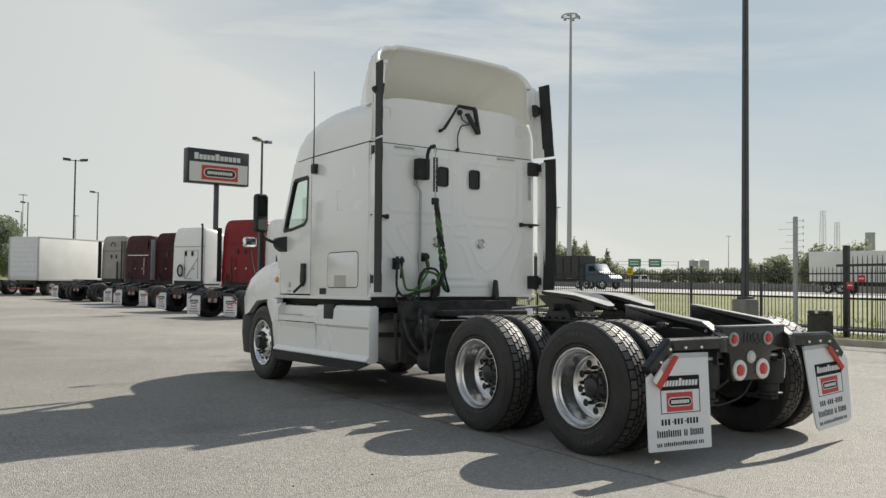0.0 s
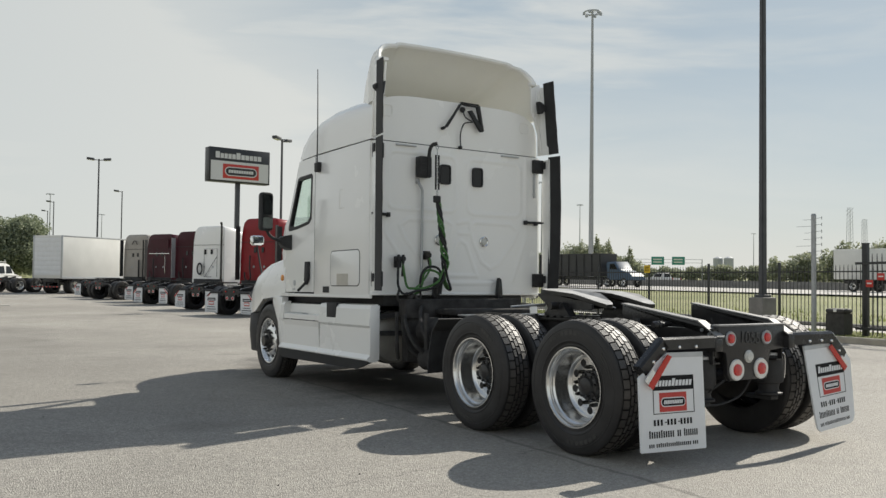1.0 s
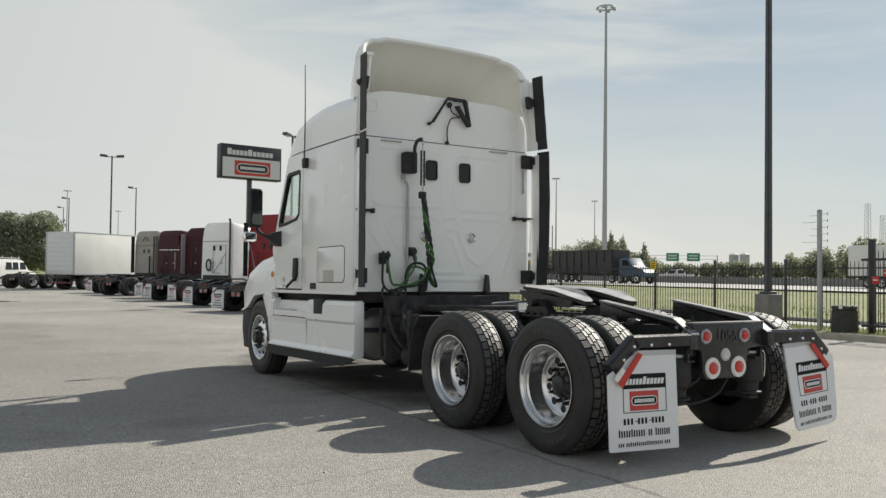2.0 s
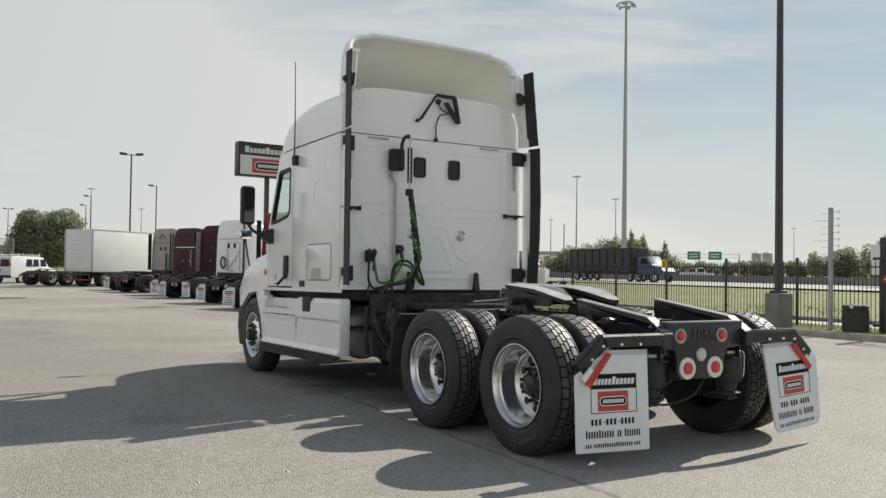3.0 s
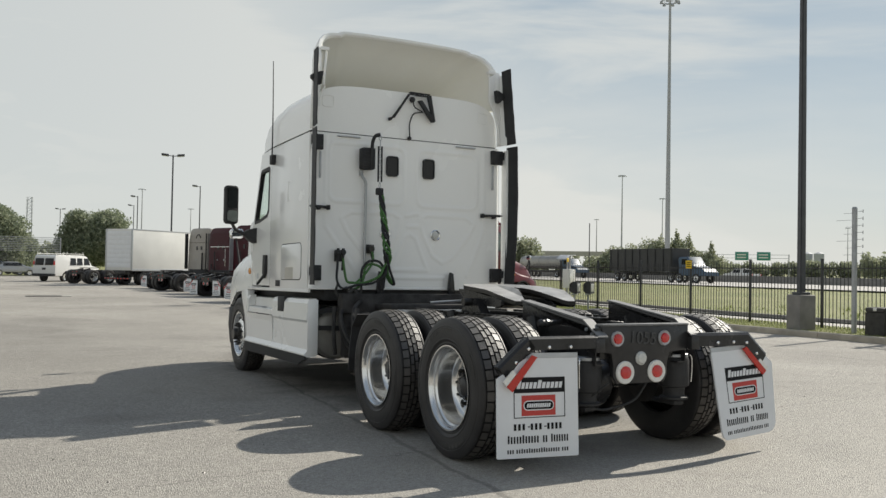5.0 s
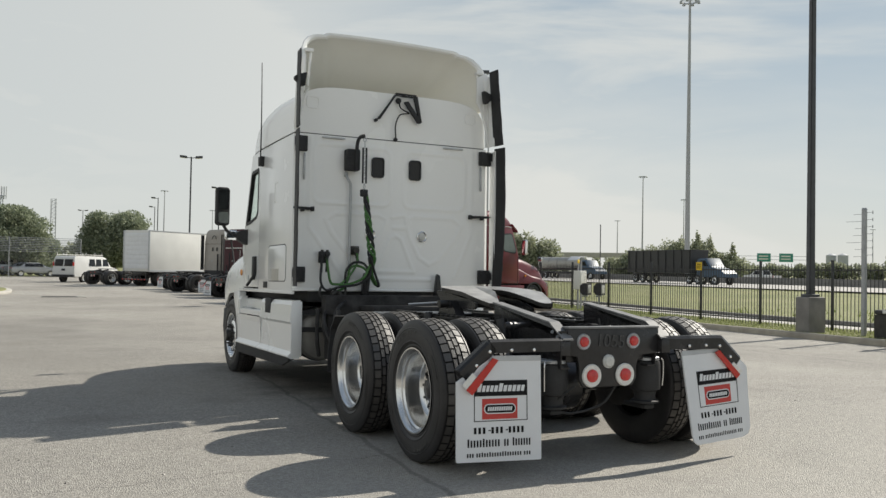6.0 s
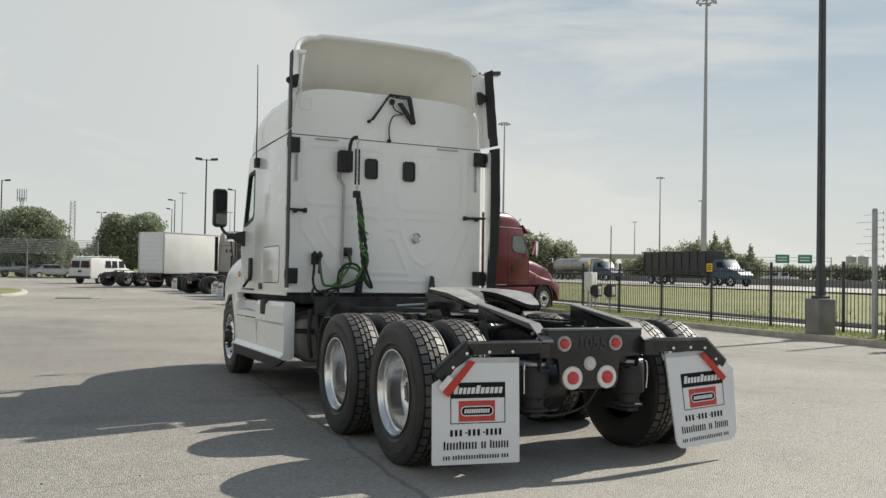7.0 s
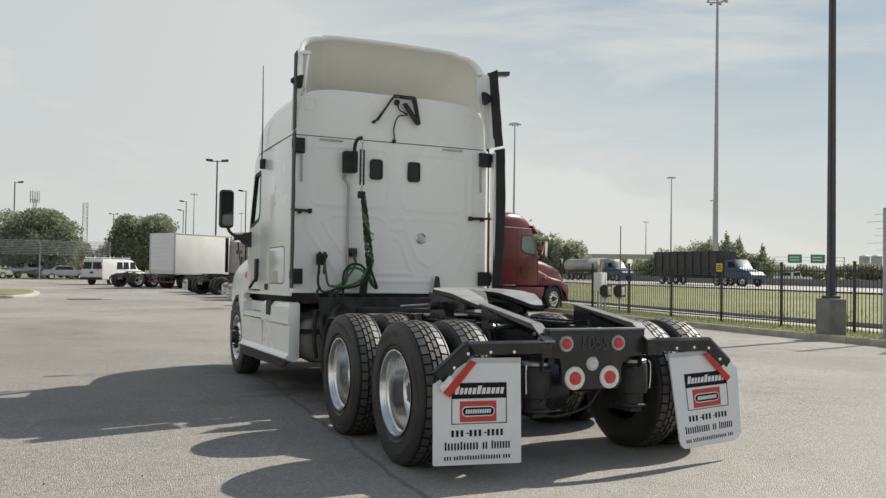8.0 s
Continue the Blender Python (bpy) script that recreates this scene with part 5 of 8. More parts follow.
ridge(rrect(-0.515, 2.51, 0.93, 0.66, 0.09, 3))
ridge(rrect(0.52, 2.50, 0.80, 0.66, 0.09, 3))
for s, x0 in ((-1, 0.06), (1, 0.0)):
    ridge([(x0 + s * q, z) for q, z in ((0.152, 2.02), (0.25, 2.07), (0.774, 2.065), (0.888, 1.985), (0.82, 1.85), (0.59, 1.57), (0.46, 1.51), (0.33, 1.59), (0.204, 1.83))])
ridge([(-0.20, 1.42), (-0.04, 1.80), (0.02, 1.84), (0.10, 1.80), (0.26, 1.42)])
ridge([(-0.02, 2.05), (0.13, 2.08), (0.20, 2.0), (0.14, 1.93), (0.0, 1.93)], False)
ridge([(-1.02, 2.9), (-1.02, 1.9), (-0.62, 1.36)], False)
ridge([(1.02, 2.9), (1.02, 1.9), (0.80, 1.36)], False)
ridge([(-0.32, 1.33), (0.48, 1.33)], False)


def emboss(x, z):
    d = 9.0
    for (ax, az), (bx, bz) in RIDGES:
        ux, uz = bx - ax, bz - az
        t = max(0.0, min(1.0, ((x - ax) * ux + (z - az) * uz) / (ux * ux + uz * uz)))
        d = min(d, math.hypot(x - ax - t * ux, z - az - t * uz))
    k = min(1.0, max(0.0, 1.35 - d / 0.026))
    return 0.0055 * k * k * (3 - 2 * k)


bm = B()
NX, NZ = 220, 160
gridv = []
for j in range(NZ + 1):
    z = CAB_Z0 + (SEAM - CAB_Z0) * j / NZ
    row = []
    for i in range(NX + 1):
        x = -1.19 + 2.45 * i / NX
        e = max(0.0, abs(x - 0.035) - 1.165) / 0.06
        row.append(bm.verts.new((x, CAB_Y - emboss(x, z) + 0.05 * e * e, z)))
    gridv.append(row)
for j in range(NZ):
    for i in range(NX):
        bm.faces.new((gridv[j][i], gridv[j][i + 1], gridv[j + 1][i + 1], gridv[j + 1][i]))
part("rear_wall", bm, M_WHITE, truck, "white pressed rear cab wall with embossed ribs", 50)

for s in (-1, 1):
    # sleeper side
    bm = B()
    ww = 0.07 if s > 0 else 0.0
    prism(bm, [(4.105, CAB_Z0 - 0.03), (5.553, CAB_Z0 - 0.03), (5.553, SEAM), (4.105, SEAM)], "x", s * 1.17 + ww, s * 1.2 + ww, bev=0.006)
    part("sleeper_side", bm, M_WHITE, truck)
    bm = B()
    prism(bm, rrect(4.70, 1.50, 0.75, 0.41, 0.06), "x", s * 1.199, s * 1.206, bev=0.0025)
    ld_ = part("locker_door", bm, M_WHITE, truck, "white side locker door")
    bm = B()
    pane_with_hole(bm, rrect(4.70, 1.50, 0.770, 0.430, 0.07), rrect(4.70, 1.50, 0.748, 0.408, 0.06), "x", s * 1.2, s * 1.2025)
    part("door_gap", bm, M_BLACKM, ld_)
    bm = B()
    box(bm, (s * 1.16, 5.551, CAB_Z0), (s * 1.1965, 5.567, SEAM))
    part("door_seam", bm, M_BLACKM, truck)
    bm = B()
    prism(bm, rrect(4.75, 1.365, 0.30, 0.14, 0.01), "x", s * 1.206, s * 1.2075)
    part("locker_patch", bm, mat("faded_sticker", (0.55, 0.52, 0.45), 0.6), truck, "faded tan sticker")
    bm = B()
    prism(bm, rrect(5.20, 1.245, 0.165, 0.075, 0.008), "x", s * 1.2, s * 1.207)
    part("side_marker", bm, M_BLACKM, truck, "small black side vent")
    bm = B()
    box(bm, (s * 1.199, 4.84, 2.22), (s * 1.204, 4.86, 2.45), 0.002)
    box(bm, (s * 1.199, 4.74, 2.44), (s * 1.204, 4.86, 2.455), 0.002)
    box(bm, (s * 1.199, 4.74, 2.215), (s * 1.204, 4.86, 2.23), 0.002)
    part("side_emboss", bm, M_WHITE, truck)
    # door with its opening
    bm = B()
    outer = [(5.565, CAB_Z0), (6.62, CAB_Z0), (6.80, 1.74), (6.74, 1.88), (6.59, 2.13), (6.22, 2.82), (6.15, SEAM), (5.565, SEAM)]
    inner = [(5.69, 2.16), (5.66, 2.68), (5.70, 2.715), (6.12, 2.715), (6.18, 2.69), (6.52, 2.09), (6.50, 2.05), (6.2, 2.06), (5.78, 2.10)]
    vs = pane_with_hole(bm, outer, inner, "x", s * 1.16, s * 1.197)
    for v in vs:
        v.co.x -= s * 0.075 * max(0, v.co.y - 5.56) / 1.1
    dr = part("door", bm, M_WHITE, truck, "white cab door")
    bm = B()
    ri = [(y + (y - 6.0) * 0.05, z + (z - 2.4) * 0.05) for y, z in inner]
    ro = [(y - (y - 6.0) * 0.10, z - (z - 2.4) * 0.08) for y, z in inner]
    vs = pane_with_hole(bm, ri, ro, "x", s * 1.15, s * 1.202)
    for v in vs:
        v.co.x -= s * 0.075 * max(0, v.co.y - 5.56) / 1.1
    part("window_seal", bm, M_RUBBER, dr)
    bm = B()
    vs = prism(bm, ri, "x", s * 1.172, s * 1.177)
    for v in vs:
        v.co.x -= s * 0.075 * max(0, v.co.y - 5.56) / 1.1
    g = part("window_pane", bm, M_GLASS, dr, "clear greenish door glass")
    g.visible_shadow = False
    bm = B()
    prism(bm, [(5.70, 1.60), (5.80, 1.60), (5.82, 1.36), (5.76, 1.30), (5.70, 1.38)], "x", s * 1.19, s * 1.225, bev=0.006)
    rod(bm, (s * 1.22, 5.76, 1.33), (s * 1.25, 5.93, 1.23), 0.018, seg=8)
    part("door_handle", bm, M_BLACKM, dr, "black door handle")
    bm = B()
    lathe(bm, [(s * 1.148, 0.04), (s * 1.158, 0.036), (s * 1.16, 0.0)], 16, centre=(0, 6.28, 1.33))
    box(bm, (s * 1.15, 6.25, 1.235), (s * 1.156, 6.33, 1.255), 0.001, mi=1)
    part("door_badge", bm, [M_SILVER, M_INK], dr)
    # cowl and fender
    bm = B()
    rings = []
    for y, w, zb, zt in ((6.64, 1.125, 1.16, 1.80), (6.85, 1.14, 1.14, 1.70), (7.1, 1.15, 1.12, 1.66), (7.4, 1.15, 1.10, 1.62), (7.75, 1.13, 0.92, 1.53), (8.05, 1.07, 0.88, 1.40), (8.3, 0.94, 0.84, 1.22), (8.42, 0.8, 0.82, 1.05)):
        rings.append([(s * 0.55, y, zb), (s * w, y, zb), (s * (w + 0.01), y, (zb + zt) / 2), (s * (w - 0.03), y, zt - 0.12), (s * (w - 0.12), y, zt - 0.02), (s * (w - 0.3), y, zt + 0.05), (s * 0.55, y, zt + 0.12)])
    loft(bm, rings)
    part("fender", bm, M_WHITE, truck, "white front fender", 50)
    bm = B()
    arch = [(7.09 + 0.60 * math.cos(radians(a)), 0.515 + 0.60 * math.sin(radians(a))) for a in range(20, 165, 12)]
    rin = [(7.09 + 0.57 * math.cos(radians(a)), 0.515 + 0.57 * math.sin(radians(a))) for a in range(20, 165, 12)]
    loft(bm, [[(s * 0.8, y, z), (s * 1.15, y, z), (s * 1.15, y2, z2), (s * 0.8, y2, z2)] for (y, z), (y2, z2) in zip(arch, rin)])
    part("wheel_arch", bm, M_BLACKM, truck)
    bm = B()
    lathe(bm, [(s * 1.13, 0.045), (s * 1.152, 0.04), (s * 1.158, 0.02), (s * 1.158, 0.0)], 14, centre=(0, 6.72, 1.40))
    part("marker_lamp", bm, M_AMBER, truck, "amber marker lamp")
    bm = B()
    rings = [[(s * (w - 0.1), y, 0.34), (s * (w - 0.02), y, 0.32), (s * (w + 0.01), y, 0.6), (s * w, y, 0.86), (s * (w - 0.1), y, 0.94)] for y, w in ((7.76, 1.09), (7.9, 1.10), (8.06, 1.085), (8.3, 1.0), (8.5, 0.82), (8.56, 0.45))]
    loft(bm, rings)
    part("bumper_end", bm, M_BLACKM, truck, "dark bumper end", 50)
    # skirts
    bm = B()
    sk = [(1.20, 0.44), (1.235, 0.46), (1.235, 0.475), (1.19, 0.52), (1.192, 0.815), (1.212, 0.845), (1.203, 1.03), (1.17, 1.075), (1.10, 1.085), (1.10, 0.44)]
    prism(bm, [(s * x, z) for x, z in sk][::s], "y", 4.06, 5.385)
    part("rear_skirt", bm, M_WHITE, truck, "white side skirt panel")
    bm = B()
    prism(bm, [(s * x, z) for x, z in sk if z < 0.87][::s] if s > 0 else [(s * x, z) for x, z in sk if z < 0.87][::-1], "y", 5.393, 6.50)
    prism(bm, [(s * 1.203, 0.855), (s * 1.203, 0.915), (s * 1.19, 0.925), (s * 1.115, 0.925), (s * 1.105, 1.05), (s * 1.07, 1.06), (s * 1.07, 0.855)][::s], "y", 5.393, 6.50)
    prism(bm, [(s * x, z) for x, z in sk][::s], "y", 6.503, 6.598)
    part("front_skirt", bm, M_WHITE, truck, "white skirt panel with a step recess")
    bm = B()
    prism(bm, [(6.60, 0.44), (6.66, 0.46), (6.74, 0.80), (6.92, 1.06), (6.92, 1.14), (6.60, 1.14)], "x", s * 1.10, s * 1.195, bev=0.004)
    part("skirt_nose", bm, M_WHITE, truck)
    bm = B()
    box(bm, (s * 1.12, 5.90, 0.918), (s * 1.19, 6.46, 0.932), 0.004)
    for k in range(3):
        box(bm, (s * 1.13 + s * k * 0.021, 5.93, 0.932), (s * 1.13 + s * (k * 0.021 + 0.008), 6.43, 0.938))
    part("cab_step", bm, M_SILVER, truck, "ribbed metal cab step")
    bm = B()
    box(bm, (s * 1.08, 4.90, 0.90), (s * 1.209, 5.17, 1.09), 0.012)
    part("step_recess", bm, M_BLACKM, truck, "black step recess")
    bm = B()
    loft(bm, [[(s * 1.19, y, zb), (s * 1.215, y, zb), (s * 1.225, y, 0.452), (s * 1.12, y, 0.452)] for y, zb in ((4.09, 0.42), (4.35, 0.345), (6.5, 0.33), (6.62, 0.36))])
    part("skirt_rubber", bm, M_RUBBER, truck, "black rubber skirt edge")
    bm = B()
    box(bm, (s * 1.08, 4.055, 0.46), (s * 1.20, 4.075, 1.07), 0.003)
    part("skirt_return", bm, M_WHITE, truck)
    # mirrors
    bm = B()
    prism(bm, rrect(0, 2.29, 0.188, 0.52, 0.05), "y", -0.045, 0.05, bev=0.02)
    mr_ = part("door_mirror", bm, M_BLACKM, truck, "tall black door mirror")
    mr_.matrix_basis = pose(s * 1.455, 6.57, 0, 0, 0, -11 * s)
    bm = B()
    prism(bm, rrect(0, 2.385, 0.145, 0.28, 0.03), "y", -0.053, -0.043)
    part("mirror_glass", bm, M_MIRROR, mr_, "mirror glass toned for a dim reflection")
    bm = B()
    prism(bm, rrect(0, 2.135, 0.145, 0.15, 0.03), "y", -0.053, -0.043)
    part("wide_mirror_glass", bm, M_CHROME, mr_)
    bm = B()
    tube(bm, [(s * 1.44, 6.58, 2.05), (s * 1.38, 6.58, 1.96), (s * 1.28, 6.52, 1.90), (s * 1.16, 6.46, 1.87)], 0.022)
    loft(bm, [[(s * x, y0, z0), (s * x, y1, z0 + 0.01), (s * x, y1, z1), (s * x, y0, z1)] for x, y0, y1, z0, z1 in ((1.10, 6.40, 6.66, 1.765, 1.985), (1.15, 6.405, 6.65, 1.775, 1.98), (1.22, 6.43, 6.62, 1.81, 1.965), (1.265, 6.47, 6.58, 1.85, 1.94))])
    part("mirror_arm", bm, M_BLACKM, truck, "black mirror arm", 50)
    bm = B()
    prism(bm, rrect(s * 1.0, 1.98, 0.20, 0.15, 0.045), "y", 8.02, 8.12, bev=0.02)
    hm_ = part("fender_mirror", bm, M_CHROME, truck, "chrome fender mirror on a black stalk")
    bm = B()
    tube(bm, [(s * 1.0, 8.08, 1.92), (s * 0.97, 8.0, 1.6), (s * 0.95, 7.9, 1.36)], 0.014)
    part("stalk", bm, M_BLACKM, hm_)
    # side extenders: white hinge panel, then black rubber, in two heights
    for z0, z1, x0, x1 in ((1.24, 2.93, 1.205, 1.235), (2.96, 3.86 if s > 0 else 3.79, 1.205, 1.235)):
        bm = B()
        loft(bm, [[(s * x, y, z) for x, y in (((1.185, 4.035), (1.20, 4.035), (1.237, 3.86), (1.222, 3.86)) if s < 0 or z0 > 2 else ((1.262, 4.035), (1.277, 4.035), (1.250, 3.86), (1.236, 3.86)))] for z in (z0, z1 - 0.03)])
        ex = part("side_extender", bm, M_WHITE, truck, "white side extender with a black rubber edge")
        bm = B()
        n = 12
        rings = []
        for k in range(n + 1):
            z = z0 + (z1 - z0) * k / n
            wv = 0.0025 * math.sin(k * 1.7 + s)
            q = k / n
            fl_ = 0.0 if s < 0 else (-0.012 + 0.03 * math.sin(math.pi * q) + 0.035 * q if z0 < 2 else 0.0 - 0.085 * q)
            in_ = 0.03 * q if s > 0 and z0 > 2 else 0.0
            rings.append([(s * x, y, z) for x, y in ((1.226 + fl_ * 0.5 - in_, 3.885), (1.244 + fl_ * 0.5 - in_, 3.885), (1.262 + wv + fl_, 3.71), (1.250 + wv + fl_, 3.71))])
        loft(bm, rings)
        part("rubber_edge", bm, M_RUBBER, ex, "black rubber edge")
    bm = B()
    zb, xi = (3.545, 1.07) if s > 0 else (3.50, 1.135)
    prism(bm, [(s * xi, zb + 0.075), (s * (xi + 0.035), zb + 0.07), (s * (xi + 0.135), zb + 0.025), (s * (xi + 0.135), zb - 0.01), (s * (xi + 0.07), zb - 0.06), (s * (xi + 0.06), zb - 0.075), (s * (xi + 0.02), zb - 0.07)][::-s], "y", 3.86, 3.93, bev=0.006)
    part("extender_bracket", bm, M_BLACKM, truck, "black extender bracket")
    for z in (2.82, 1.37):
        bm = B()
        ox = 0.04 if s > 0 else 0.0
        box(bm, (s * 1.07 + ox, 4.0, z - 0.085), (s * 1.20 + 1.9 * ox, 4.055, z + 0.085), 0.008)
        prism(bm, [(s * 1.19 + ox, 4.02), (s * 1.225 + ox * 0.3, 3.93), (s * 1.235 + ox * 0.3, 3.95), (s * 1.20 + 1.7 * ox, 4.05)][::-s], "z", z - 0.03, z + 0.06)
        for q in ((1.095, 0.055), (1.095, -0.055), (1.165, 0.055), (1.165, -0.055)):
            lathe(bm, [(3.999, 0.010), (3.992, 0.008), (3.99, 0.0)], 8, axis="y", centre=(s * q[0] + ox, 0, z + q[1]), mi=1)
        part("extender_bracket", bm, [M_BLACKM, M_GREASE], truck, "black extender bracket")
    bm = B()
    box(bm, (s * 1.085 + ox, 4.02, 2.42), (s * 1.105 + ox, 4.05, 2.72), 0.008)
    part("gas_strut", bm, M_SILVER, truck, "slim grey strut")
    bm = B()
    rod(bm, (s * 1.22 + ox, 4.0, 2.105), (s * 1.02, 4.03, 2.09), 0.008, seg=8)
    prism(bm, [(s * 1.20 + ox, 2.118), (s * 1.02, 2.114), (s * 1.02, 2.096), (s * 1.20 + ox, 2.09)][::s], "y", 4.01, 4.05)
    prism(bm, [(s * 1.135 + ox, 2.10), (s * 1.085 + ox, 2.10), (s * 1.095 + ox, 2.066), (s * 1.125 + ox, 2.066)][::s], "y", 4.0, 4.05, bev=0.004)
    box(bm, (s * 0.975, 4.01, 2.072), (s * 1.012, 4.055, 2.124), 0.006)
    part("latch", bm, M_BLACKM, truck, "black extender latch")
    # seam strips under the roof cap
    bm = B()
    box(bm, (s * 0.62, 4.035, 2.905), (s * 0.89, 4.057, 2.922), 0.004)
    part("drain_strip", bm, M_SILVER, truck)
    # cab hold-down brackets
    bm = B()
    xc = 0.09 + s * 0.46
    prism(bm, [(xc - 0.045, 1.13), (xc + 0.045, 1.13), (xc + 0.02, 1.38), (xc - 0.012, 1.40), (xc - 0.02, 1.36)], "y", 3.97, 4.03, bev=0.006)
    part("cab_latch", bm, M_BLACK, truck, "black cab mount bracket")
    # round work lamps in the rear wall
    bm = B()
    cx = 0.033 + s * 0.325
    lathe(bm, [(4.058, 0.066), (4.043, 0.064), (4.038, 0.056), (4.046, 0.046)], 24, axis="y", centre=(cx, 0, 1.835))
    wl_ = part("work_lamp", bm, M_CHROME, truck, "round chrome-rimmed work lamp")
    bm = B()
    lathe(bm, [(4.046, 0.047), (4.036, 0.035), (4.032, 0.0)], 20, axis="y", centre=(cx, 0, 1.835))
    part("lamp_glass", bm, M_LENSW, wl_)
    # rear windows
    bm = B()
    wx = 0.02 + s * 0.235
    pane_with_hole(bm, rrect(wx, 2.615, 0.152, 0.235, 0.035), rrect(wx, 2.615, 0.128, 0.207, 0.028), "y", 4.032, 4.058)
    rw = part("rear_window", bm, M_RUBBER, truck, "small dark rear window in a rubber seal")
    bm = B()
    prism(bm, rrect(wx, 2.615, 0.13, 0.21, 0.03), "y", 4.042, 4.056)
    part("pane", bm, M_DARKGLASS, rw)

# lower sill under the rear wall
bm = B()
box(bm, (-1.19, 4.05, 1.185), (1.255, 4.12, 1.215), 0.01)
part("rear_sill", bm, M_WHITE, truck)
for s in (-1, 1):
    bm = B()
    box(bm, (s * 1.165, 4.08, 1.15), (s * 1.20, 6.6, 1.19), 0.006)
    part("side_sill", bm, M_WHITE, truck)

# roof cap over the seam
def arch_ring(y, w, z0, z1, n=24, e=0.36, e2=0.46):
    """Half ring from side to side over the top; e makes the corners square."""
    out = []
    for k in range(n + 1):
        a = math.pi * k / n
        c, t = math.cos(a), math.sin(a)
        out.append((-math.copysign(abs(c) ** e, c) * w, y, z0 + abs(t) ** e2 * (z1 - z0)))
    return out


CAP = ((4.07, 1.20, 3.50), (4.35, 1.20, 3.52), (4.8, 1.205, 3.545), (5.2, 1.205, 3.545), (5.55, 1.20, 3.50), (5.85, 1.18, 3.42), (6.1, 1.14, 3.27), (6.27, 1.09, 3.10), (6.34, 1.05, 2.968))
bm = B()
rings = [arch_ring(y, w, SEAM + 0.012, z) for y, w, z in CAP]
fs = loft(bm, rings, closed=False, caps=False)
bm.verts.ensure_lookup_table()
bmesh.ops.contextual_create(bm, geom=[v for v in bm.verts if abs(v.co.y - 4.07) < 1e-4])
bmesh.ops.recalc_face_normals(bm, faces=bm.faces)
part("roof_cap", bm, M_WHITE, truck, "white raised sleeper roof", 45)
bm = B()
for s in (-1, 1):
    loft(bm, [[(s * half_width(y) - s * 0.02, y, SEAM - 0.002), (s * half_width(y) - s * 0.004, y, SEAM - 0.002), (s * half_width(y) - s * 0.004, y, SEAM + 0.013), (s * half_width(y) - s * 0.02, y, SEAM + 0.013)] for y in (4.08, 5.56, 6.05)])
box(bm, (-1.18, 4.072, SEAM - 0.002), (1.18, 4.09, SEAM + 0.013))
part("seam_gap", bm, M_BLACKM, truck)

# roof fairing: hollow shell, open to the rear
SHOULDER = [(1.168, 3.40), (1.168, 3.62), (1.166, 3.80), (1.152, 3.90), (1.118, 3.985), (1.06, 4.05), (0.985, 4.087), (0.915, 4.098), (0.868, 4.102), (0.845, 4.124), (0.80, 4.136), (0.55, 4.148), (0.25, 4.155), (0.0, 4.157)]
SHOULDER = SHOULDER + [(-x, z) for x, z in SHOULDER[-2::-1]]
FAIR = ((4.24, 1.14, 4.145), (4.42, 1.07, 4.05), (4.65, 0.98, 3.90), (4.95, 0.84, 3.75), (5.2, 0.66, 3.64), (5.4, 0.45, 3.57))


def fair_ring(y, w, zt, inset=0.0):
    """The shoulder outline at one station; y None: the raked rear edge."""
    k, q = (w - inset) / 1.168, (zt - inset - 3.41) / (4.157 - 3.41)
    out = []
    for x, z in SHOULDER:
        rake = 4.0 + 0.17 * max(0.0, (z - 3.86) / 0.297) ** 0.8
        out.append((x * k, rake if y is None else max(y, rake + 0.02), 3.41 + (z - 3.41) * q))
    return out


bm = B()
edge = fair_ring(None, 1.168, 4.157)
loft(bm, [fair_ring(*f) for f in FAIR][::-1] + [edge], closed=False, caps=False)
bmesh.ops.recalc_face_normals(bm, faces=bm.faces)
part("roof_fairing", bm, M_CREAM, truck, "hollow white roof fairing open to the rear", 40)
bm = B()
rim = [[(x, y - 0.022, z) for x, y, z in fair_ring(None, 1.168, 4.157, 0.006)], [(x, y - 0.022, z) for x, y, z in fair_ring(None, 1.168, 4.157, 0.034)], [(x, y + 0.004, z) for x, y, z in fair_ring(None, 1.168, 4.157, 0.052)]]
loft(bm, [edge] + rim, closed=False, caps=False)
bmesh.ops.recalc_face_normals(bm, faces=bm.faces)
part("fairing_lip", bm, M_WHITE, truck, "painted white rim", 40)
bm = B()
loft(bm, rim[-1:] + [fair_ring(y, w, zt, 0.055) for y, w, zt in FAIR[:-1]], closed=False, caps=False)
bmesh.ops.recalc_face_normals(bm, faces=bm.faces)
part("fairing_lining", bm, M_CREAM, truck, "bare cream moulded inside of the fairing", 40)
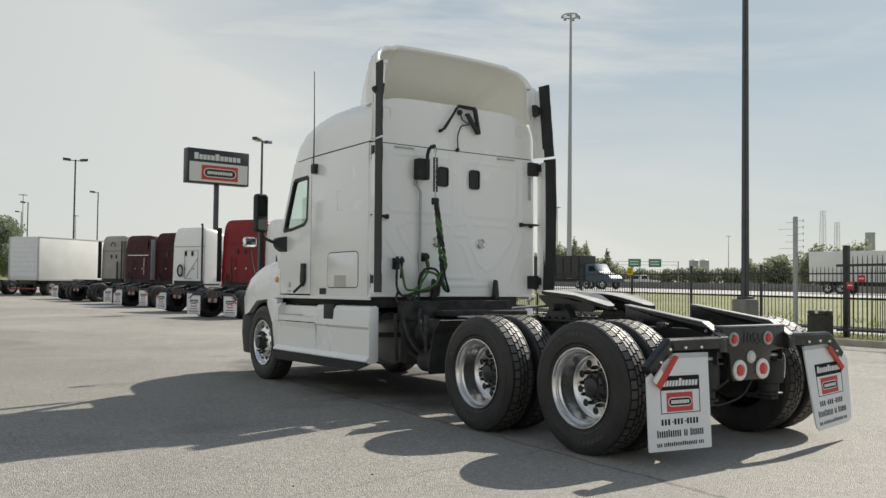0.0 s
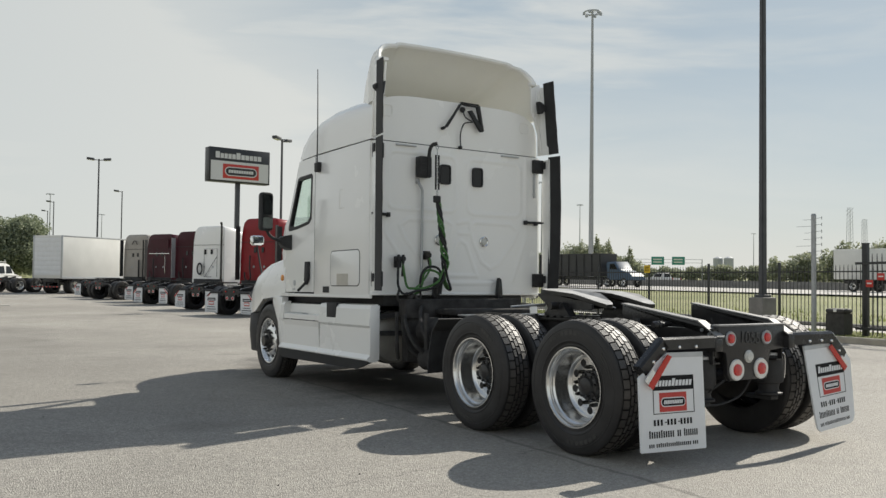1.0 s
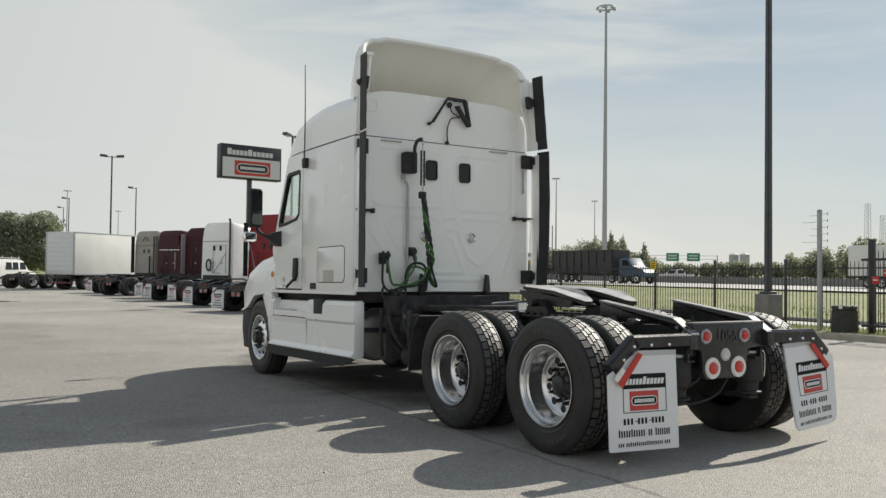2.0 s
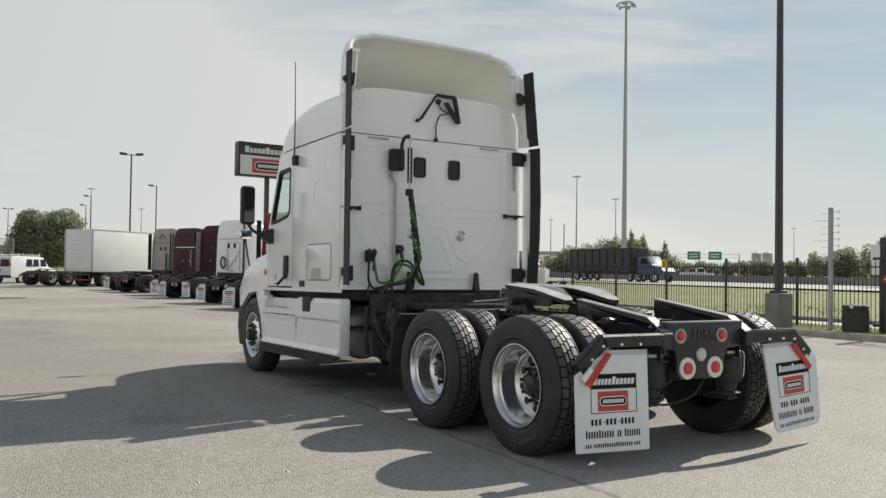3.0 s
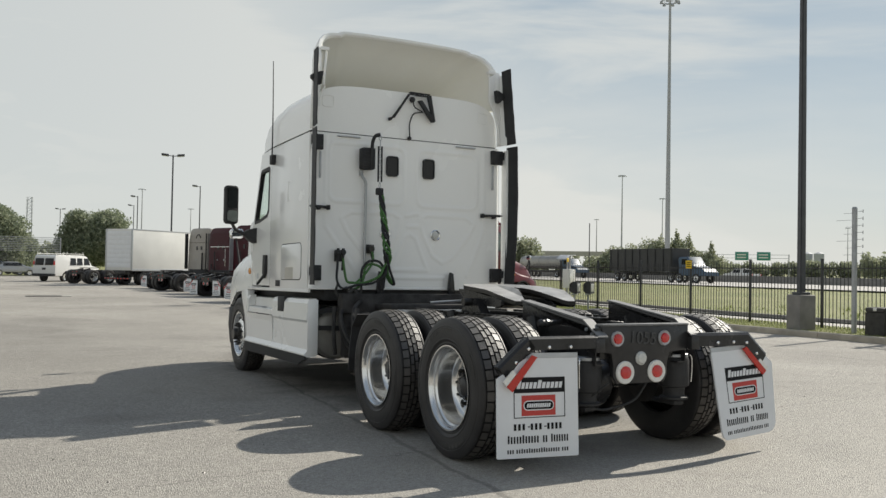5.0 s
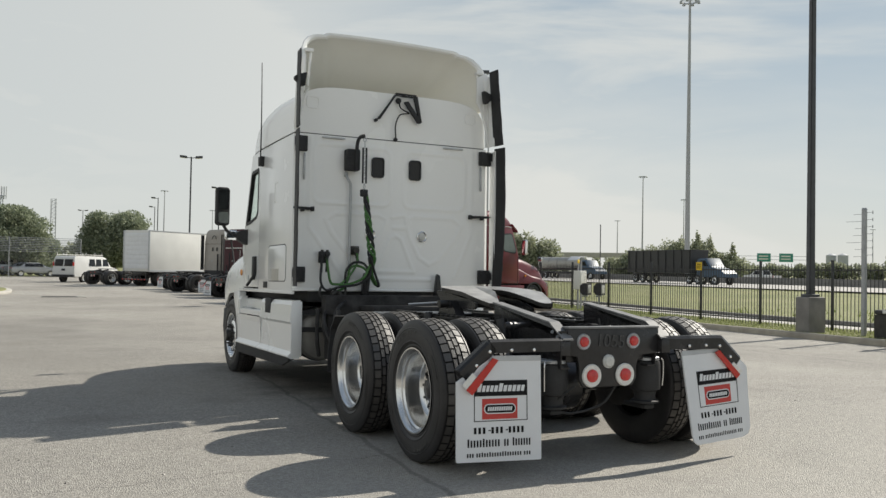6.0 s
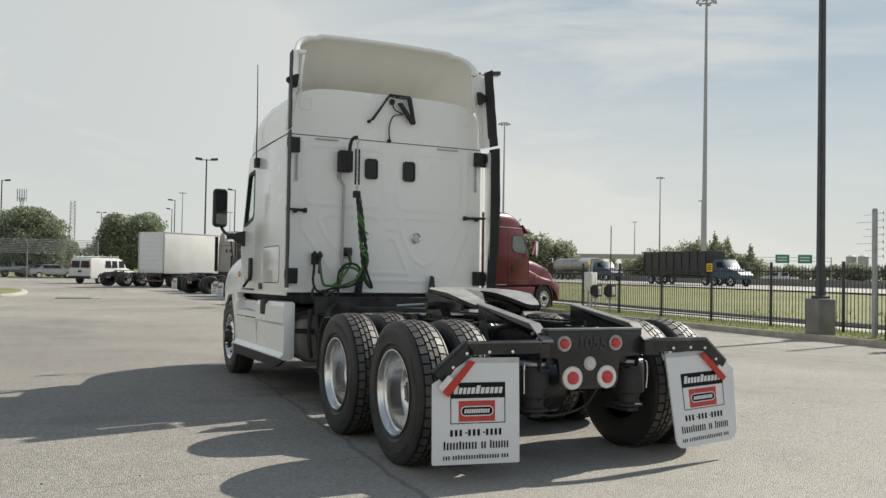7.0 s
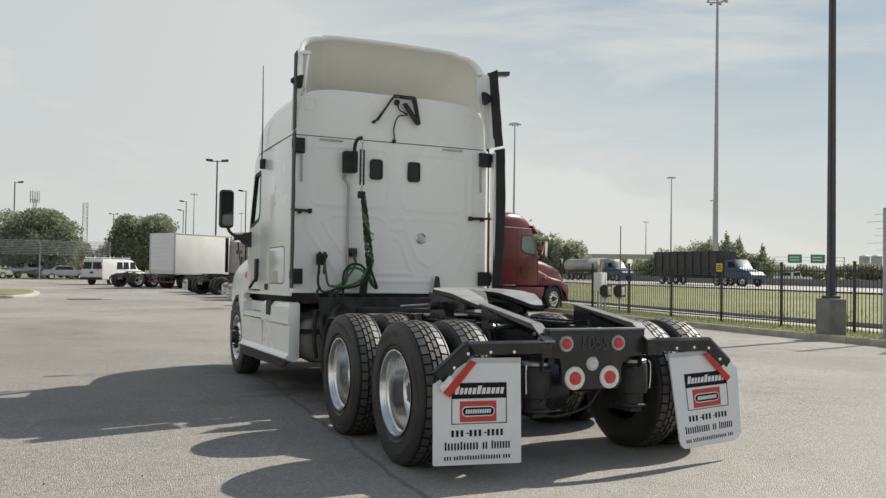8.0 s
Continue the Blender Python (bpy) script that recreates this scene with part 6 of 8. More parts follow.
# inner brackets of the fairing
for s in (-1, 1):
    bm = B()
    rod(bm, (s * 1.09, 3.99, 3.45), (s * 1.05, 4.02, 3.86), 0.014, seg=8)
    box(bm, (s * 1.03, 3.98, 3.84), (s * 1.13, 4.04, 3.88), 0.008)
    part("fairing_stay", bm, M_WHITE, truck)
    bm = B()
    pane_with_hole(bm, rrect(s * 1.0, 3.30, 0.15, 0.14, 0.04), rrect(s * 1.0, 3.30, 0.125, 0.115, 0.03), "y", 4.062, 4.07)
    part("lift_pad", bm, M_WHITE, truck)
    bm = B()
    ci = 1.04 if s > 0 else 1.115
    prism(bm, [(s * 1.19, 2.965), (s * 1.238, 2.965), (s * 1.205, 3.84), (s * 1.165, 3.875), (s * ci, 3.80), (s * ci, 3.50), (s * (ci + 0.06 if s > 0 else 1.13), 3.40), (s * 1.16, 3.22)][::s], "y", 3.985, 4.012, bev=0.004)
    part("corner_panel", bm, M_WHITE, truck, "white corner panel beside the fairing")
    bm = B()
    tube(bm, [(s * 1.08, 3.975, 3.43), (s * 1.115, 3.97, 3.36), (s * 1.155, 3.965, 3.2), (s * 1.185, 3.965, 2.98)], 0.010)
    part("drain_tube", bm, M_WHITE, truck)

# windscreen, cab front and a dim interior behind the door glass
bm = B()
loft(bm, [[(x, y, z) for x, y, z in ((-w, y, z), (-w * 0.5, y + 0.12, z), (0, y + 0.16, z), (w * 0.5, y + 0.12, z), (w, y, z))] for y, z, w in ((6.18, 2.95, 1.03), (6.50, 2.4, 1.07), (6.74, 1.82, 1.09))], closed=False, caps=False)
ws = part("windscreen", bm, M_GLASS, truck)
ws.visible_shadow = False
bm = B()
rings = []
for y, w, z0, z1 in ((6.66, 1.05, 1.2, 1.84), (7.2, 1.0, 1.2, 1.74), (7.8, 0.9, 1.0, 1.58), (8.3, 0.72, 0.85, 1.36), (8.5, 0.6, 0.7, 1.1)):
    rings.append([(-w, y, z0), (-w, y, z1 - 0.2), (-w * 0.8, y, z1 - 0.05), (-w * 0.4, y, z1), (w * 0.4, y, z1), (w * 0.8, y, z1 - 0.05), (w, y, z1 - 0.2), (w, y, z0)])
loft(bm, rings)
part("hood", bm, M_WHITE, truck, "white sloping hood", 50)
bm = B()
box(bm, (-1.1, 6.4, 1.3), (1.1, 6.66, 1.9), 0.06)
box(bm, (-1.12, 5.4, 1.22), (1.12, 6.6, 1.28))
part("dashboard", bm, M_SEAT, truck)
for s in (-1, 1):
    bm = B()
    box(bm, (s * 0.35, 5.55, 1.35), (s * 0.85, 6.05, 1.55), 0.06)
    box(bm, (s * 0.37, 5.5, 1.5), (s * 0.83, 5.64, 2.02), 0.06)
    part("cab_seat", bm, M_SEAT, truck, "dark grey cab seat")
bm = B()
box(bm, (-1.15, 4.9, 1.25), (1.15, 4.95, 2.9), 0.01)
part("sleeper_bulkhead", bm, M_SEAT, truck)

# whip antenna
bm = B()
tube(bm, [(-1.235, 5.43, 2.84), (-1.237, 5.42, 3.4), (-1.245, 5.42, 4.02)], (0.009, 0.005), seg=6)
an = part("antenna", bm, M_BLACKM, truck, "thin black whip antenna")
bm = B()
prism(bm, [(5.38, 2.72), (5.47, 2.72), (5.48, 2.84), (5.37, 2.84)], "x", -1.255, -1.195, bev=0.008)
part("antenna_mount", bm, M_BLACKM, an)

# things fixed to the rear wall
bm = B()
box(bm, (-0.63, 3.93, 2.55), (-0.475, 4.05, 2.79), 0.012)
for k in range(5):
    box(bm, (-0.615, 3.922, 2.58 + k * 0.04), (-0.51, 3.932, 2.595 + k * 0.04))
part("vent_box", bm, M_BLACKM, truck, "black box on the rear wall")
bm = B()
tube(bm, [(-0.525, 3.93, 2.54), (-0.525, 3.92, 2.75), (-0.52, 3.91, 2.86), (-0.50, 3.88, 2.92), (-0.455, 3.85, 2.935)], 0.021)
part("hose_arm", bm, M_BLACKM, truck, "black hose support arm", 50)
bm = B()
tube(bm, [(-0.455, 3.85, 2.92), (-0.438, 3.85, 2.90), (-0.455, 3.85, 2.865), (-0.472, 3.85, 2.89), (-0.455, 3.85, 2.92)], 0.005, seg=6)
for k in range(40):
    a = k * 0.9
    if k:
        z = 2.78 - 0.36 * k / 40
        rod(bm, (-0.455 + 0.017 * math.cos(a - 0.9), 3.85 + 0.017 * math.sin(a - 0.9), z + 0.009), (-0.455 + 0.017 * math.cos(a), 3.85 + 0.017 * math.sin(a), z), 0.004, seg=4)
for dx in (-0.02, 0.02):
    rod(bm, (-0.455 + dx, 3.85, 2.80), (-0.455 + dx, 3.85, 2.40), 0.011, seg=8, mi=1)
rod(bm, (-0.455, 3.85, 2.86), (-0.455, 3.85, 2.79), 0.005, seg=6)
tube(bm, [(-0.455, 3.85, 2.40), (-0.445, 3.85, 2.36), (-0.455, 3.85, 2.33), (-0.465, 3.85, 2.36), (-0.455, 3.85, 2.40)], 0.004, seg=6)
part("hose_spring", bm, [M_STEEL, M_BLACKM], truck, "steel spring that carries the hoses")
bm = B()
box(bm, (-0.50, 3.825, 2.25), (-0.415, 3.875, 2.33), 0.012)
part("hose_clamp", bm, M_BLACKM, truck)


def hanging(k, n=4, z0=2.28, z1=1.55, r=0.026):
    """One strand of the twisted bundle below the clamp."""
    out = []
    for i in range(19):
        t = i / 18
        a = t * 13.5 + k * math.tau / n
        w = r * (0.75 + 0.7 * t)
        out.append((-0.432 + 0.075 * t + w * math.cos(a), 3.865 - 0.045 * t + 0.75 * w * math.sin(a), z0 + (z1 - z0) * t))
    return out


ends = (
    ([(-0.40, 3.840, 1.43), (-0.46, 3.830, 1.335), (-0.60, 3.89, 1.268), (-0.74, 3.90, 1.265), (-0.80, 3.93, 1.285), (-0.825, 3.95, 1.42), (-0.838, 3.97, 1.57)], M_GREEN, "green"),
    ([(-0.36, 3.850, 1.43), (-0.40, 3.820, 1.34), (-0.52, 3.87, 1.262), (-0.70, 3.87, 1.24), (-0.86, 3.89, 1.20), (-0.915, 3.93, 1.29), (-0.902, 3.96, 1.45), (-0.895, 3.97, 1.57)], M_RUBBER, "black"),
    ([(-0.315, 3.840, 1.40), (-0.262, 3.850, 1.275), (-0.255, 3.870, 1.25), (-0.285, 3.880, 1.27), (-0.36, 3.870, 1.40), (-0.45, 3.840, 1.50), (-0.54, 3.90, 1.51), (-0.62, 3.90, 1.44), (-0.638, 3.91, 1.34), (-0.63, 3.92, 1.20)], M_RUBBER, "black"),
    ([(-0.34, 3.860, 1.40), (-0.29, 3.870, 1.29), (-0.275, 3.880, 1.262), (-0.30, 3.890, 1.28), (-0.36, 3.880, 1.37), (-0.44, 3.860, 1.45), (-0.53, 3.92, 1.475), (-0.59, 3.92, 1.42), (-0.60, 3.93, 1.32), (-0.66, 3.92, 1.22), (-0.80, 3.92, 1.17)], M_GREEN, "green"),
)
for k, (tail_pts, m_, word) in enumerate(ends):
    bm = B()
    tube(bm, hanging(k) + tail_pts, 0.014, seg=8, n=4)
    part("air_hose", bm, m_, truck, word + " coiled air hose", 70)
bm = B()
tube(bm, hanging(0.5, 4, 2.26, 1.62, 0.018) + [(-0.33, 3.840, 1.44), (-0.27, 3.850, 1.29), (-0.262, 3.855, 1.265)], 0.013, seg=8, n=4)
part("air_hose", bm, M_RUBBER, truck, "looped air hose", 70)
bm = B()
tube(bm, [(-0.495, 3.97, 1.63), (-0.485, 3.94, 1.58), (-0.50, 3.92, 1.50), (-0.54, 3.91, 1.43), (-0.62, 3.91, 1.33), (-0.70, 3.92, 1.26)], 0.0125, seg=8)
part("power_cable", bm, M_GREEN, truck, "green power cable", 50)
bm = B()
for pts in ([(-0.90, 3.93, 1.26), (-0.93, 3.92, 1.16), (-0.86, 3.91, 1.09), (-0.78, 3.91, 1.14)], [(-0.82, 3.91, 1.22), (-0.76, 3.90, 1.11), (-0.66, 3.90, 1.12), (-0.63, 3.91, 1.20)]):
    tube(bm, pts, 0.014, seg=8)
rod(bm, (-0.79, 3.90, 1.15), (-0.74, 3.90, 1.20), 0.03, 0.022, seg=10)
rod(bm, (-0.68, 3.90, 1.13), (-0.72, 3.90, 1.19), 0.028, 0.02, seg=10)
part("spare_coupling", bm, M_DUSTRUB, truck, "dusty loose hose couplings", 50)
bm = B()
box(bm, (-0.91, 4.02, 1.50), (-0.82, 4.055, 1.63), 0.01)
for x in (-0.895, -0.835):
    lathe(bm, [(3.94, 0.0), (3.94, 0.022), (3.955, 0.034), (3.975, 0.034), (4.0, 0.022)], 14, axis="y", centre=(x, 0, 1.60))
    rod(bm, (x, 3.96, 1.645), (x, 3.96, 1.55), 0.016, seg=10)
    rod(bm, (x, 3.96, 1.58), (x, 3.98, 1.40), 0.014, seg=8)
part("air_coupling", bm, M_BLACKM, truck, "pair of black air couplings on a plate")
bm = B()
box(bm, (-0.55, 4.01, 1.60), (-0.44, 4.055, 1.70), 0.01)
lathe(bm, [(3.95, 0.0), (3.95, 0.034), (3.97, 0.042), (4.02, 0.042)], 16, axis="y", centre=(-0.495, 0, 1.65))
rod(bm, (-0.49, 3.98, 1.62), (-0.47, 3.97, 1.52), 0.018, seg=10)
part("power_socket", bm, M_GREASE, truck, "worn metal trailer power socket")
bm = B()
tube(bm, [(-0.605, 4.03, 2.51), (-0.60, 4.0, 2.46), (-0.565, 4.0, 2.40), (-0.56, 4.005, 2.28), (-0.56, 4.01, 1.8), (-0.56, 4.01, 1.36), (-0.585, 4.0, 1.32)], 0.016, n=8)
box(bm, (-0.625, 4.02, 2.48), (-0.585, 4.055, 2.54), 0.006)
part("grab_pipe", bm, M_SILVER, truck, "grey vertical pipe", 50)
bm = B()
rod(bm, (-0.37, 3.88, 1.45), (-0.38, 3.90, 1.20), 0.03, 0.022, seg=12)
part("cab_damper", bm, M_RUBBER, truck)
# roof lamp bracket with its loose cable
bm = B()
for pts in ([(-0.262, 3.16), (-0.250, 3.156), (-0.108, 3.352), (-0.118, 3.358)], [(-0.228, 3.178), (-0.216, 3.174), (-0.022, 3.468), (-0.034, 3.474)], [(-0.118, 3.358), (-0.108, 3.352), (-0.026, 3.458), (-0.04, 3.476)],
            [(0.262, 3.17), (0.300, 3.17), (0.300, 3.20), (0.135, 3.415), (0.085, 3.405)], [(0.282, 3.18), (0.312, 3.18), (0.252, 3.485), (0.205, 3.475)],
            [(-0.04, 3.470), (0.075, 3.466), (0.078, 3.474), (-0.03, 3.479)], [(-0.034, 3.487), (0.236, 3.484), (0.238, 3.498), (-0.022, 3.501)], [(0.06, 3.462), (0.236, 3.462), (0.238, 3.474), (0.06, 3.476)], [(0.06, 3.464), (0.085, 3.464), (0.085, 3.494), (0.06, 3.494)]):
    prism(bm, pts, "y", 3.99, 4.03, bev=0.003)
tube(bm, [(-0.255, 4.06, 3.165), (-0.255, 4.02, 3.165)], 0.02)
part("lamp_bracket", bm, M_BLACKM, truck, "black bent bracket on the upper rear wall")
bm = B()
tube(bm, [(0.03, 4.03, 3.41), (0.05, 4.02, 3.33), (0.15, 4.01, 3.28), (0.10, 4.02, 3.27), (0.03, 4.02, 3.24), (-0.01, 4.03, 3.12), (0.0, 4.04, 2.97)], 0.008, seg=6)
lathe(bm, [(4.055, 0.035), (4.03, 0.03), (4.02, 0.0)], 14, axis="y", centre=(0.03, 0, 3.42))
lathe(bm, [(4.055, 0.025), (4.03, 0.02), (4.02, 0.0)], 10, axis="y", centre=(0.0, 0, 2.96))
part("loose_cable", bm, M_RUBBER, truck, "loose black cable")


# ---- the row of parked tractors ----
M_CABGLASS = mat("greenish_cab_glass", (0.10, 0.13, 0.12), 0.08, var=0.3, scale=2, coat=0.6)


def tractor(x, y, heading, paint, label, cab_y=3.75, high=3.75, flaps=True, strip=True, front=6.6, extra=0, bright=False, edging=None):
    """A plainer parked tractor; the paint and the cab's make-up vary."""
    t = thing("semi_truck", pose(x, y, gz(x, y), 0, 0, -heading), label, "truck", "parked tractors")
    all_wheels(t, True, front=front, dull=not bright)
    for s in (-1, 1):
        bm = B()
        prism(bm, [(0.0, 0.72), (0.0, 0.93), (0.15, 1.0), (0.95, 1.12), (1.0, 0.98), (front + 0.8, 0.98), (front + 0.8, 0.72)], "x", s * 0.37, s * 0.45)
        part("frame_rail", bm, M_BLACK, t)
        bm = B()
        rod(bm, (s * 0.45, -0.02, 0.86), (s * 1.0, -0.02, 0.86), 0.045, seg=8)
        rod(bm, (s * 0.98, -0.02, 0.865), (s * 1.23, -0.02, 0.67), 0.045, seg=8)
        hg = part("flap_hanger", bm, M_BLACKM, t)
        if flaps:
            bm = B()
            prism(bm, [(s * 0.98, 0.81), (s * 1.03, 0.79), (s * 1.29, 0.58), (s * 1.26, 0.53)][::s], "y", -0.08, -0.07)
            part("reflective_strip", bm, M_TAPE, hg)
            mudflap(t, s * 0.94, -0.06, 0.815, s, 0, random.uniform(-6, 6), low=True)
        for zz, rr, xx in ((0.89, 0.03, 0.22), (0.65, 0.05, 0.15)):
            bm = B()
            lathe(bm, [(-0.02, rr * 1.3), (-0.035, rr * 1.2), (-0.03, rr * 0.95)], 14, axis="y", centre=(s * xx, 0, zz))
            tl = part("tail_lamp", bm, M_TAPEW if zz < 0.7 else M_BLACKM, t)
            bm = B()
            lathe(bm, [(-0.03, rr), (-0.048, rr * 0.6), (-0.05, 0.0)], 12, axis="y", centre=(s * xx, 0, zz))
            part("red_lens", bm, M_LENSR, tl)
        bm = B()
        prism(bm, [(s * 0.06, 1.3), (s * 0.32, 0.72), (s * 0.46, 0.74), (s * 0.46, 1.8), (0.0, 1.92), (0.0, 1.45)][::s], "z", 1.12, 1.17)
        part("fifth_wheel", bm, M_GREASE, t)
        # skirts, tank, fender
        bm = B()
        prism(bm, [(s * 1.18, 0.4), (s * 1.2, 0.5), (s * 1.2, 1.0), (s * 1.1, 1.06), (s * 1.1, 0.4)][::s], "y", cab_y + 0.05, front - 0.6)
        part("side_skirt", bm, paint, t)
        bm = B()
        loft(bm, [[(s * 0.5, yy, zb), (s * w, yy, zb), (s * w, yy, zt - 0.15), (s * (w - 0.15), yy, zt), (s * 0.5, yy, zt + 0.1)] for yy, w, zb, zt in
                  ((front - 0.5, 1.15, 1.05, 1.74), (front, 1.16, 1.07, 1.68), (front + 0.45, 1.15, 1.03, 1.56), (front + 0.8, 1.08, 0.75, 1.36), (front + 1.1, 0.95, 0.45, 1.12), (front + 1.3, 0.7, 0.4, 0.92))])
        part("fender", bm, paint, t, sharp=50)
        bm = B()
        my = front - 0.6 + 0.05
        prism(bm, rrect(s * 1.42, 2.25, 0.2, 0.6, 0.05), "y", my - 0.07, my + 0.07)
        mi_ = part("door_mirror", bm, M_BLACKM, t)
        bm = B()
        tube(bm, [(s * 1.4, my, 1.98), (s * 1.1, my - 0.05, 1.85)], 0.022, seg=6, n=2)
        part("mirror_arm", bm, M_BLACKM, mi_)
        if strip:
            bm = B()
            loft(bm, [[(s * 1.21, cab_y, z), (s * 1.23, cab_y, z), (s * 1.27, cab_y - 0.22, z), (s * 1.25, cab_y - 0.22, z)] for z in (1.25, 2.0, 2.9, high - 0.35)])
            part("side_extender", bm, edging or M_RUBBER, t)
        bm = B()
        prism(bm, rrect(0.02 + s * 0.24, 2.6, 0.16, 0.24, 0.03), "y", cab_y - 0.012, cab_y - 0.002)
        part("rear_window", bm, M_DARKGLASS, t)
        bm = B()
        lathe(bm, [(cab_y - 0.002, 0.06), (cab_y - 0.015, 0.05), (cab_y - 0.008, 0.045), (cab_y - 0.008, 0.0)], 14, axis="y", centre=(0.03 + s * 0.33, 0, 1.85))
        part("work_lamp", bm, M_STEEL, t)
        bm = B()
        d0 = front - 0.6 - 1.0
        win = [(d0, 2.1), (d0, 2.68), (d0 + 0.5, 2.68), (d0 + 0.8, 2.06)]
        vs = prism(bm, win, "x", s * 1.185, s * 1.212)
        for v in vs:
            v.co.x -= s * 0.06 * max(0, v.co.y - d0)
        dw = part("door_window", bm, M_RUBBER, t)
        bm = B()
        vs = prism(bm, [(d0 + 0.32 + (a - d0 - 0.32) * 0.86, 2.38 + (b - 2.38) * 0.86) for a, b in win], "x", s * 1.19, s * 1.216)
        for v in vs:
            v.co.x -= s * 0.06 * max(0, v.co.y - d0)
        part("pane", bm, M_CABGLASS, dw)
        bm = B()
        for a, b in ((d0 - 0.12, d0 - 0.105), (d0 + 0.86, d0 + 0.875)):
            vs = box(bm, (s * 1.19, a, 1.25), (s * 1.206, b, 2.75))
        part("door_seam", bm, M_BLACKM, t)
        bm = B()
        box(bm, (s * 1.19, d0 + 0.02, 1.45), (s * 1.225, d0 + 0.08, 1.72), 0.01)
        part("door_handle", bm, M_BLACKM, t)
    bm = B()
    prism(bm, plate, "y", -0.01, 0.04)
    part("tail_plate", bm, M_BLACK, t)
    if extra in (0, 1):
        bm = B()
        tube(bm, [(-0.45, cab_y - 0.10, 2.35), (-0.43, cab_y - 0.12, 1.8), (-0.36, cab_y - 0.14, 1.35), (-0.5, cab_y - 0.14, 1.22), (-0.75, cab_y - 0.1, 1.3), (-0.85, cab_y - 0.05, 1.6)], 0.03, seg=6, n=3)
        part("hose_bundle", bm, M_RUBBER, t)
    for s in (-1, 1):
        bm = B()
        pr = [(2.66, 1.0), (2.80, 0.88), (2.88, 0.62)]
        loft(bm, [[(s * 0.52, y_, z_), (s * 1.2, y_, z_), (s * 1.2, y_ + 0.015, z_ + 0.01), (s * 0.52, y_ + 0.015, z_ + 0.01)] for y_, z_ in pr])
        part("quarter_fender", bm, M_BLACKM, t)
    # Black boxes added to fill the dark, see-through space under the cab.
    bm = B()
    box(bm, (-0.9, 2.8, 0.5), (0.9, cab_y - 0.05, 1.0), 0.03)
    box(bm, (-1.08, cab_y - 0.02, 0.42), (1.08, cab_y + 0.3, 1.24), 0.02)
    part("under_cab_filler", bm, M_BLACKM, t)
    # cab shell with a raised roof
    bm = B()
    rings = []
    for yy, w, zt in ((cab_y, 1.19, high - 0.06), (cab_y + 0.05, 1.2, high), (cab_y + 0.7, 1.2, high - 0.05), (min(cab_y + 1.3, front - 0.6 - 0.45), 1.18, high - 0.22), (front - 0.6 - 0.25, 1.14, high - 0.62), (front - 0.6, 1.12, 2.8)):
        r = 0.22
        ring = [(-w, yy, 1.05)] + [(qx * (1 - 0.07 * max(0.0, qz - 2.6)), qy + 0.10 * max(0.0, qz - 2.9), qz) for qx, qy, qz in arch_ring(yy, w, zt - 0.75, zt, 20, 0.24, 0.30)] + [(w, yy, 1.05)]
        rings.append(ring)
    loft(bm, rings)
    cab = part("cab", bm, paint, t, sharp=45)
    bm = B()
    loft(bm, [[(-w, yy, 1.2), (-w, yy, zt), (w, yy, zt), (w, yy, 1.2)] for yy, w, zt in ((front - 0.6 + 0.002, 1.08, 2.8), (front - 0.6 + 0.4, 1.05, 2.0), (front - 0.6 + 0.55, 1.03, 1.8))])
    part("windscreen", bm, M_DARKGLASS, t)
    bm = B()
    loft(bm, [[(-w, yy, 0.9), (-w, yy, zt - 0.15), (-w * 0.6, yy, zt), (w * 0.6, yy, zt), (w, yy, zt - 0.15), (w, yy, 0.9)] for yy, w, zt in ((front - 0.6 + 0.5, 0.98, 1.84), (front + 0.5, 0.92, 1.68), (front + 1.0, 0.78, 1.42), (front + 1.3, 0.62, 1.1))])
    part("hood", bm, paint, t)
    bm = B()
    box(bm, (-1.17, cab_y - 0.012, 2.94), (1.17, cab_y - 0.002, 2.958))
    part("seam", bm, M_BLACKM, cab)
    if extra == 1:
        # rear outlines in bright trim
        bm = B()
        box(bm, (-0.95, cab_y - 0.05, 2.62), (0.95, cab_y - 0.01, 2.66), 0.006)
        rod(bm, (0.62, cab_y - 0.08, 1.5), (0.62, cab_y - 0.08, 2.5), 0.02, seg=8)
        part("rear_trim", bm, M_CHROME, t, "bright metal rear trim")
        bm = B()
        prism(bm, rrect(0, 3.2, 1.7, 0.55, 0.12), "y", cab_y - 0.02, cab_y - 0.002)
        part("roof_recess", bm, M_MAROON, t)
    if extra == 2:
        bm = B()
        for k in range(3):
            tube(bm, [(-0.55 + (0.15 + 0.03 * k) * math.cos(a * 0.52), cab_y - 0.08, 1.75 + (0.24 + 0.03 * k) * math.sin(a * 0.52)) for a in range(13)], 0.018, seg=6, n=2)
        part("coiled_hose", bm, M_RUBBER, t, "coiled black air hoses")
        bm = B()
        tube(bm, [(0.3, cab_y - 0.05, 1.35), (-0.25, cab_y - 0.05, 1.35), (-0.25, cab_y - 0.05, 2.75), (0.72, cab_y - 0.05, 2.75), (0.72, cab_y - 0.05, 1.35)], 0.012, seg=6, smooth=False)
        rod(bm, (-0.2, cab_y - 0.05, 1.35), (0.70, cab_y - 0.05, 2.35), 0.012, seg=6)
        part("rear_frame", bm, M_GREASE, t)
        bm = B()
        tube(bm, [(1.08, cab_y - 0.10, 1.0), (1.08, cab_y - 0.10, 2.5), (1.08, cab_y - 0.10, high + 0.02), (1.08, cab_y - 0.16, high + 0.10)], 0.048, seg=10)
        part("exhaust_stack", bm, M_GREASE, t, "dark exhaust stack")
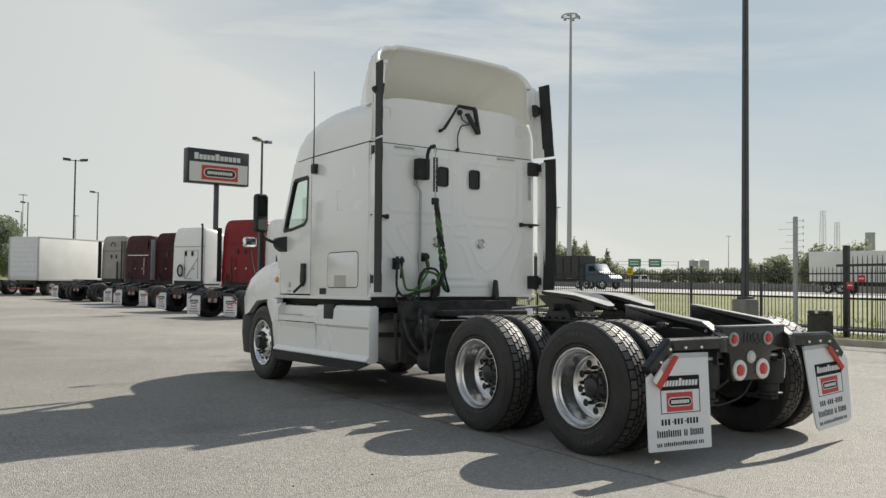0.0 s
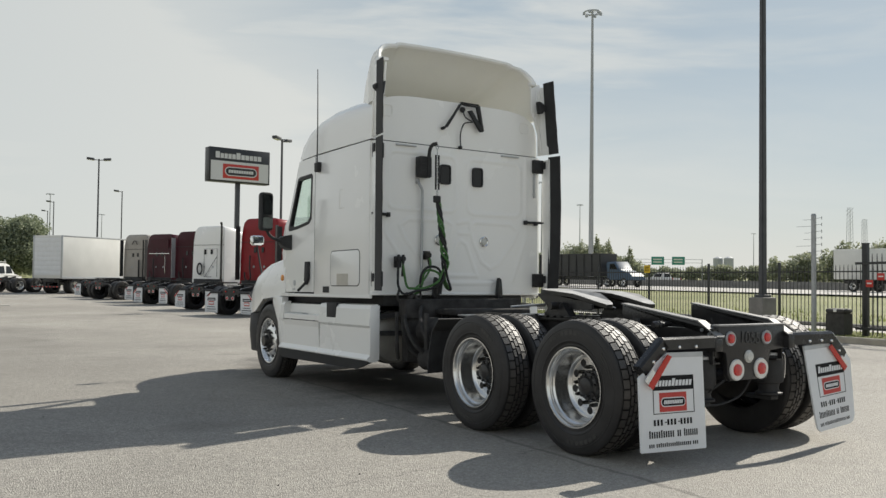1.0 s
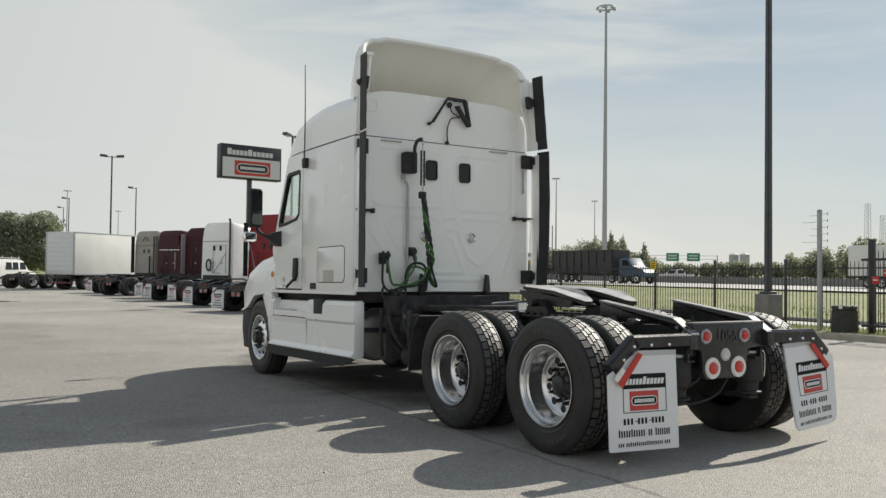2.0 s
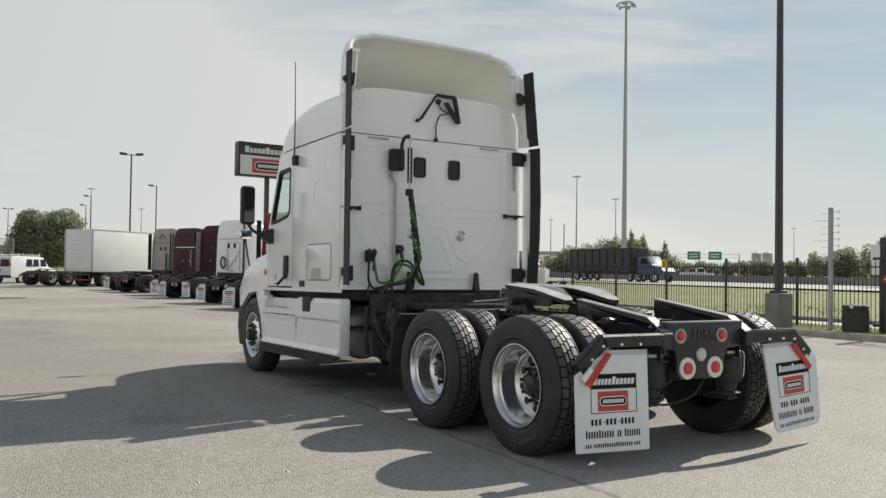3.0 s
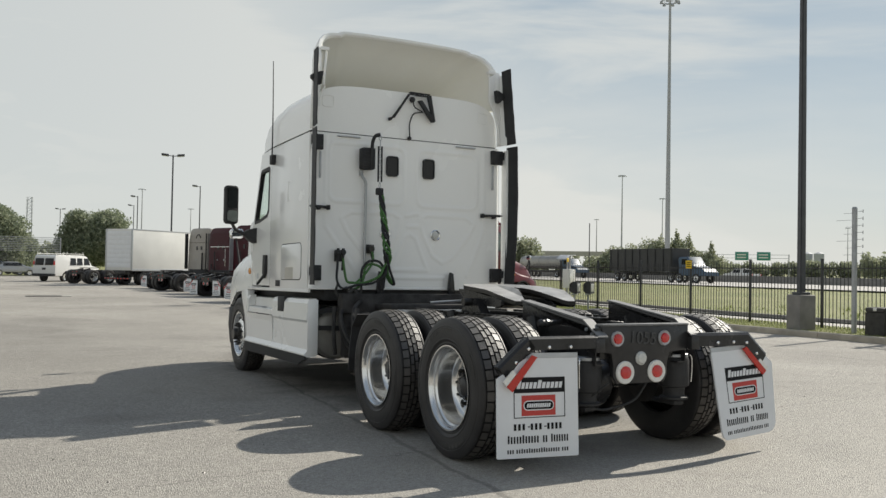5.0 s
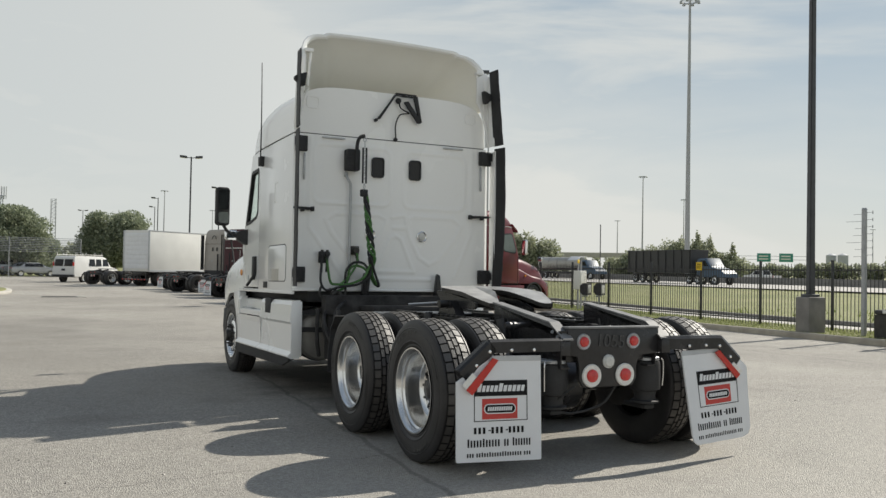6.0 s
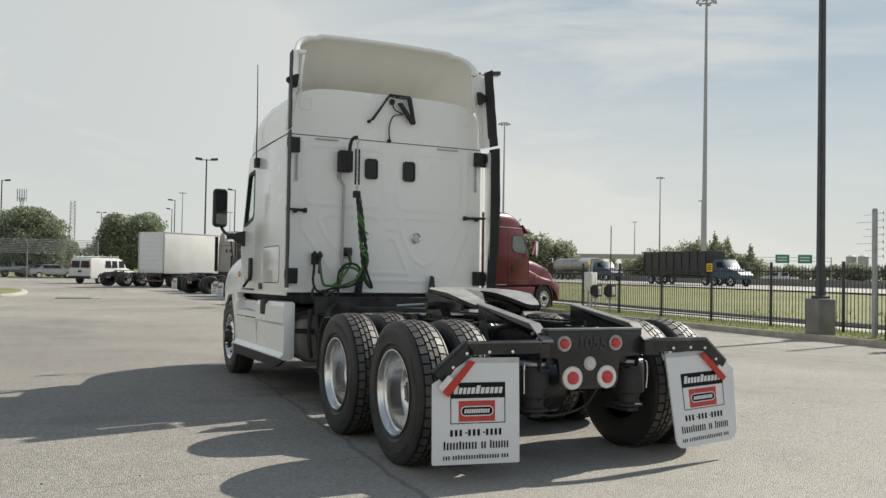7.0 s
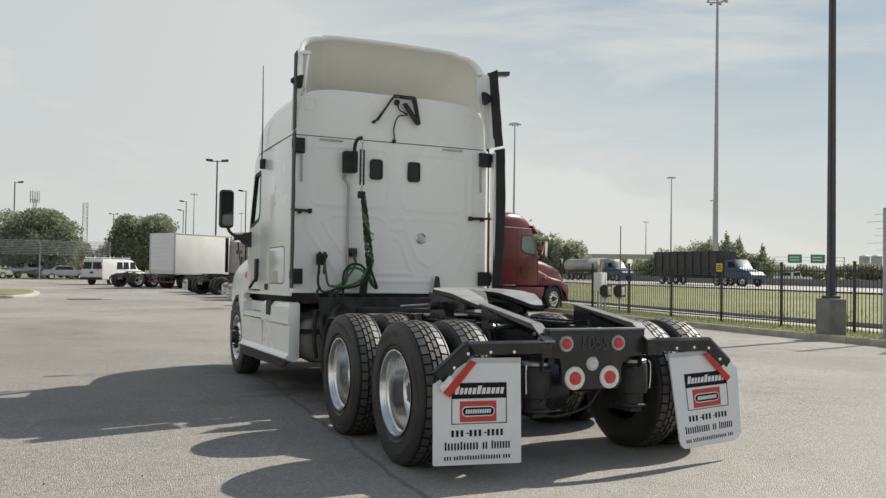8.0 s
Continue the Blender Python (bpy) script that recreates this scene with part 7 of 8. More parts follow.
    if extra == 3:
        bm = B()
        tube(bm, [(-0.25, cab_y - 0.06, 3.25), (-0.1, cab_y - 0.06, 3.45), (0.1, cab_y - 0.06, 3.45), (0.25, cab_y - 0.06, 3.25)], 0.025, seg=6)
        part("lamp_bracket", bm, M_BLACKM, t)
        bm = B()
        tube(bm, [(0.5, cab_y - 0.1, 1.2), (0.5, cab_y - 0.1, 2.3)], 0.05, seg=8, n=1)
        part("hose_bundle", bm, M_RUBBER, t)
        bm = B()
        tube(bm, [(0.95, cab_y - 0.12, 1.0), (0.95, cab_y - 0.12, 2.5), (0.95, cab_y - 0.12, high - 0.35)], 0.045, seg=10, n=2)
        part("exhaust_stack", bm, M_GREASE, t)
    return t


tractor(4.6, 25.3, 68, M_WHITE, "white sleeper tractor with printed mud flaps in the row", cab_y=3.7, high=3.8, front=6.5)
tractor(4.94, 30.43, 68, M_RED, "bright red sleeper tractor parked at an angle in the row", cab_y=3.4, high=4.02, front=6.3)
tractor(4.71, 36.54, 68, M_WHITE, "white sleeper tractor with coiled hoses on its back", cab_y=3.3, high=3.9, front=6.1, strip=False, extra=2)
tractor(5.15, 40.3, 68, M_PLUM, "dark plum tractor with grey side extenders", cab_y=3.0, high=3.78, front=5.9, edging=M_SILVER)
tractor(4.05, 45.2, 68, M_MAROON, "maroon sleeper tractor with bright rear trim and no flaps", cab_y=3.95, high=3.8, front=6.7, extra=1, flaps=False, strip=False)
tractor(4.28, 49.36, 68, M_GREYCAB, "grey sleeper tractor with black side extenders", cab_y=3.2, high=3.88, front=6.0, extra=3)
tractor(0.75, 61.3, 58, M_WHITE, "tractor chassis parked beside the box trailer", cab_y=7.2, high=3.2, front=9.8, flaps=False, strip=False, bright=True)


def fence_tractor(x, y, heading, paint, label):
    """A sleeper tractor with a long sloping hood, seen from its side."""
    t = thing("semi_truck", pose(x, y, gz(x, y), 0, 0, -heading), label, "truck", "parked tractors")
    all_wheels(t, True, axles=(-0.3, 1.03), front=6.3)
    bm = B()
    prism(bm, [(2.95, 1.06), (2.95, 3.36), (4.74, 3.34), (5.02, 2.72), (5.24, 2.16), (5.30, 1.06)], "x", -1.19, 1.19, bev=0.05)
    part("cab", bm, paint, t, sharp=40)
    bm = B()
    rings = []
    for yy, w, zt in ((2.96, 1.13, 3.86), (3.1, 1.17, 3.93), (3.6, 1.17, 3.97), (4.04, 1.15, 3.95), (4.4, 1.11, 3.87), (4.7, 1.06, 3.72), (4.92, 1.02, 3.52), (5.02, 1.0, 3.36)):
        rings.append([(-w, yy, 3.33), (-w, yy, 3.33 + (zt - 3.33) * 0.45), (-w * 0.95, yy, 3.33 + (zt - 3.33) * 0.78), (-w * 0.82, yy, zt - 0.03), (-w * 0.4, yy, zt), (w * 0.4, yy, zt), (w * 0.82, yy, zt - 0.03), (w * 0.95, yy, 3.33 + (zt - 3.33) * 0.78), (w, yy, 3.33 + (zt - 3.33) * 0.45), (w, yy, 3.33)])
    loft(bm, rings)
    part("roof_fairing", bm, paint, t, sharp=50)
    bm = B()
    loft(bm, [[(-w, yy, z), (-w, yy + 0.14, z - 0.20), (w, yy + 0.14, z - 0.20), (w, yy, z)] for yy, z, w in ((4.96, 3.44, 0.9), (5.02, 3.42, 1.04))])
    prism(bm, [(4.86, 3.48), (5.20, 3.24), (5.26, 3.16), (5.22, 3.15), (4.86, 3.36)], "x", -1.12, 1.12, bev=0.012)
    part("sun_visor", bm, paint, t)
    bm = B()
    loft(bm, [[(-w, yy, z), (-w * 0.5, yy + 0.16, z), (0, yy + 0.22, z), (w * 0.5, yy + 0.16, z), (w, yy, z), (w, yy - 0.05, z), (-w, yy - 0.05, z)] for yy, z, w in ((4.86, 3.33, 1.02), (5.10, 2.75, 1.06), (5.36, 2.12, 1.08))])
    part("windscreen", bm, M_DARKGLASS, t)
    bm = B()
    rings = []
    for yy, w, zb, zt in ((5.2, 1.06, 1.1, 2.17), (5.75, 1.03, 1.1, 2.12), (6.34, 0.98, 1.1, 1.99), (6.92, 0.93, 0.9, 1.83), (7.3, 0.87, 0.62, 1.60), (7.62, 0.80, 0.45, 1.25), (7.86, 0.68, 0.40, 0.90)):
        rings.append([(-w, yy, zb), (-w, yy, zt - 0.30), (-w * 0.93, yy, zt - 0.12), (-w * 0.72, yy, zt - 0.02), (-w * 0.3, yy, zt), (w * 0.3, yy, zt), (w * 0.72, yy, zt - 0.02), (w * 0.93, yy, zt - 0.12), (w, yy, zt - 0.30), (w, yy, zb)])
    loft(bm, rings)
    part("hood", bm, paint, t, "long sloping hood", 50)
    bm = B()
    prism(bm, [(-0.9, 0.72), (-0.9, 0.98), (7.1, 0.98), (7.1, 0.72)], "x", -0.45, 0.45)
    part("frame_rail", bm, M_BLACK, t)
    bm = B()
    prism(bm, [(-0.40, 0.05), (-0.2, -0.3), (0.2, -0.3), (0.40, 0.05), (0.40, 0.85), (0.2, 1.0), (-0.2, 1.0), (-0.40, 0.85)], "z", 1.12, 1.17)
    part("fifth_wheel", bm, M_GREASE, t)
    bm = B()
    box(bm, (-1.04, 2.98, 0.42), (1.04, 5.6, 1.07), 0.03)
    part("underbody", bm, M_BLACKM, t)
    for s in (-1, 1):
        bm = B()
        rings = []
        for yy, w, zb, zt in ((5.3, 1.15, 1.06, 1.70), (5.7, 1.185, 1.06, 1.56), (6.0, 1.195, 1.07, 1.44), (6.3, 1.20, 1.08, 1.37), (6.75, 1.20, 1.02, 1.31), (7.15, 1.18, 0.72, 1.20), (7.45, 1.11, 0.42, 1.02), (7.72, 0.90, 0.36, 0.74)):
            rings.append([(s * 0.6, yy, zb), (s * w, yy, zb), (s * w, yy, zt - 0.10), (s * (w - 0.05), yy, zt - 0.02), (s * (w - 0.18), yy, zt + 0.03), (s * 0.6, yy, zt + 0.08)])
        loft(bm, rings)
        part("fender", bm, paint, t, sharp=50)
        bm = B()
        arch = [(6.3 + q * math.cos(radians(a)), 0.515 + q * math.sin(radians(a))) for q, r_ in ((0.62, range(0, 181, 15)), (0.56, range(180, -1, -15))) for a in r_]
        prism(bm, arch, "x", s * 0.95, s * 1.205)
        part("wheel_arch", bm, M_BLACKM, t)
        bm = B()
        prism(bm, [(3.0, 0.46), (5.45, 0.46), (5.62, 0.74), (5.66, 1.0), (3.0, 1.0)], "x", s * 1.10, s * 1.18, bev=0.02)
        part("side_skirt", bm, paint, t)
        win = [(4.03, 2.56), (4.05, 2.98), (4.10, 3.05), (4.66, 3.09), (4.76, 3.04), (5.05, 2.42), (5.03, 2.31), (4.92, 2.27), (4.30, 2.33), (4.10, 2.44)]
        bm = B()
        prism(bm, win, "x", s * 1.17, s * 1.199)
        dw = part("door_window", bm, M_RUBBER, t)
        bm = B()
        prism(bm, [(4.52 + (a - 4.52) * 0.88, 2.68 + (b - 2.68) * 0.88) for a, b in win], "x", s * 1.18, s * 1.203)
        part("pane", bm, M_CABGLASS, dw, "greenish door glass")
        bm = B()
        box(bm, (s * 1.185, 3.82, 1.08), (s * 1.196, 3.84, 3.30))
        box(bm, (s * 1.185, 5.16, 1.08), (s * 1.196, 5.18, 2.15))
        part("door_seam", bm, M_BLACKM, t)
        # Added chrome strip stands for the white highlight along the roof seam.
        bm = B()
        box(bm, (s * 1.185, 3.02, 3.33), (s * 1.205, 4.70, 3.352), 0.004)
        part("seam_highlight", bm, M_CHROME, t)
        bm = B()
        box(bm, (s * 1.185, 3.02, 1.075), (s * 1.20, 3.75, 1.095), 0.004)
        part("sill_strip", bm, M_CHROME, t)
        bm = B()
        box(bm, (s * 1.19, 4.06, 1.56), (s * 1.225, 4.14, 1.84), 0.02)
        part("door_handle", bm, M_BLACKM, t)
        bm = B()
        lathe(bm, [(s * 1.17, 0.05), (s * 1.21, 0.045), (s * 1.22, 0.0)], 12, centre=(0, 5.69, 1.38))
        part("marker_lamp", bm, M_AMBER, t, "amber marker lamp")
        bm = B()
        prism(bm, rrect(s * 1.36, 2.54, 0.22, 0.62, 0.06), "y", 5.32, 5.46, bev=0.03)
        mi_ = part("door_mirror", bm, M_CHROME, t, "chrome door mirror")
        bm = B()
        tube(bm, [(s * 1.34, 5.39, 2.24), (s * 1.2, 5.3, 2.15), (s * 1.1, 5.2, 2.12)], 0.022, seg=6, n=2)
        part("mirror_arm", bm, M_BLACKM, mi_)
        bm = B()
        prism(bm, rrect(s * 0.95, 2.10, 0.20, 0.17, 0.04), "y", 7.02, 7.12, bev=0.02)
        fm = part("fender_mirror", bm, M_CHROME, t)
        bm = B()
        tube(bm, [(s * 0.95, 7.08, 2.02), (s * 0.92, 7.0, 1.75), (s * 0.90, 6.9, 1.5)], 0.016, seg=6, n=2)
        part("stalk", bm, M_BLACKM, fm)
        bm = B()
        loft(bm, [[(s * 0.84, 7.62, 0.84), (s * 1.06, 7.42, 0.84), (s * 1.10, 7.34, 1.10), (s * 0.90, 7.50, 1.12)], [(s * 0.86, 7.68, 0.84), (s * 1.10, 7.48, 0.84), (s * 1.13, 7.40, 1.10), (s * 0.92, 7.57, 1.12)]])
        part("head_lamp", bm, M_LENSW, t)
    return t


fence_tractor(8.95, 23.64, 68, M_DARKRED, "deep red sleeper tractor standing by the fence")

# ---- box trailer ----
tr = thing("box_trailer", pose(3.28, 57.78, gz(3, 58), 0, 0, -53), "plain white box trailer with wrinkled side skins", "trailer")
bm = B()
box(bm, (-1.27, 0.0, 1.04), (1.27, 9.6, 3.93), 0.03)
part("trailer_box", bm, M_BOXSIDE, tr)
for s in (-1, 1):
    bm = B()
    box(bm, (s * 1.272, 0.0, 1.01), (s * 1.29, 9.6, 1.14), 0.004)
    part("side_rail", bm, M_SILVER, tr)
    bm = B()
    box(bm, (s * 1.272, 0.0, 3.85), (s * 1.285, 9.6, 3.93), 0.004)
    part("top_rail", bm, M_SILVER, tr)
    bm = B()
    box(bm, (s * 1.13, -0.02, 1.06), (s * 1.275, 0.03, 3.93), 0.006)
    part("door_post", bm, M_SILVER, tr)
    bm = B()
    rod(bm, (s * 1.05, -0.10, 0.45), (s * 1.05, -0.10, 1.05), 0.04, seg=8)
    part("guard_leg", bm, M_BLACK, tr)
bm = B()
box(bm, (-1.1, 4.6, 0.25), (1.1, 9.3, 0.7), 0.04)
part("under_box", bm, M_BLACKM, tr)
for k in range(8):
    bm = B()
    box(bm, (-1.12, -0.03, 1.24 + k * 0.315), (1.12, 0.0, 1.553 + k * 0.315), 0.003)
    part("door_panel", bm, M_FLAP, tr)
bm = B()
box(bm, (-1.2, -0.14, 0.42), (1.2, -0.06, 0.54), 0.006)
gb = part("bumper_guard", bm, M_BLACK, tr)
for k in range(8):
    bm = B()
    box(bm, (-1.18 + k * 0.3, -0.147, 0.45), (-1.03 + k * 0.3, -0.141, 0.51))
    part("reflector", bm, M_TAPE, gb)
for s in (-1, 1):
    wheel(tr, s * 1.035, 1.3, s, "outer", True)
    wheel(tr, s * 0.70, 1.3, s, "inner", True)
    wheel(tr, s * 1.035, 7.0, s, "front", True)
bm = B()
box(bm, (-0.5, 0.1, 0.75), (0.5, 9.3, 1.035), 0.02)
part("underframe", bm, M_BLACK, tr)
mudflap(tr, 0.92, 4.4, 0.95, 1, 0, 0, low=True)


# ---- cars and van ----
def car_mesh(profile, w, glass_from, lean):
    """A body drawn out from its side outline, narrowed over the waist."""
    bm = B()
    vs = prism(bm, profile, "x", -w, w)
    for v in vs:
        if v.co.z > glass_from:
            v.co.x *= 1 - lean * (v.co.z - glass_from) / 0.6
    bmesh.ops.bevel(bm, geom=list(bm.edges), offset=0.05, segments=2, affect="EDGES", profile=0.6)
    return bm


def car(x, y, heading, paint, label, kind):
    big = kind in ("van", "pickup", "suv")
    t = thing("van" if kind == "van" else "car", pose(x, y, gz(x, y), 0, 0, -heading), label, "van" if kind == "van" else "car", "parked cars")
    if kind == "van":
        prof = [(0.0, 0.45), (0.0, 1.0), (0.12, 1.95), (0.3, 2.08), (3.6, 2.08), (4.05, 1.95), (4.6, 1.25), (5.5, 1.08), (5.65, 0.8), (5.65, 0.42)]
        w, waist, axles, r = 1.0, 1.2, (1.2, 4.7), 0.37
    elif kind == "pickup":
        prof = [(0.0, 0.5), (0.0, 1.08), (1.9, 1.08), (2.0, 1.8), (2.3, 1.88), (3.5, 1.86), (4.2, 1.18), (5.4, 1.08), (5.6, 0.9), (5.6, 0.45)]
        w, waist, axles, r = 0.98, 1.15, (1.2, 4.6), 0.39
    else:
        prof = [(0.0, 0.4), (0.0, 0.85), (0.15, 0.98), (0.8, 1.03), (1.35, 1.4), (1.7, 1.46), (2.6, 1.45), (3.4, 1.0), (4.5, 0.85), (4.7, 0.65), (4.7, 0.35)]
        w, waist, axles, r = 0.9, 0.95, (0.9, 3.75), 0.32
    lean = 0.07 if kind == "van" else 0.28
    part("body", car_mesh(prof, w, waist, lean), paint, t, sharp=24)
    for s in (-1, 1):
        for a in axles:
            bm = B()
            lathe(bm, [(s * (w - 0.22), 0.0), (s * (w - 0.22), r), (s * (w + 0.01), r), (s * (w + 0.015), r * 0.65)], 20, centre=(0, a, r))
            wl2 = part("wheel", bm, M_TYRE, t)
            bm = B()
            lathe(bm, [(s * (w + 0.012), r * 0.64), (s * (w + 0.0), r * 0.5), (s * (w + 0.02), 0.0)], 16, centre=(0, a, r))
            part("rim", bm, M_ALLOY, wl2)
        wins = {"van": ((1.85, 2.55), (2.68, 3.36), (3.55, 4.15)), "pickup": ((2.35, 3.0), (3.05, 3.6)), "sedan": ((1.25, 1.95), (2.0, 2.9))}[kind]
        for a, b in wins:
            z0, z1 = (1.3, 1.85) if kind == "van" else ((1.2, 1.72) if kind == "pickup" else (1.02, 1.36))
            bm = B()
            vs = prism(bm, [(a, z0), (b + (0.2 if kind != "van" or a > 3.5 else 0.02), z0), (b, z1), (a + 0.05, z1)], "x", s * w * 0.985, s * (w + 0.012))
            for v in vs:
                v.co.x *= 1 - lean * (v.co.z - waist) / 0.6
            part("side_window", bm, M_DARKGLASS, t)
        bm = B()
        zz = 1.3 if kind == "van" else 0.8
        box(bm, (s * w * 0.84, -0.012, zz), (s * w * 0.96, 0.03, zz + (0.3 if big else 0.14)), 0.01)
        part("tail_lamp", bm, M_LENSR, t)
    if kind == "van":
        for s in (-1, 1):
            bm = B()
            vs = box(bm, (s * 0.06, 0.02, 1.28), (s * 0.80, 0.06, 1.82), 0.03)
            for v in vs:
                v.co.y += 0.118 * (v.co.z - 1.28) / 0.95 + 0.01 - 0.03
            part("rear_door_window", bm, M_DARKGLASS, t)
            bm = B()
            box(bm, (s * 0.88, 0.35, 2.16), (s * 0.92, 3.6, 2.20), 0.01)
            for yy in (0.4, 1.5, 2.6, 3.5):
                rod(bm, (s * 0.9, yy, 2.0), (s * 0.9, yy, 2.36), 0.022, seg=6)
            part("roof_rack", bm, M_TAPEW, t)
        bm = B()
        box(bm, (-1.0, -0.10, 0.42), (1.0, 0.08, 0.62), 0.03)
        part("bumper", bm, M_BLACKM, t)
        bm = B()
        box(bm, (-0.16, -0.02, 0.92), (0.16, 0.0, 1.08))
        part("plate", bm, M_BLACKM, t)
    else:
        bm = B()
        za, zb, ya, yb = (1.2, 1.75, 1.93, 1.985) if kind == "pickup" else (1.06, 1.36, 0.82, 1.26)
        loft(bm, [[(-w * 0.75 * k, yy - 0.02, z), (w * 0.75 * k, yy - 0.02, z), (w * 0.75 * k, yy + 0.03, z), (-w * 0.75 * k, yy + 0.03, z)] for yy, z, k in ((ya, za, 1.0), (yb, zb, 0.86))])
        part("rear_window", bm, M_DARKGLASS, t)
    return t


M_CARS = mat("silver_car_paint", (0.42, 0.43, 0.44), 0.25, metal=0.5, var=0.08, coat=0.5)
M_CARG = mat("grey_car_paint", (0.10, 0.11, 0.12), 0.25, metal=0.3, var=0.08, coat=0.5)
car(-1.0, 67.4, 40, M_VANWHITE, "white passenger van with a ladder rack", "van")
car(-12.6, 97.0, 78, M_WHITE, "white sedan parked behind the wire fence", "sedan")
car(-8.9, 99.5, 60, M_CARS, "silver pickup parked behind the wire fence", "pickup")
car(-6.9, 101.0, 66, M_TAN, "tan pickup parked behind the wire fence", "pickup")
car(-5.8, 97.8, 84, M_CARG, "dark sedan parked between other cars", "sedan")
car(-5.0, 94.0, 82, M_CARS, "silver sedan standing close to the wire fence", "sedan")
car(-19.5, 98.0, 80, M_CARG, "grey sedan parked behind the wire fence", "sedan")
car(-25.0, 99.0, 75, M_WHITE, "white pickup parked behind the wire fence", "pickup")

# ---- wire security fence on the far side ----
wf = thing("wire_fence", Matrix(), "tall galvanised security fence with many wire strands", "fence", "boundary fence")
fy = 90.0
for k in range(8):
    x = 1.5 - 6.6 * k
    bm = B()
    rod(bm, (x, fy, -0.3), (x, fy, 3.7), 0.045, seg=8)
    part("post", bm, M_GALV, wf)
for k in range(9):
    bm = B()
    rod(bm, (-46, fy, 2.35 + 0.17 * k), (1.5, fy, 2.35 + 0.17 * k), 0.026, seg=5)
    part("wire_strand", bm, M_GALV, wf)
v, f = [], []
for k in range(190):
    x = -46 + k * 0.25
    for dx in (-2.3, 2.3):
        i = len(v)
        v += [(x, fy, -0.2), (x + 0.012, fy, -0.2), (x + 0.012 + dx, fy + 0.004, 2.3), (x + dx, fy + 0.004, 2.3)]
        f.append((i, i + 1, i + 2, i + 3))
me = bpy.data.meshes.new("mesh_wire")
me.from_pydata(v, [], f)
me.materials.append(M_GALV)
tagged(part("mesh_wire", me, None, wf), kind="stuff")
ys_ = thing("warning_sign", pose(-0.3, 89.93, 1.6), "small yellow warning sign on the wire fence", "sign", "fence signs")
bm = B()
box(bm, (-0.2, -0.02, -0.2), (0.2, 0.0, 0.2), 0.01)
part("sign_plate", bm, M_YELLOW, ys_)
bm = B()
rod(bm, (0, 0.02, -1.9), (0, 0.02, 0.2), 0.03, seg=6)
part("sign_stake", bm, M_GALV, ys_)


# ---- trees ----
def crown_mesh(name, blobs, n, leaf, material, seed):
    """Many small leaf tufts scattered through overlapping lobes, thicker to the outside."""
    r = np.random.default_rng(seed)
    wts = np.array([b[3] * b[4] for b in blobs])
    wts = wts / wts.sum()
    v, f = [], []
    for b in r.choice(len(blobs), n, p=wts):
        cx, cy, cz, rx, rz = blobs[b]
        d = r.normal(size=3)
        d /= np.linalg.norm(d)
        rad = 1.0 - 0.65 * r.random() ** 1.6 + r.normal(0, 0.06)
        c = np.array((cx + d[0] * rx * rad, cy + d[1] * rx * rad, cz + d[2] * rz * rad))
        a, b2 = r.normal(size=3), r.normal(size=3)
        a /= np.linalg.norm(a)
        b2 -= a * a.dot(b2)
        b2 /= np.linalg.norm(b2)
        s = leaf * r.uniform(0.6, 1.4)
        i = len(v)
        v += [tuple(c - a * s), tuple(c - b2 * s * 0.55), tuple(c + a * s), tuple(c + b2 * s * 0.55)]
        f.append((i, i + 1, i + 2, i + 3))
    me = bpy.data.meshes.new(name)
    me.from_pydata(v, [], f)
    me.materials.append(material)
    return me


def tree(x, y, h, w, seed, n=46000):
    r = random.Random(seed)
    z = gz(x, y) - 0.06
    t = thing("tree", pose(x, y, z), "broad leafy green tree with a rounded crown", "tree", "lot trees")
    bm = B()
    tube(bm, [(0, 0, -0.2), (0.05, 0.02, h * 0.16), (0.0, 0.1, h * 0.4)], (h * 0.03, h * 0.02), seg=10)
    for k in range(6):
        a = k * math.tau / 6 + r.uniform(-0.3, 0.3)
        tube(bm, [(0, 0.05, h * 0.22), (math.cos(a) * w * 0.14, math.sin(a) * w * 0.14, h * 0.4), (math.cos(a) * w * 0.32, math.sin(a) * w * 0.32, h * 0.6)], (h * 0.014, h * 0.004), seg=6, n=4)
    part("trunk", bm, M_BARK, t)
    blobs = [(0, 0, h * 0.52, w * 0.40, h * 0.38), (0, 0, h * 0.45, w * 0.44, h * 0.30)]
    for k in range(48):
        a, q = r.uniform(0, math.tau), math.sqrt(r.random())
        zz = r.uniform(0.22, 0.88)
        lim = math.sqrt(max(0.05, 1 - ((zz - 0.46) / 0.50) ** 2))
        blobs.append((math.cos(a) * q * w * 0.38 * lim, math.sin(a) * q * w * 0.38 * lim, h * zz, w * r.uniform(0.12, 0.19), h * r.uniform(0.10, 0.15)))
    part("crown", crown_mesh("crown", blobs, n, 0.14, M_LEAF, seed), None, t)


tree(5.7, 100.5, 8.2, 8.9, 1)
tree(-5.8, 102.5, 8.2, 11.2, 2)
tree(-15.5, 103.0, 8.2, 9.5, 3)
tree(-0.8, 125.0, 5.0, 4.5, 4, 5000)
tree(-24, 108.0, 8.5, 10, 5, 8000)


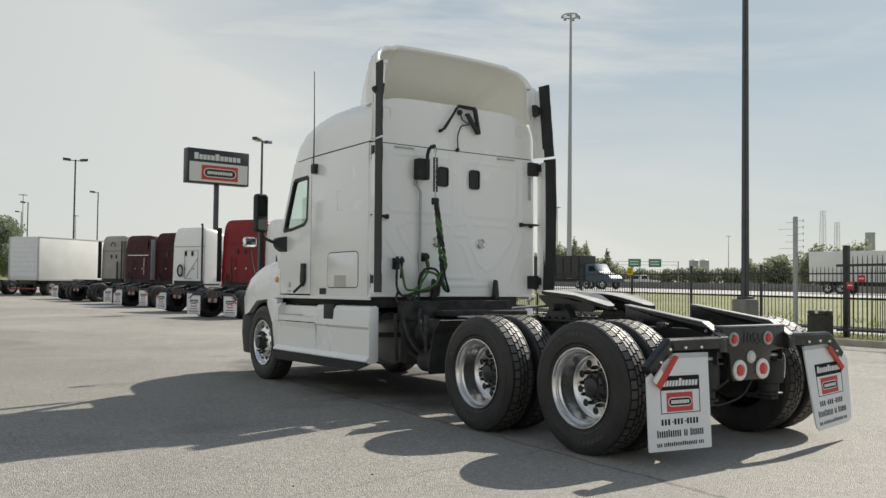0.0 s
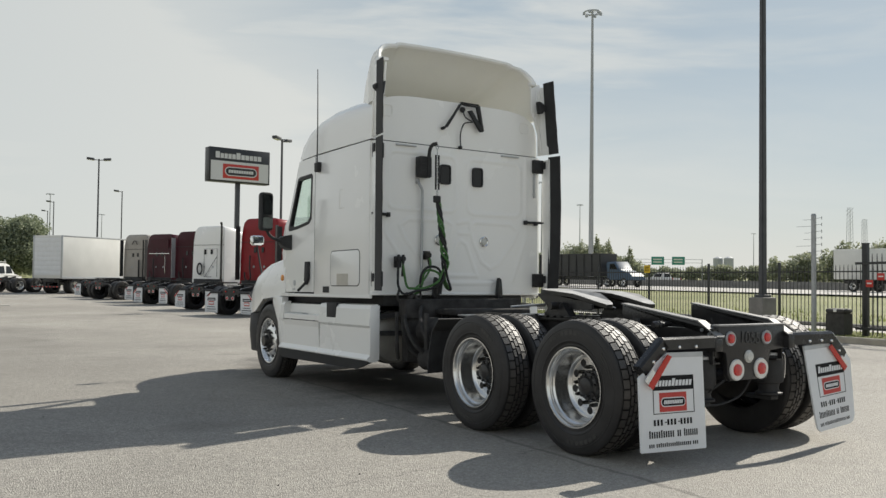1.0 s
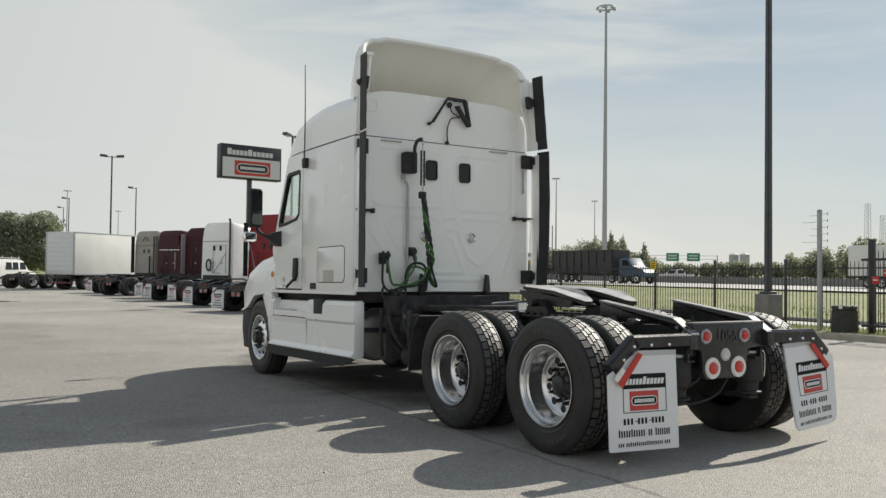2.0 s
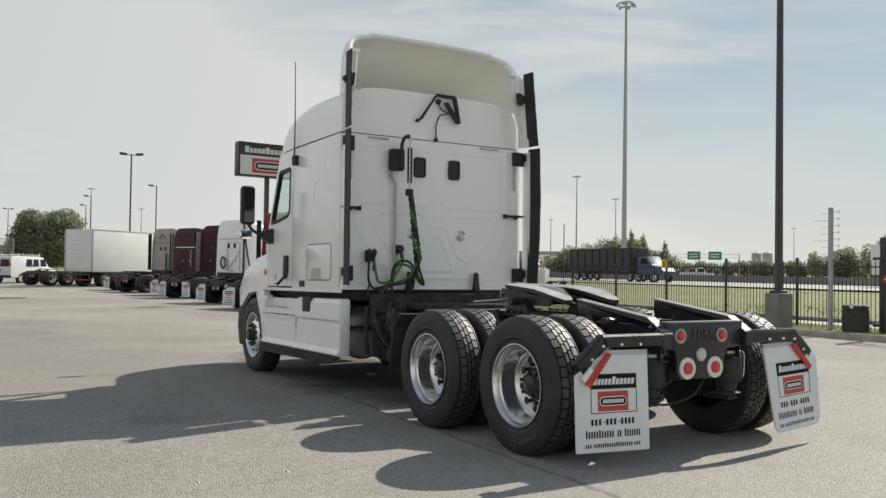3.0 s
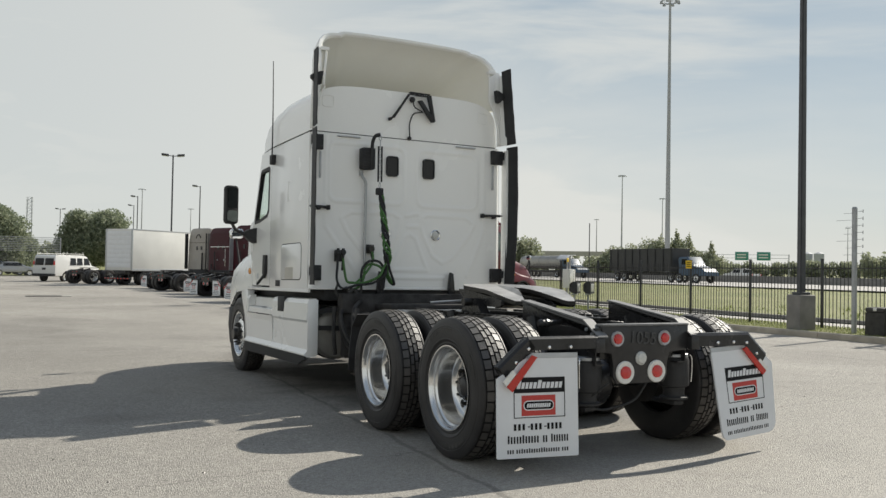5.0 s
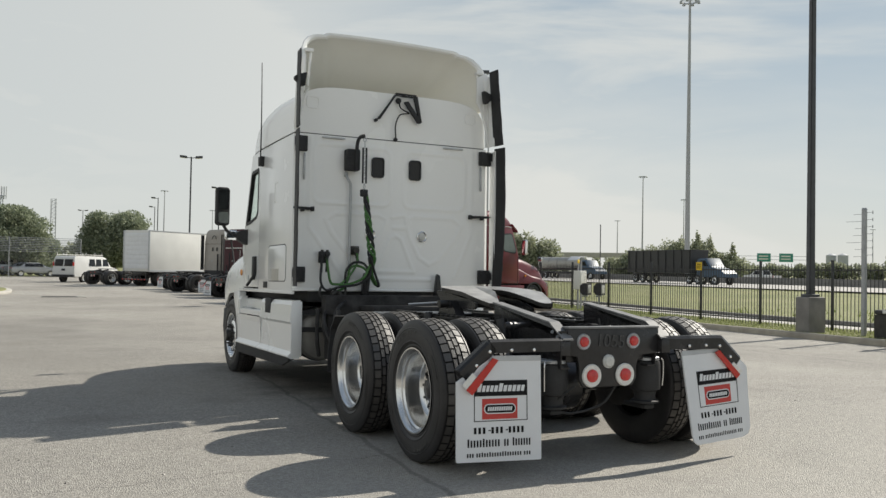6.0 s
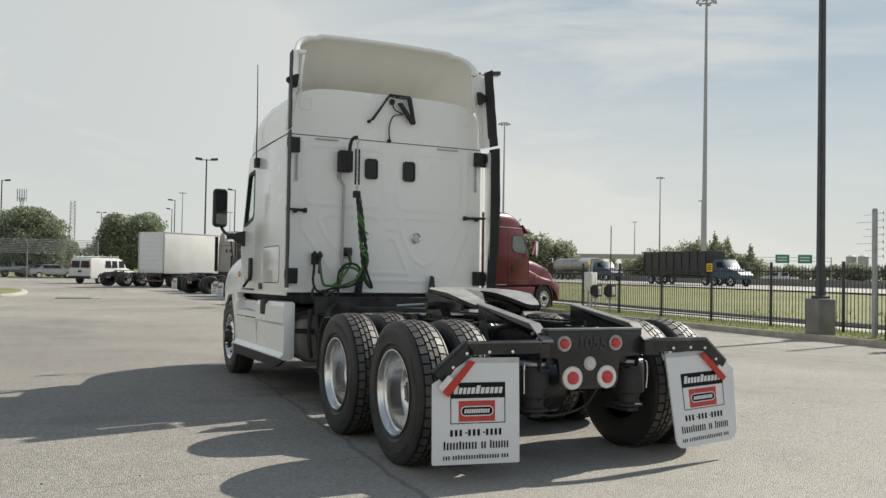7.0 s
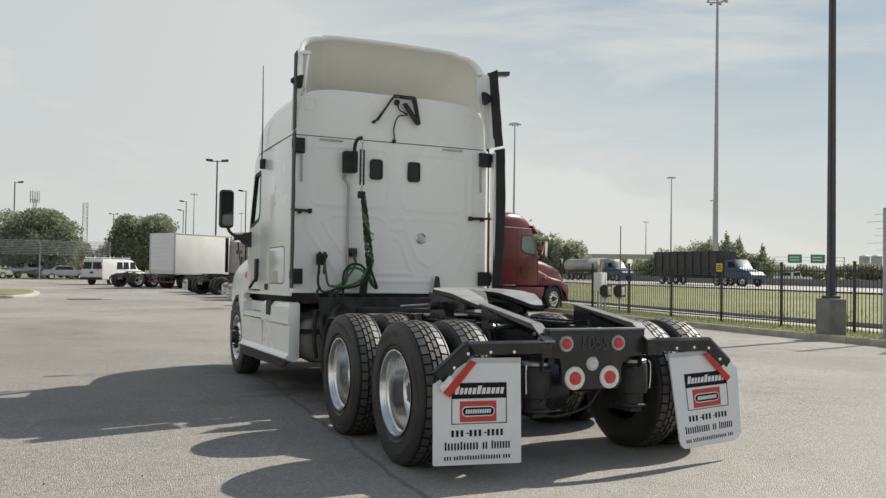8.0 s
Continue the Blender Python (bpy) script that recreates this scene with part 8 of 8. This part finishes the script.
def woods(name, spots, seed, label, n=7000, leaf=0.45, spires=()):
    r = random.Random(seed)
    blobs = []
    for (x0, y0), (x1, y1), h0, h1, lumps in spots:
        for k in range(lumps):
            t = (k + r.random()) / lumps
            h = (h0 + (h1 - h0) * t) * r.uniform(0.7, 1.05)
            blobs.append((x0 + (x1 - x0) * t + r.uniform(-2, 2), y0 + (y1 - y0) * t + r.uniform(-2, 2), h * 0.5, r.uniform(2.0, 3.6), h * 0.5))
    for x, y, h in spires:
        for k in range(9):
            u = k / 8
            blobs.append((x + r.uniform(-0.2, 0.2), y + r.uniform(-0.2, 0.2), h * (0.35 + 0.60 * u), 1.75 * (1 - u) ** 0.8 + 0.22, h * 0.075))
    me = crown_mesh(name, blobs, n, leaf, M_LEAFHAZE, seed)
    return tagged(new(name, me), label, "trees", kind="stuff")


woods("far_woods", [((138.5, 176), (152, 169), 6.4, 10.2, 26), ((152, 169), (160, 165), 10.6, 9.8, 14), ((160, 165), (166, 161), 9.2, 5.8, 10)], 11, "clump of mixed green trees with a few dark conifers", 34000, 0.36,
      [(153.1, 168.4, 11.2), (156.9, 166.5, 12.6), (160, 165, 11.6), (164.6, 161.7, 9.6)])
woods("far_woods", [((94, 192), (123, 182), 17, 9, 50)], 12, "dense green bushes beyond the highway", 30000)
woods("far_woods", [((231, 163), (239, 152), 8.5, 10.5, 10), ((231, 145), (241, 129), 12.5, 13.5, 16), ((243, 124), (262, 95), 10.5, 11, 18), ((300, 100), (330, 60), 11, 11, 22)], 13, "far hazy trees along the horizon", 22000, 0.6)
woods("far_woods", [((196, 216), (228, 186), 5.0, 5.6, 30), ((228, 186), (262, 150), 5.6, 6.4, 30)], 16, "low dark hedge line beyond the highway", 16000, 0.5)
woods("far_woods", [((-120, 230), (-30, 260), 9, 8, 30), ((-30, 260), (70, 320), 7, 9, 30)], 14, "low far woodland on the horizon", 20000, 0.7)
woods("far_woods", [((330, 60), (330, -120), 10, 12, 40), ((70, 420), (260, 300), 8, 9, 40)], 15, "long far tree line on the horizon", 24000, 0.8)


# ---- highway traffic, signs and distant structures ----
def road_truck(x, y, body, cab_paint, label, dump):
    t = thing("road_truck", pose(x, y, gz(x, y) + 0.05, 0, 0, 180), label, "truck", "highway trucks")
    if dump:
        bm = B()
        loft(bm, [[(-1.2, yy, 1.15), (-1.25, yy, 3.6), (1.25, yy, 3.6), (1.2, yy, 1.15)] for yy in (-1.0, 9.6)])
        bd = part("dump_body", bm, body, t)
        for k in range(9):
            for s in (-1, 1):
                bm = B()
                box(bm, (s * 1.24, -0.9 + k * 1.28, 1.2), (s * 1.32, -0.78 + k * 1.28, 3.6))
                part("rib", bm, body, bd)
        bm = B()
        box(bm, (-1.28, -1.02, 3.6), (1.28, 9.62, 3.72), 0.02)
        part("top_rail", bm, body, bd)
    elif body is M_TANK:
        bm = B()
        lathe(bm, [(-1.2, 0.0), (-1.15, 0.7), (-0.95, 0.98), (-0.8, 1.0), (9.4, 1.0), (9.6, 0.9), (9.7, 0.0)], 24, axis="y", centre=(0, 0, 2.25))
        tn = part("tank", bm, body, t, "dull silver tank")
        for k in range(5):
            bm = B()
            lathe(bm, [(-0.6 + 2.4 * k, 1.0), (-0.6 + 2.4 * k, 1.04), (-0.5 + 2.4 * k, 1.04), (-0.5 + 2.4 * k, 1.0)], 24, axis="y", centre=(0, 0, 2.25))
            part("hoop", bm, body, tn)
    else:
        bm = B()
        box(bm, (-1.28, -1.6, 1.15), (1.28, 9.8, 3.95), 0.04)
        part("trailer_box", bm, body, t)
    bm = B()
    box(bm, (-0.5, -1.0, 0.75), (0.5, 14.0, 1.12), 0.02)
    part("chassis", bm, M_BLACK, t)
    bm = B()
    loft(bm, [[(-1.1, yy, 0.8), (-1.1, yy, zt - 0.15), (-0.9, yy, zt), (0.9, yy, zt), (1.1, yy, zt - 0.15), (1.1, yy, 0.8)] for yy, zt in ((10.4, 2.75), (11.6, 2.8), (12.2, 2.0), (12.4, 1.85), (13.7, 1.55), (14.1, 1.2))])
    part("cab", bm, cab_paint, t)
    for s in (-1, 1):
        bm = B()
        prism(bm, [(10.9, 1.95), (10.9, 2.55), (11.6, 2.55), (12.05, 1.95)], "x", s * 1.08, s * 1.12)
        part("door_window", bm, M_DARKGLASS, t)
        for a in (0.2, 1.5, 9.2, 10.5, 13.0):
            wheel(t, s * 1.0, a, s, "outer" if a < 12 else "front", True)
    return t


road_truck(62.0, 74.5, M_TRUNKDARK, M_BLUECAB, "dark ribbed dump truck with a blue cab on the highway", True)
road_truck(70.0, 40.5, M_BOXSIDE, M_WHITE, "white semi with a box trailer on the highway", False)
road_truck(70.0, 107.0, M_TANK, M_BLUECAB, "silver tanker truck with a dark blue cab on the highway", False)
car(62.0, 112.0, 180, M_CARS, "silver car on the highway", "sedan")
car(95.0, 84.0, 0, M_VANWHITE, "white pickup on the highway", "pickup")


def gantry(x, y, yaw, label):
    t = thing("highway_sign", pose(x, y, gz(x, y), 0, 0, yaw), label, "sign", "highway signs")
    for s in (-10.8, 10.8):
        bm = B()
        rod(bm, (s, 0, -0.2), (s, 0, 7.2), 0.15, seg=8)
        part("leg", bm, M_GALV, t)
    bm = B()
    for z in (5.9, 7.0):
        rod(bm, (-10.8, 0, z), (10.8, 0, z), 0.07, seg=6)
    part("beam", bm, M_GALV, t)
    for c in (-3.3, 3.3):
        bm = B()
        box(bm, (c - 2.05, -0.2, 5.2), (c + 2.05, -0.12, 7.9), 0.03)
        sp = part("sign_panel", bm, M_GREENSIGN, t, "green highway sign panel")
        bm = B()
        for k in range(2):
            box(bm, (c - 1.5, -0.215, 5.9 + 0.9 * k), (c + 1.3, -0.205, 6.3 + 0.9 * k))
        part("bar", bm, M_TAPEW, sp)


gantry(210, 188.6, -46, "pair of green highway signs on a gantry")

for k, (x, y, z0) in enumerate(((fence_x(15.8) - 0.06, 15.8, 1.62),)):
    s = thing("fence_sign", pose(x, y, z0), "small yellow warning sign on the picket fence", "sign", "fence signs")
    bm = B()
    box(bm, (-0.006, -0.13, -0.13), (0.006, 0.13, 0.13), 0.01)
    part("sign_plate", bm, M_YELLOW, s)
    bm = B()
    for q in range(3):
        box(bm, (-0.010, -0.09, -0.07 + q * 0.06), (-0.0065, 0.09, -0.045 + q * 0.06))
    part("bar", bm, M_INK, s)

# electric cabinet on a post and two floodlights by the fence
cb = thing("electric_cabinet", pose(15.98, 22.72, gz(16, 23.6) + 0.08, 0, 0, 35), "pale grey electric cabinet on a steel frame", "cabinet")
bm = B()
box(bm, (-0.36, -0.16, 0.82), (0.36, 0.12, 1.56), 0.015)
box(bm, (-0.33, -0.172, 0.86), (0.33, -0.16, 1.52), 0.006)
part("cabinet_box", bm, M_TAPEW, cb)
for s in (-0.14, 0.18):
    bm = B()
    rod(bm, (s, 0, -0.1), (s, 0, 2.11), 0.04, seg=8)
    part("leg", bm, M_SILVER, cb)
bm = B()
prism(bm, [(-0.88, 1.93), (-0.45, 2.08), (0.28, 2.10), (0.28, 2.13), (-0.45, 2.12), (-0.88, 1.97)], "y", -0.22, 0.2, bev=0.006)
part("canopy", bm, M_SILVER, cb, "sloping pale canopy")
bm = B()
box(bm, (-0.88, -0.235, 1.84), (-0.66, -0.22, 1.99), 0.004)
part("warning_label", bm, M_YELLOW, cb)
wp = thing("marker_pole", pose(16.07, 21.51, gz(16, 21.5) + 0.1), "thin dark pole beside the electric cabinet", "pole")
bm = B()
rod(bm, (0, 0, -0.1), (0, 0, 3.3), 0.022, 0.018, seg=8)
rod(bm, (0, 0, 3.3), (0, 0, 3.33), 0.026, 0.01, seg=8)
part("tube", bm, M_POLE, wp)
for k, dx in enumerate((0.0, 0.62)):
    fl = thing("floodlight", pose(15.02 + dx * 0.70, 21.0 - dx * 0.42, gz(16, 20) + 0.15, 0, 0, 35), "dark square floodlight on a short stand", "floodlight", "ground floodlights")
    bm = B()
    rod(bm, (0, 0, -0.1), (0, 0, 0.62), 0.03, seg=8)
    box(bm, (-0.3, -0.03, 0.52), (0.3, 0.03, 0.57), 0.006)
    part("stand", bm, M_GALV, fl)
    bm = B()
    loft(bm, [[(sx * w, yy, 0.80 + sz * hh) for sx, sz in ((-1, -1), (1, -1), (1, 1), (-1, 1))] for yy, w, hh in ((-0.16, 0.24, 0.22), (0.02, 0.24, 0.22), (0.16, 0.14, 0.12))])
    part("lamp_housing", bm, M_BLACKM, fl)
    bm = B()
    box(bm, (-0.18, -0.17, 0.65), (0.18, -0.162, 0.95), 0.004)
    part("lens", bm, M_LENSW, fl)


def lattice_tower(x, y, h, w, label="slim far lattice tower", arms=True):
    t = thing("lattice_tower", pose(x, y, -0.2), label, "tower", "far towers")
    bm = B()
    n = 18
    for sx, sy in ((-1, -1), (1, -1), (1, 1), (-1, 1)):
        rod(bm, (sx * w, sy * w, 0), (sx * w * 0.5, sy * w * 0.5, h), 0.10, seg=4)
    for k in range(n):
        z0, z1 = h * k / n, h * (k + 1) / n
        for s in (-1, 1):
            rod(bm, (-w * 0.9, s * w * 0.85, z0), (w * 0.9, s * w * 0.85, z1), 0.05, seg=4)
            rod(bm, (s * w * 0.85, -w * 0.9, z1), (s * w * 0.85, w * 0.9, z0), 0.05, seg=4)
        rod(bm, (-w * 0.85, 0, z1), (w * 0.85, 0, z1), 0.05, seg=4)
    part("mast", bm, M_HAZEGREY, t)
    if not arms:
        return
    bm = B()
    for k in range(5):
        rod(bm, (-2.2 * w + k * w * 1.1, 0, h - 1), (-2.2 * w + k * w * 1.1, 0, h + 3.0), 0.15, seg=4)
    rod(bm, (-2.3 * w, 0, h), (2.3 * w, 0, h), 0.12, seg=4)
    part("aerials", bm, M_HAZEGREY, t)


lattice_tower(4.7, 300, 22, 1.0, arms=False)
lattice_tower(-10.4, 297, 22, 0.6)
lattice_tower(450, 269.6, 42, 1.7, arms=False)
lattice_tower(450, 261, 35, 1.5, arms=False)
ov = thing("overpass", pose(0, 0, 0), "long pale concrete overpass in the distance", "bridge")
bm = B()
prism(bm, [(190, 310), (248, 256), (252, 260), (194, 314)], "z", 7.2, 9.2)
part("deck", bm, M_CONC, ov)
for k in range(3):
    bm = B()
    rod(bm, (197 + 24 * k, 307.5 - 22.4 * k, -0.3), (197 + 24 * k, 307.5 - 22.4 * k, 7.2), 0.7, seg=10)
    part("pier", bm, M_CONC, ov)
for y in (250.5, 256.5):
    t = thing("storage_tank", pose(320, y, -0.3), "grey upright storage tank far away", "tank", "far tanks")
    bm = B()
    lathe(bm, [(0.0, 2.2), (10.6, 2.2), (11.2, 1.0), (11.5, 0.0)], 20, axis="z")
    part("tank_wall", bm, M_HAZEGREY, t)
st = thing("smoke_stack", pose(450, 242, -0.3), "pale grey upright stack far away", "chimney")
bm = B()
lathe(bm, [(0.0, 2.7), (27.0, 2.45), (28.2, 2.6), (28.5, 2.5), (28.5, 0.0)], 20, axis="z")
part("shaft", bm, M_HAZEGREY, st)
for x, y, w, h in ((330, 205, 14, 7), (400, 180, 40, 8)):
    t = thing("far_building", pose(x, y, -0.3, 0, 0, -50), "plain pale far building", "building", "far buildings")
    bm = B()
    box(bm, (-w / 2, -6, 0), (w / 2, 6, h), 0.1)
    part("wall", bm, M_CONC, t)
    bm = B()
    box(bm, (-w / 2 - 0.2, -6.2, h), (w / 2 + 0.2, 6.2, h + 0.4))
    part("roof", bm, M_GALV, t)
    for k in range(int(w / 3)):
        bm = B()
        box(bm, (-w / 2 + 1 + k * 3, -6.06, h * 0.45), (-w / 2 + 2.4 + k * 3, -6.0, h * 0.75))
        part("window", bm, M_DARKGLASS, t)
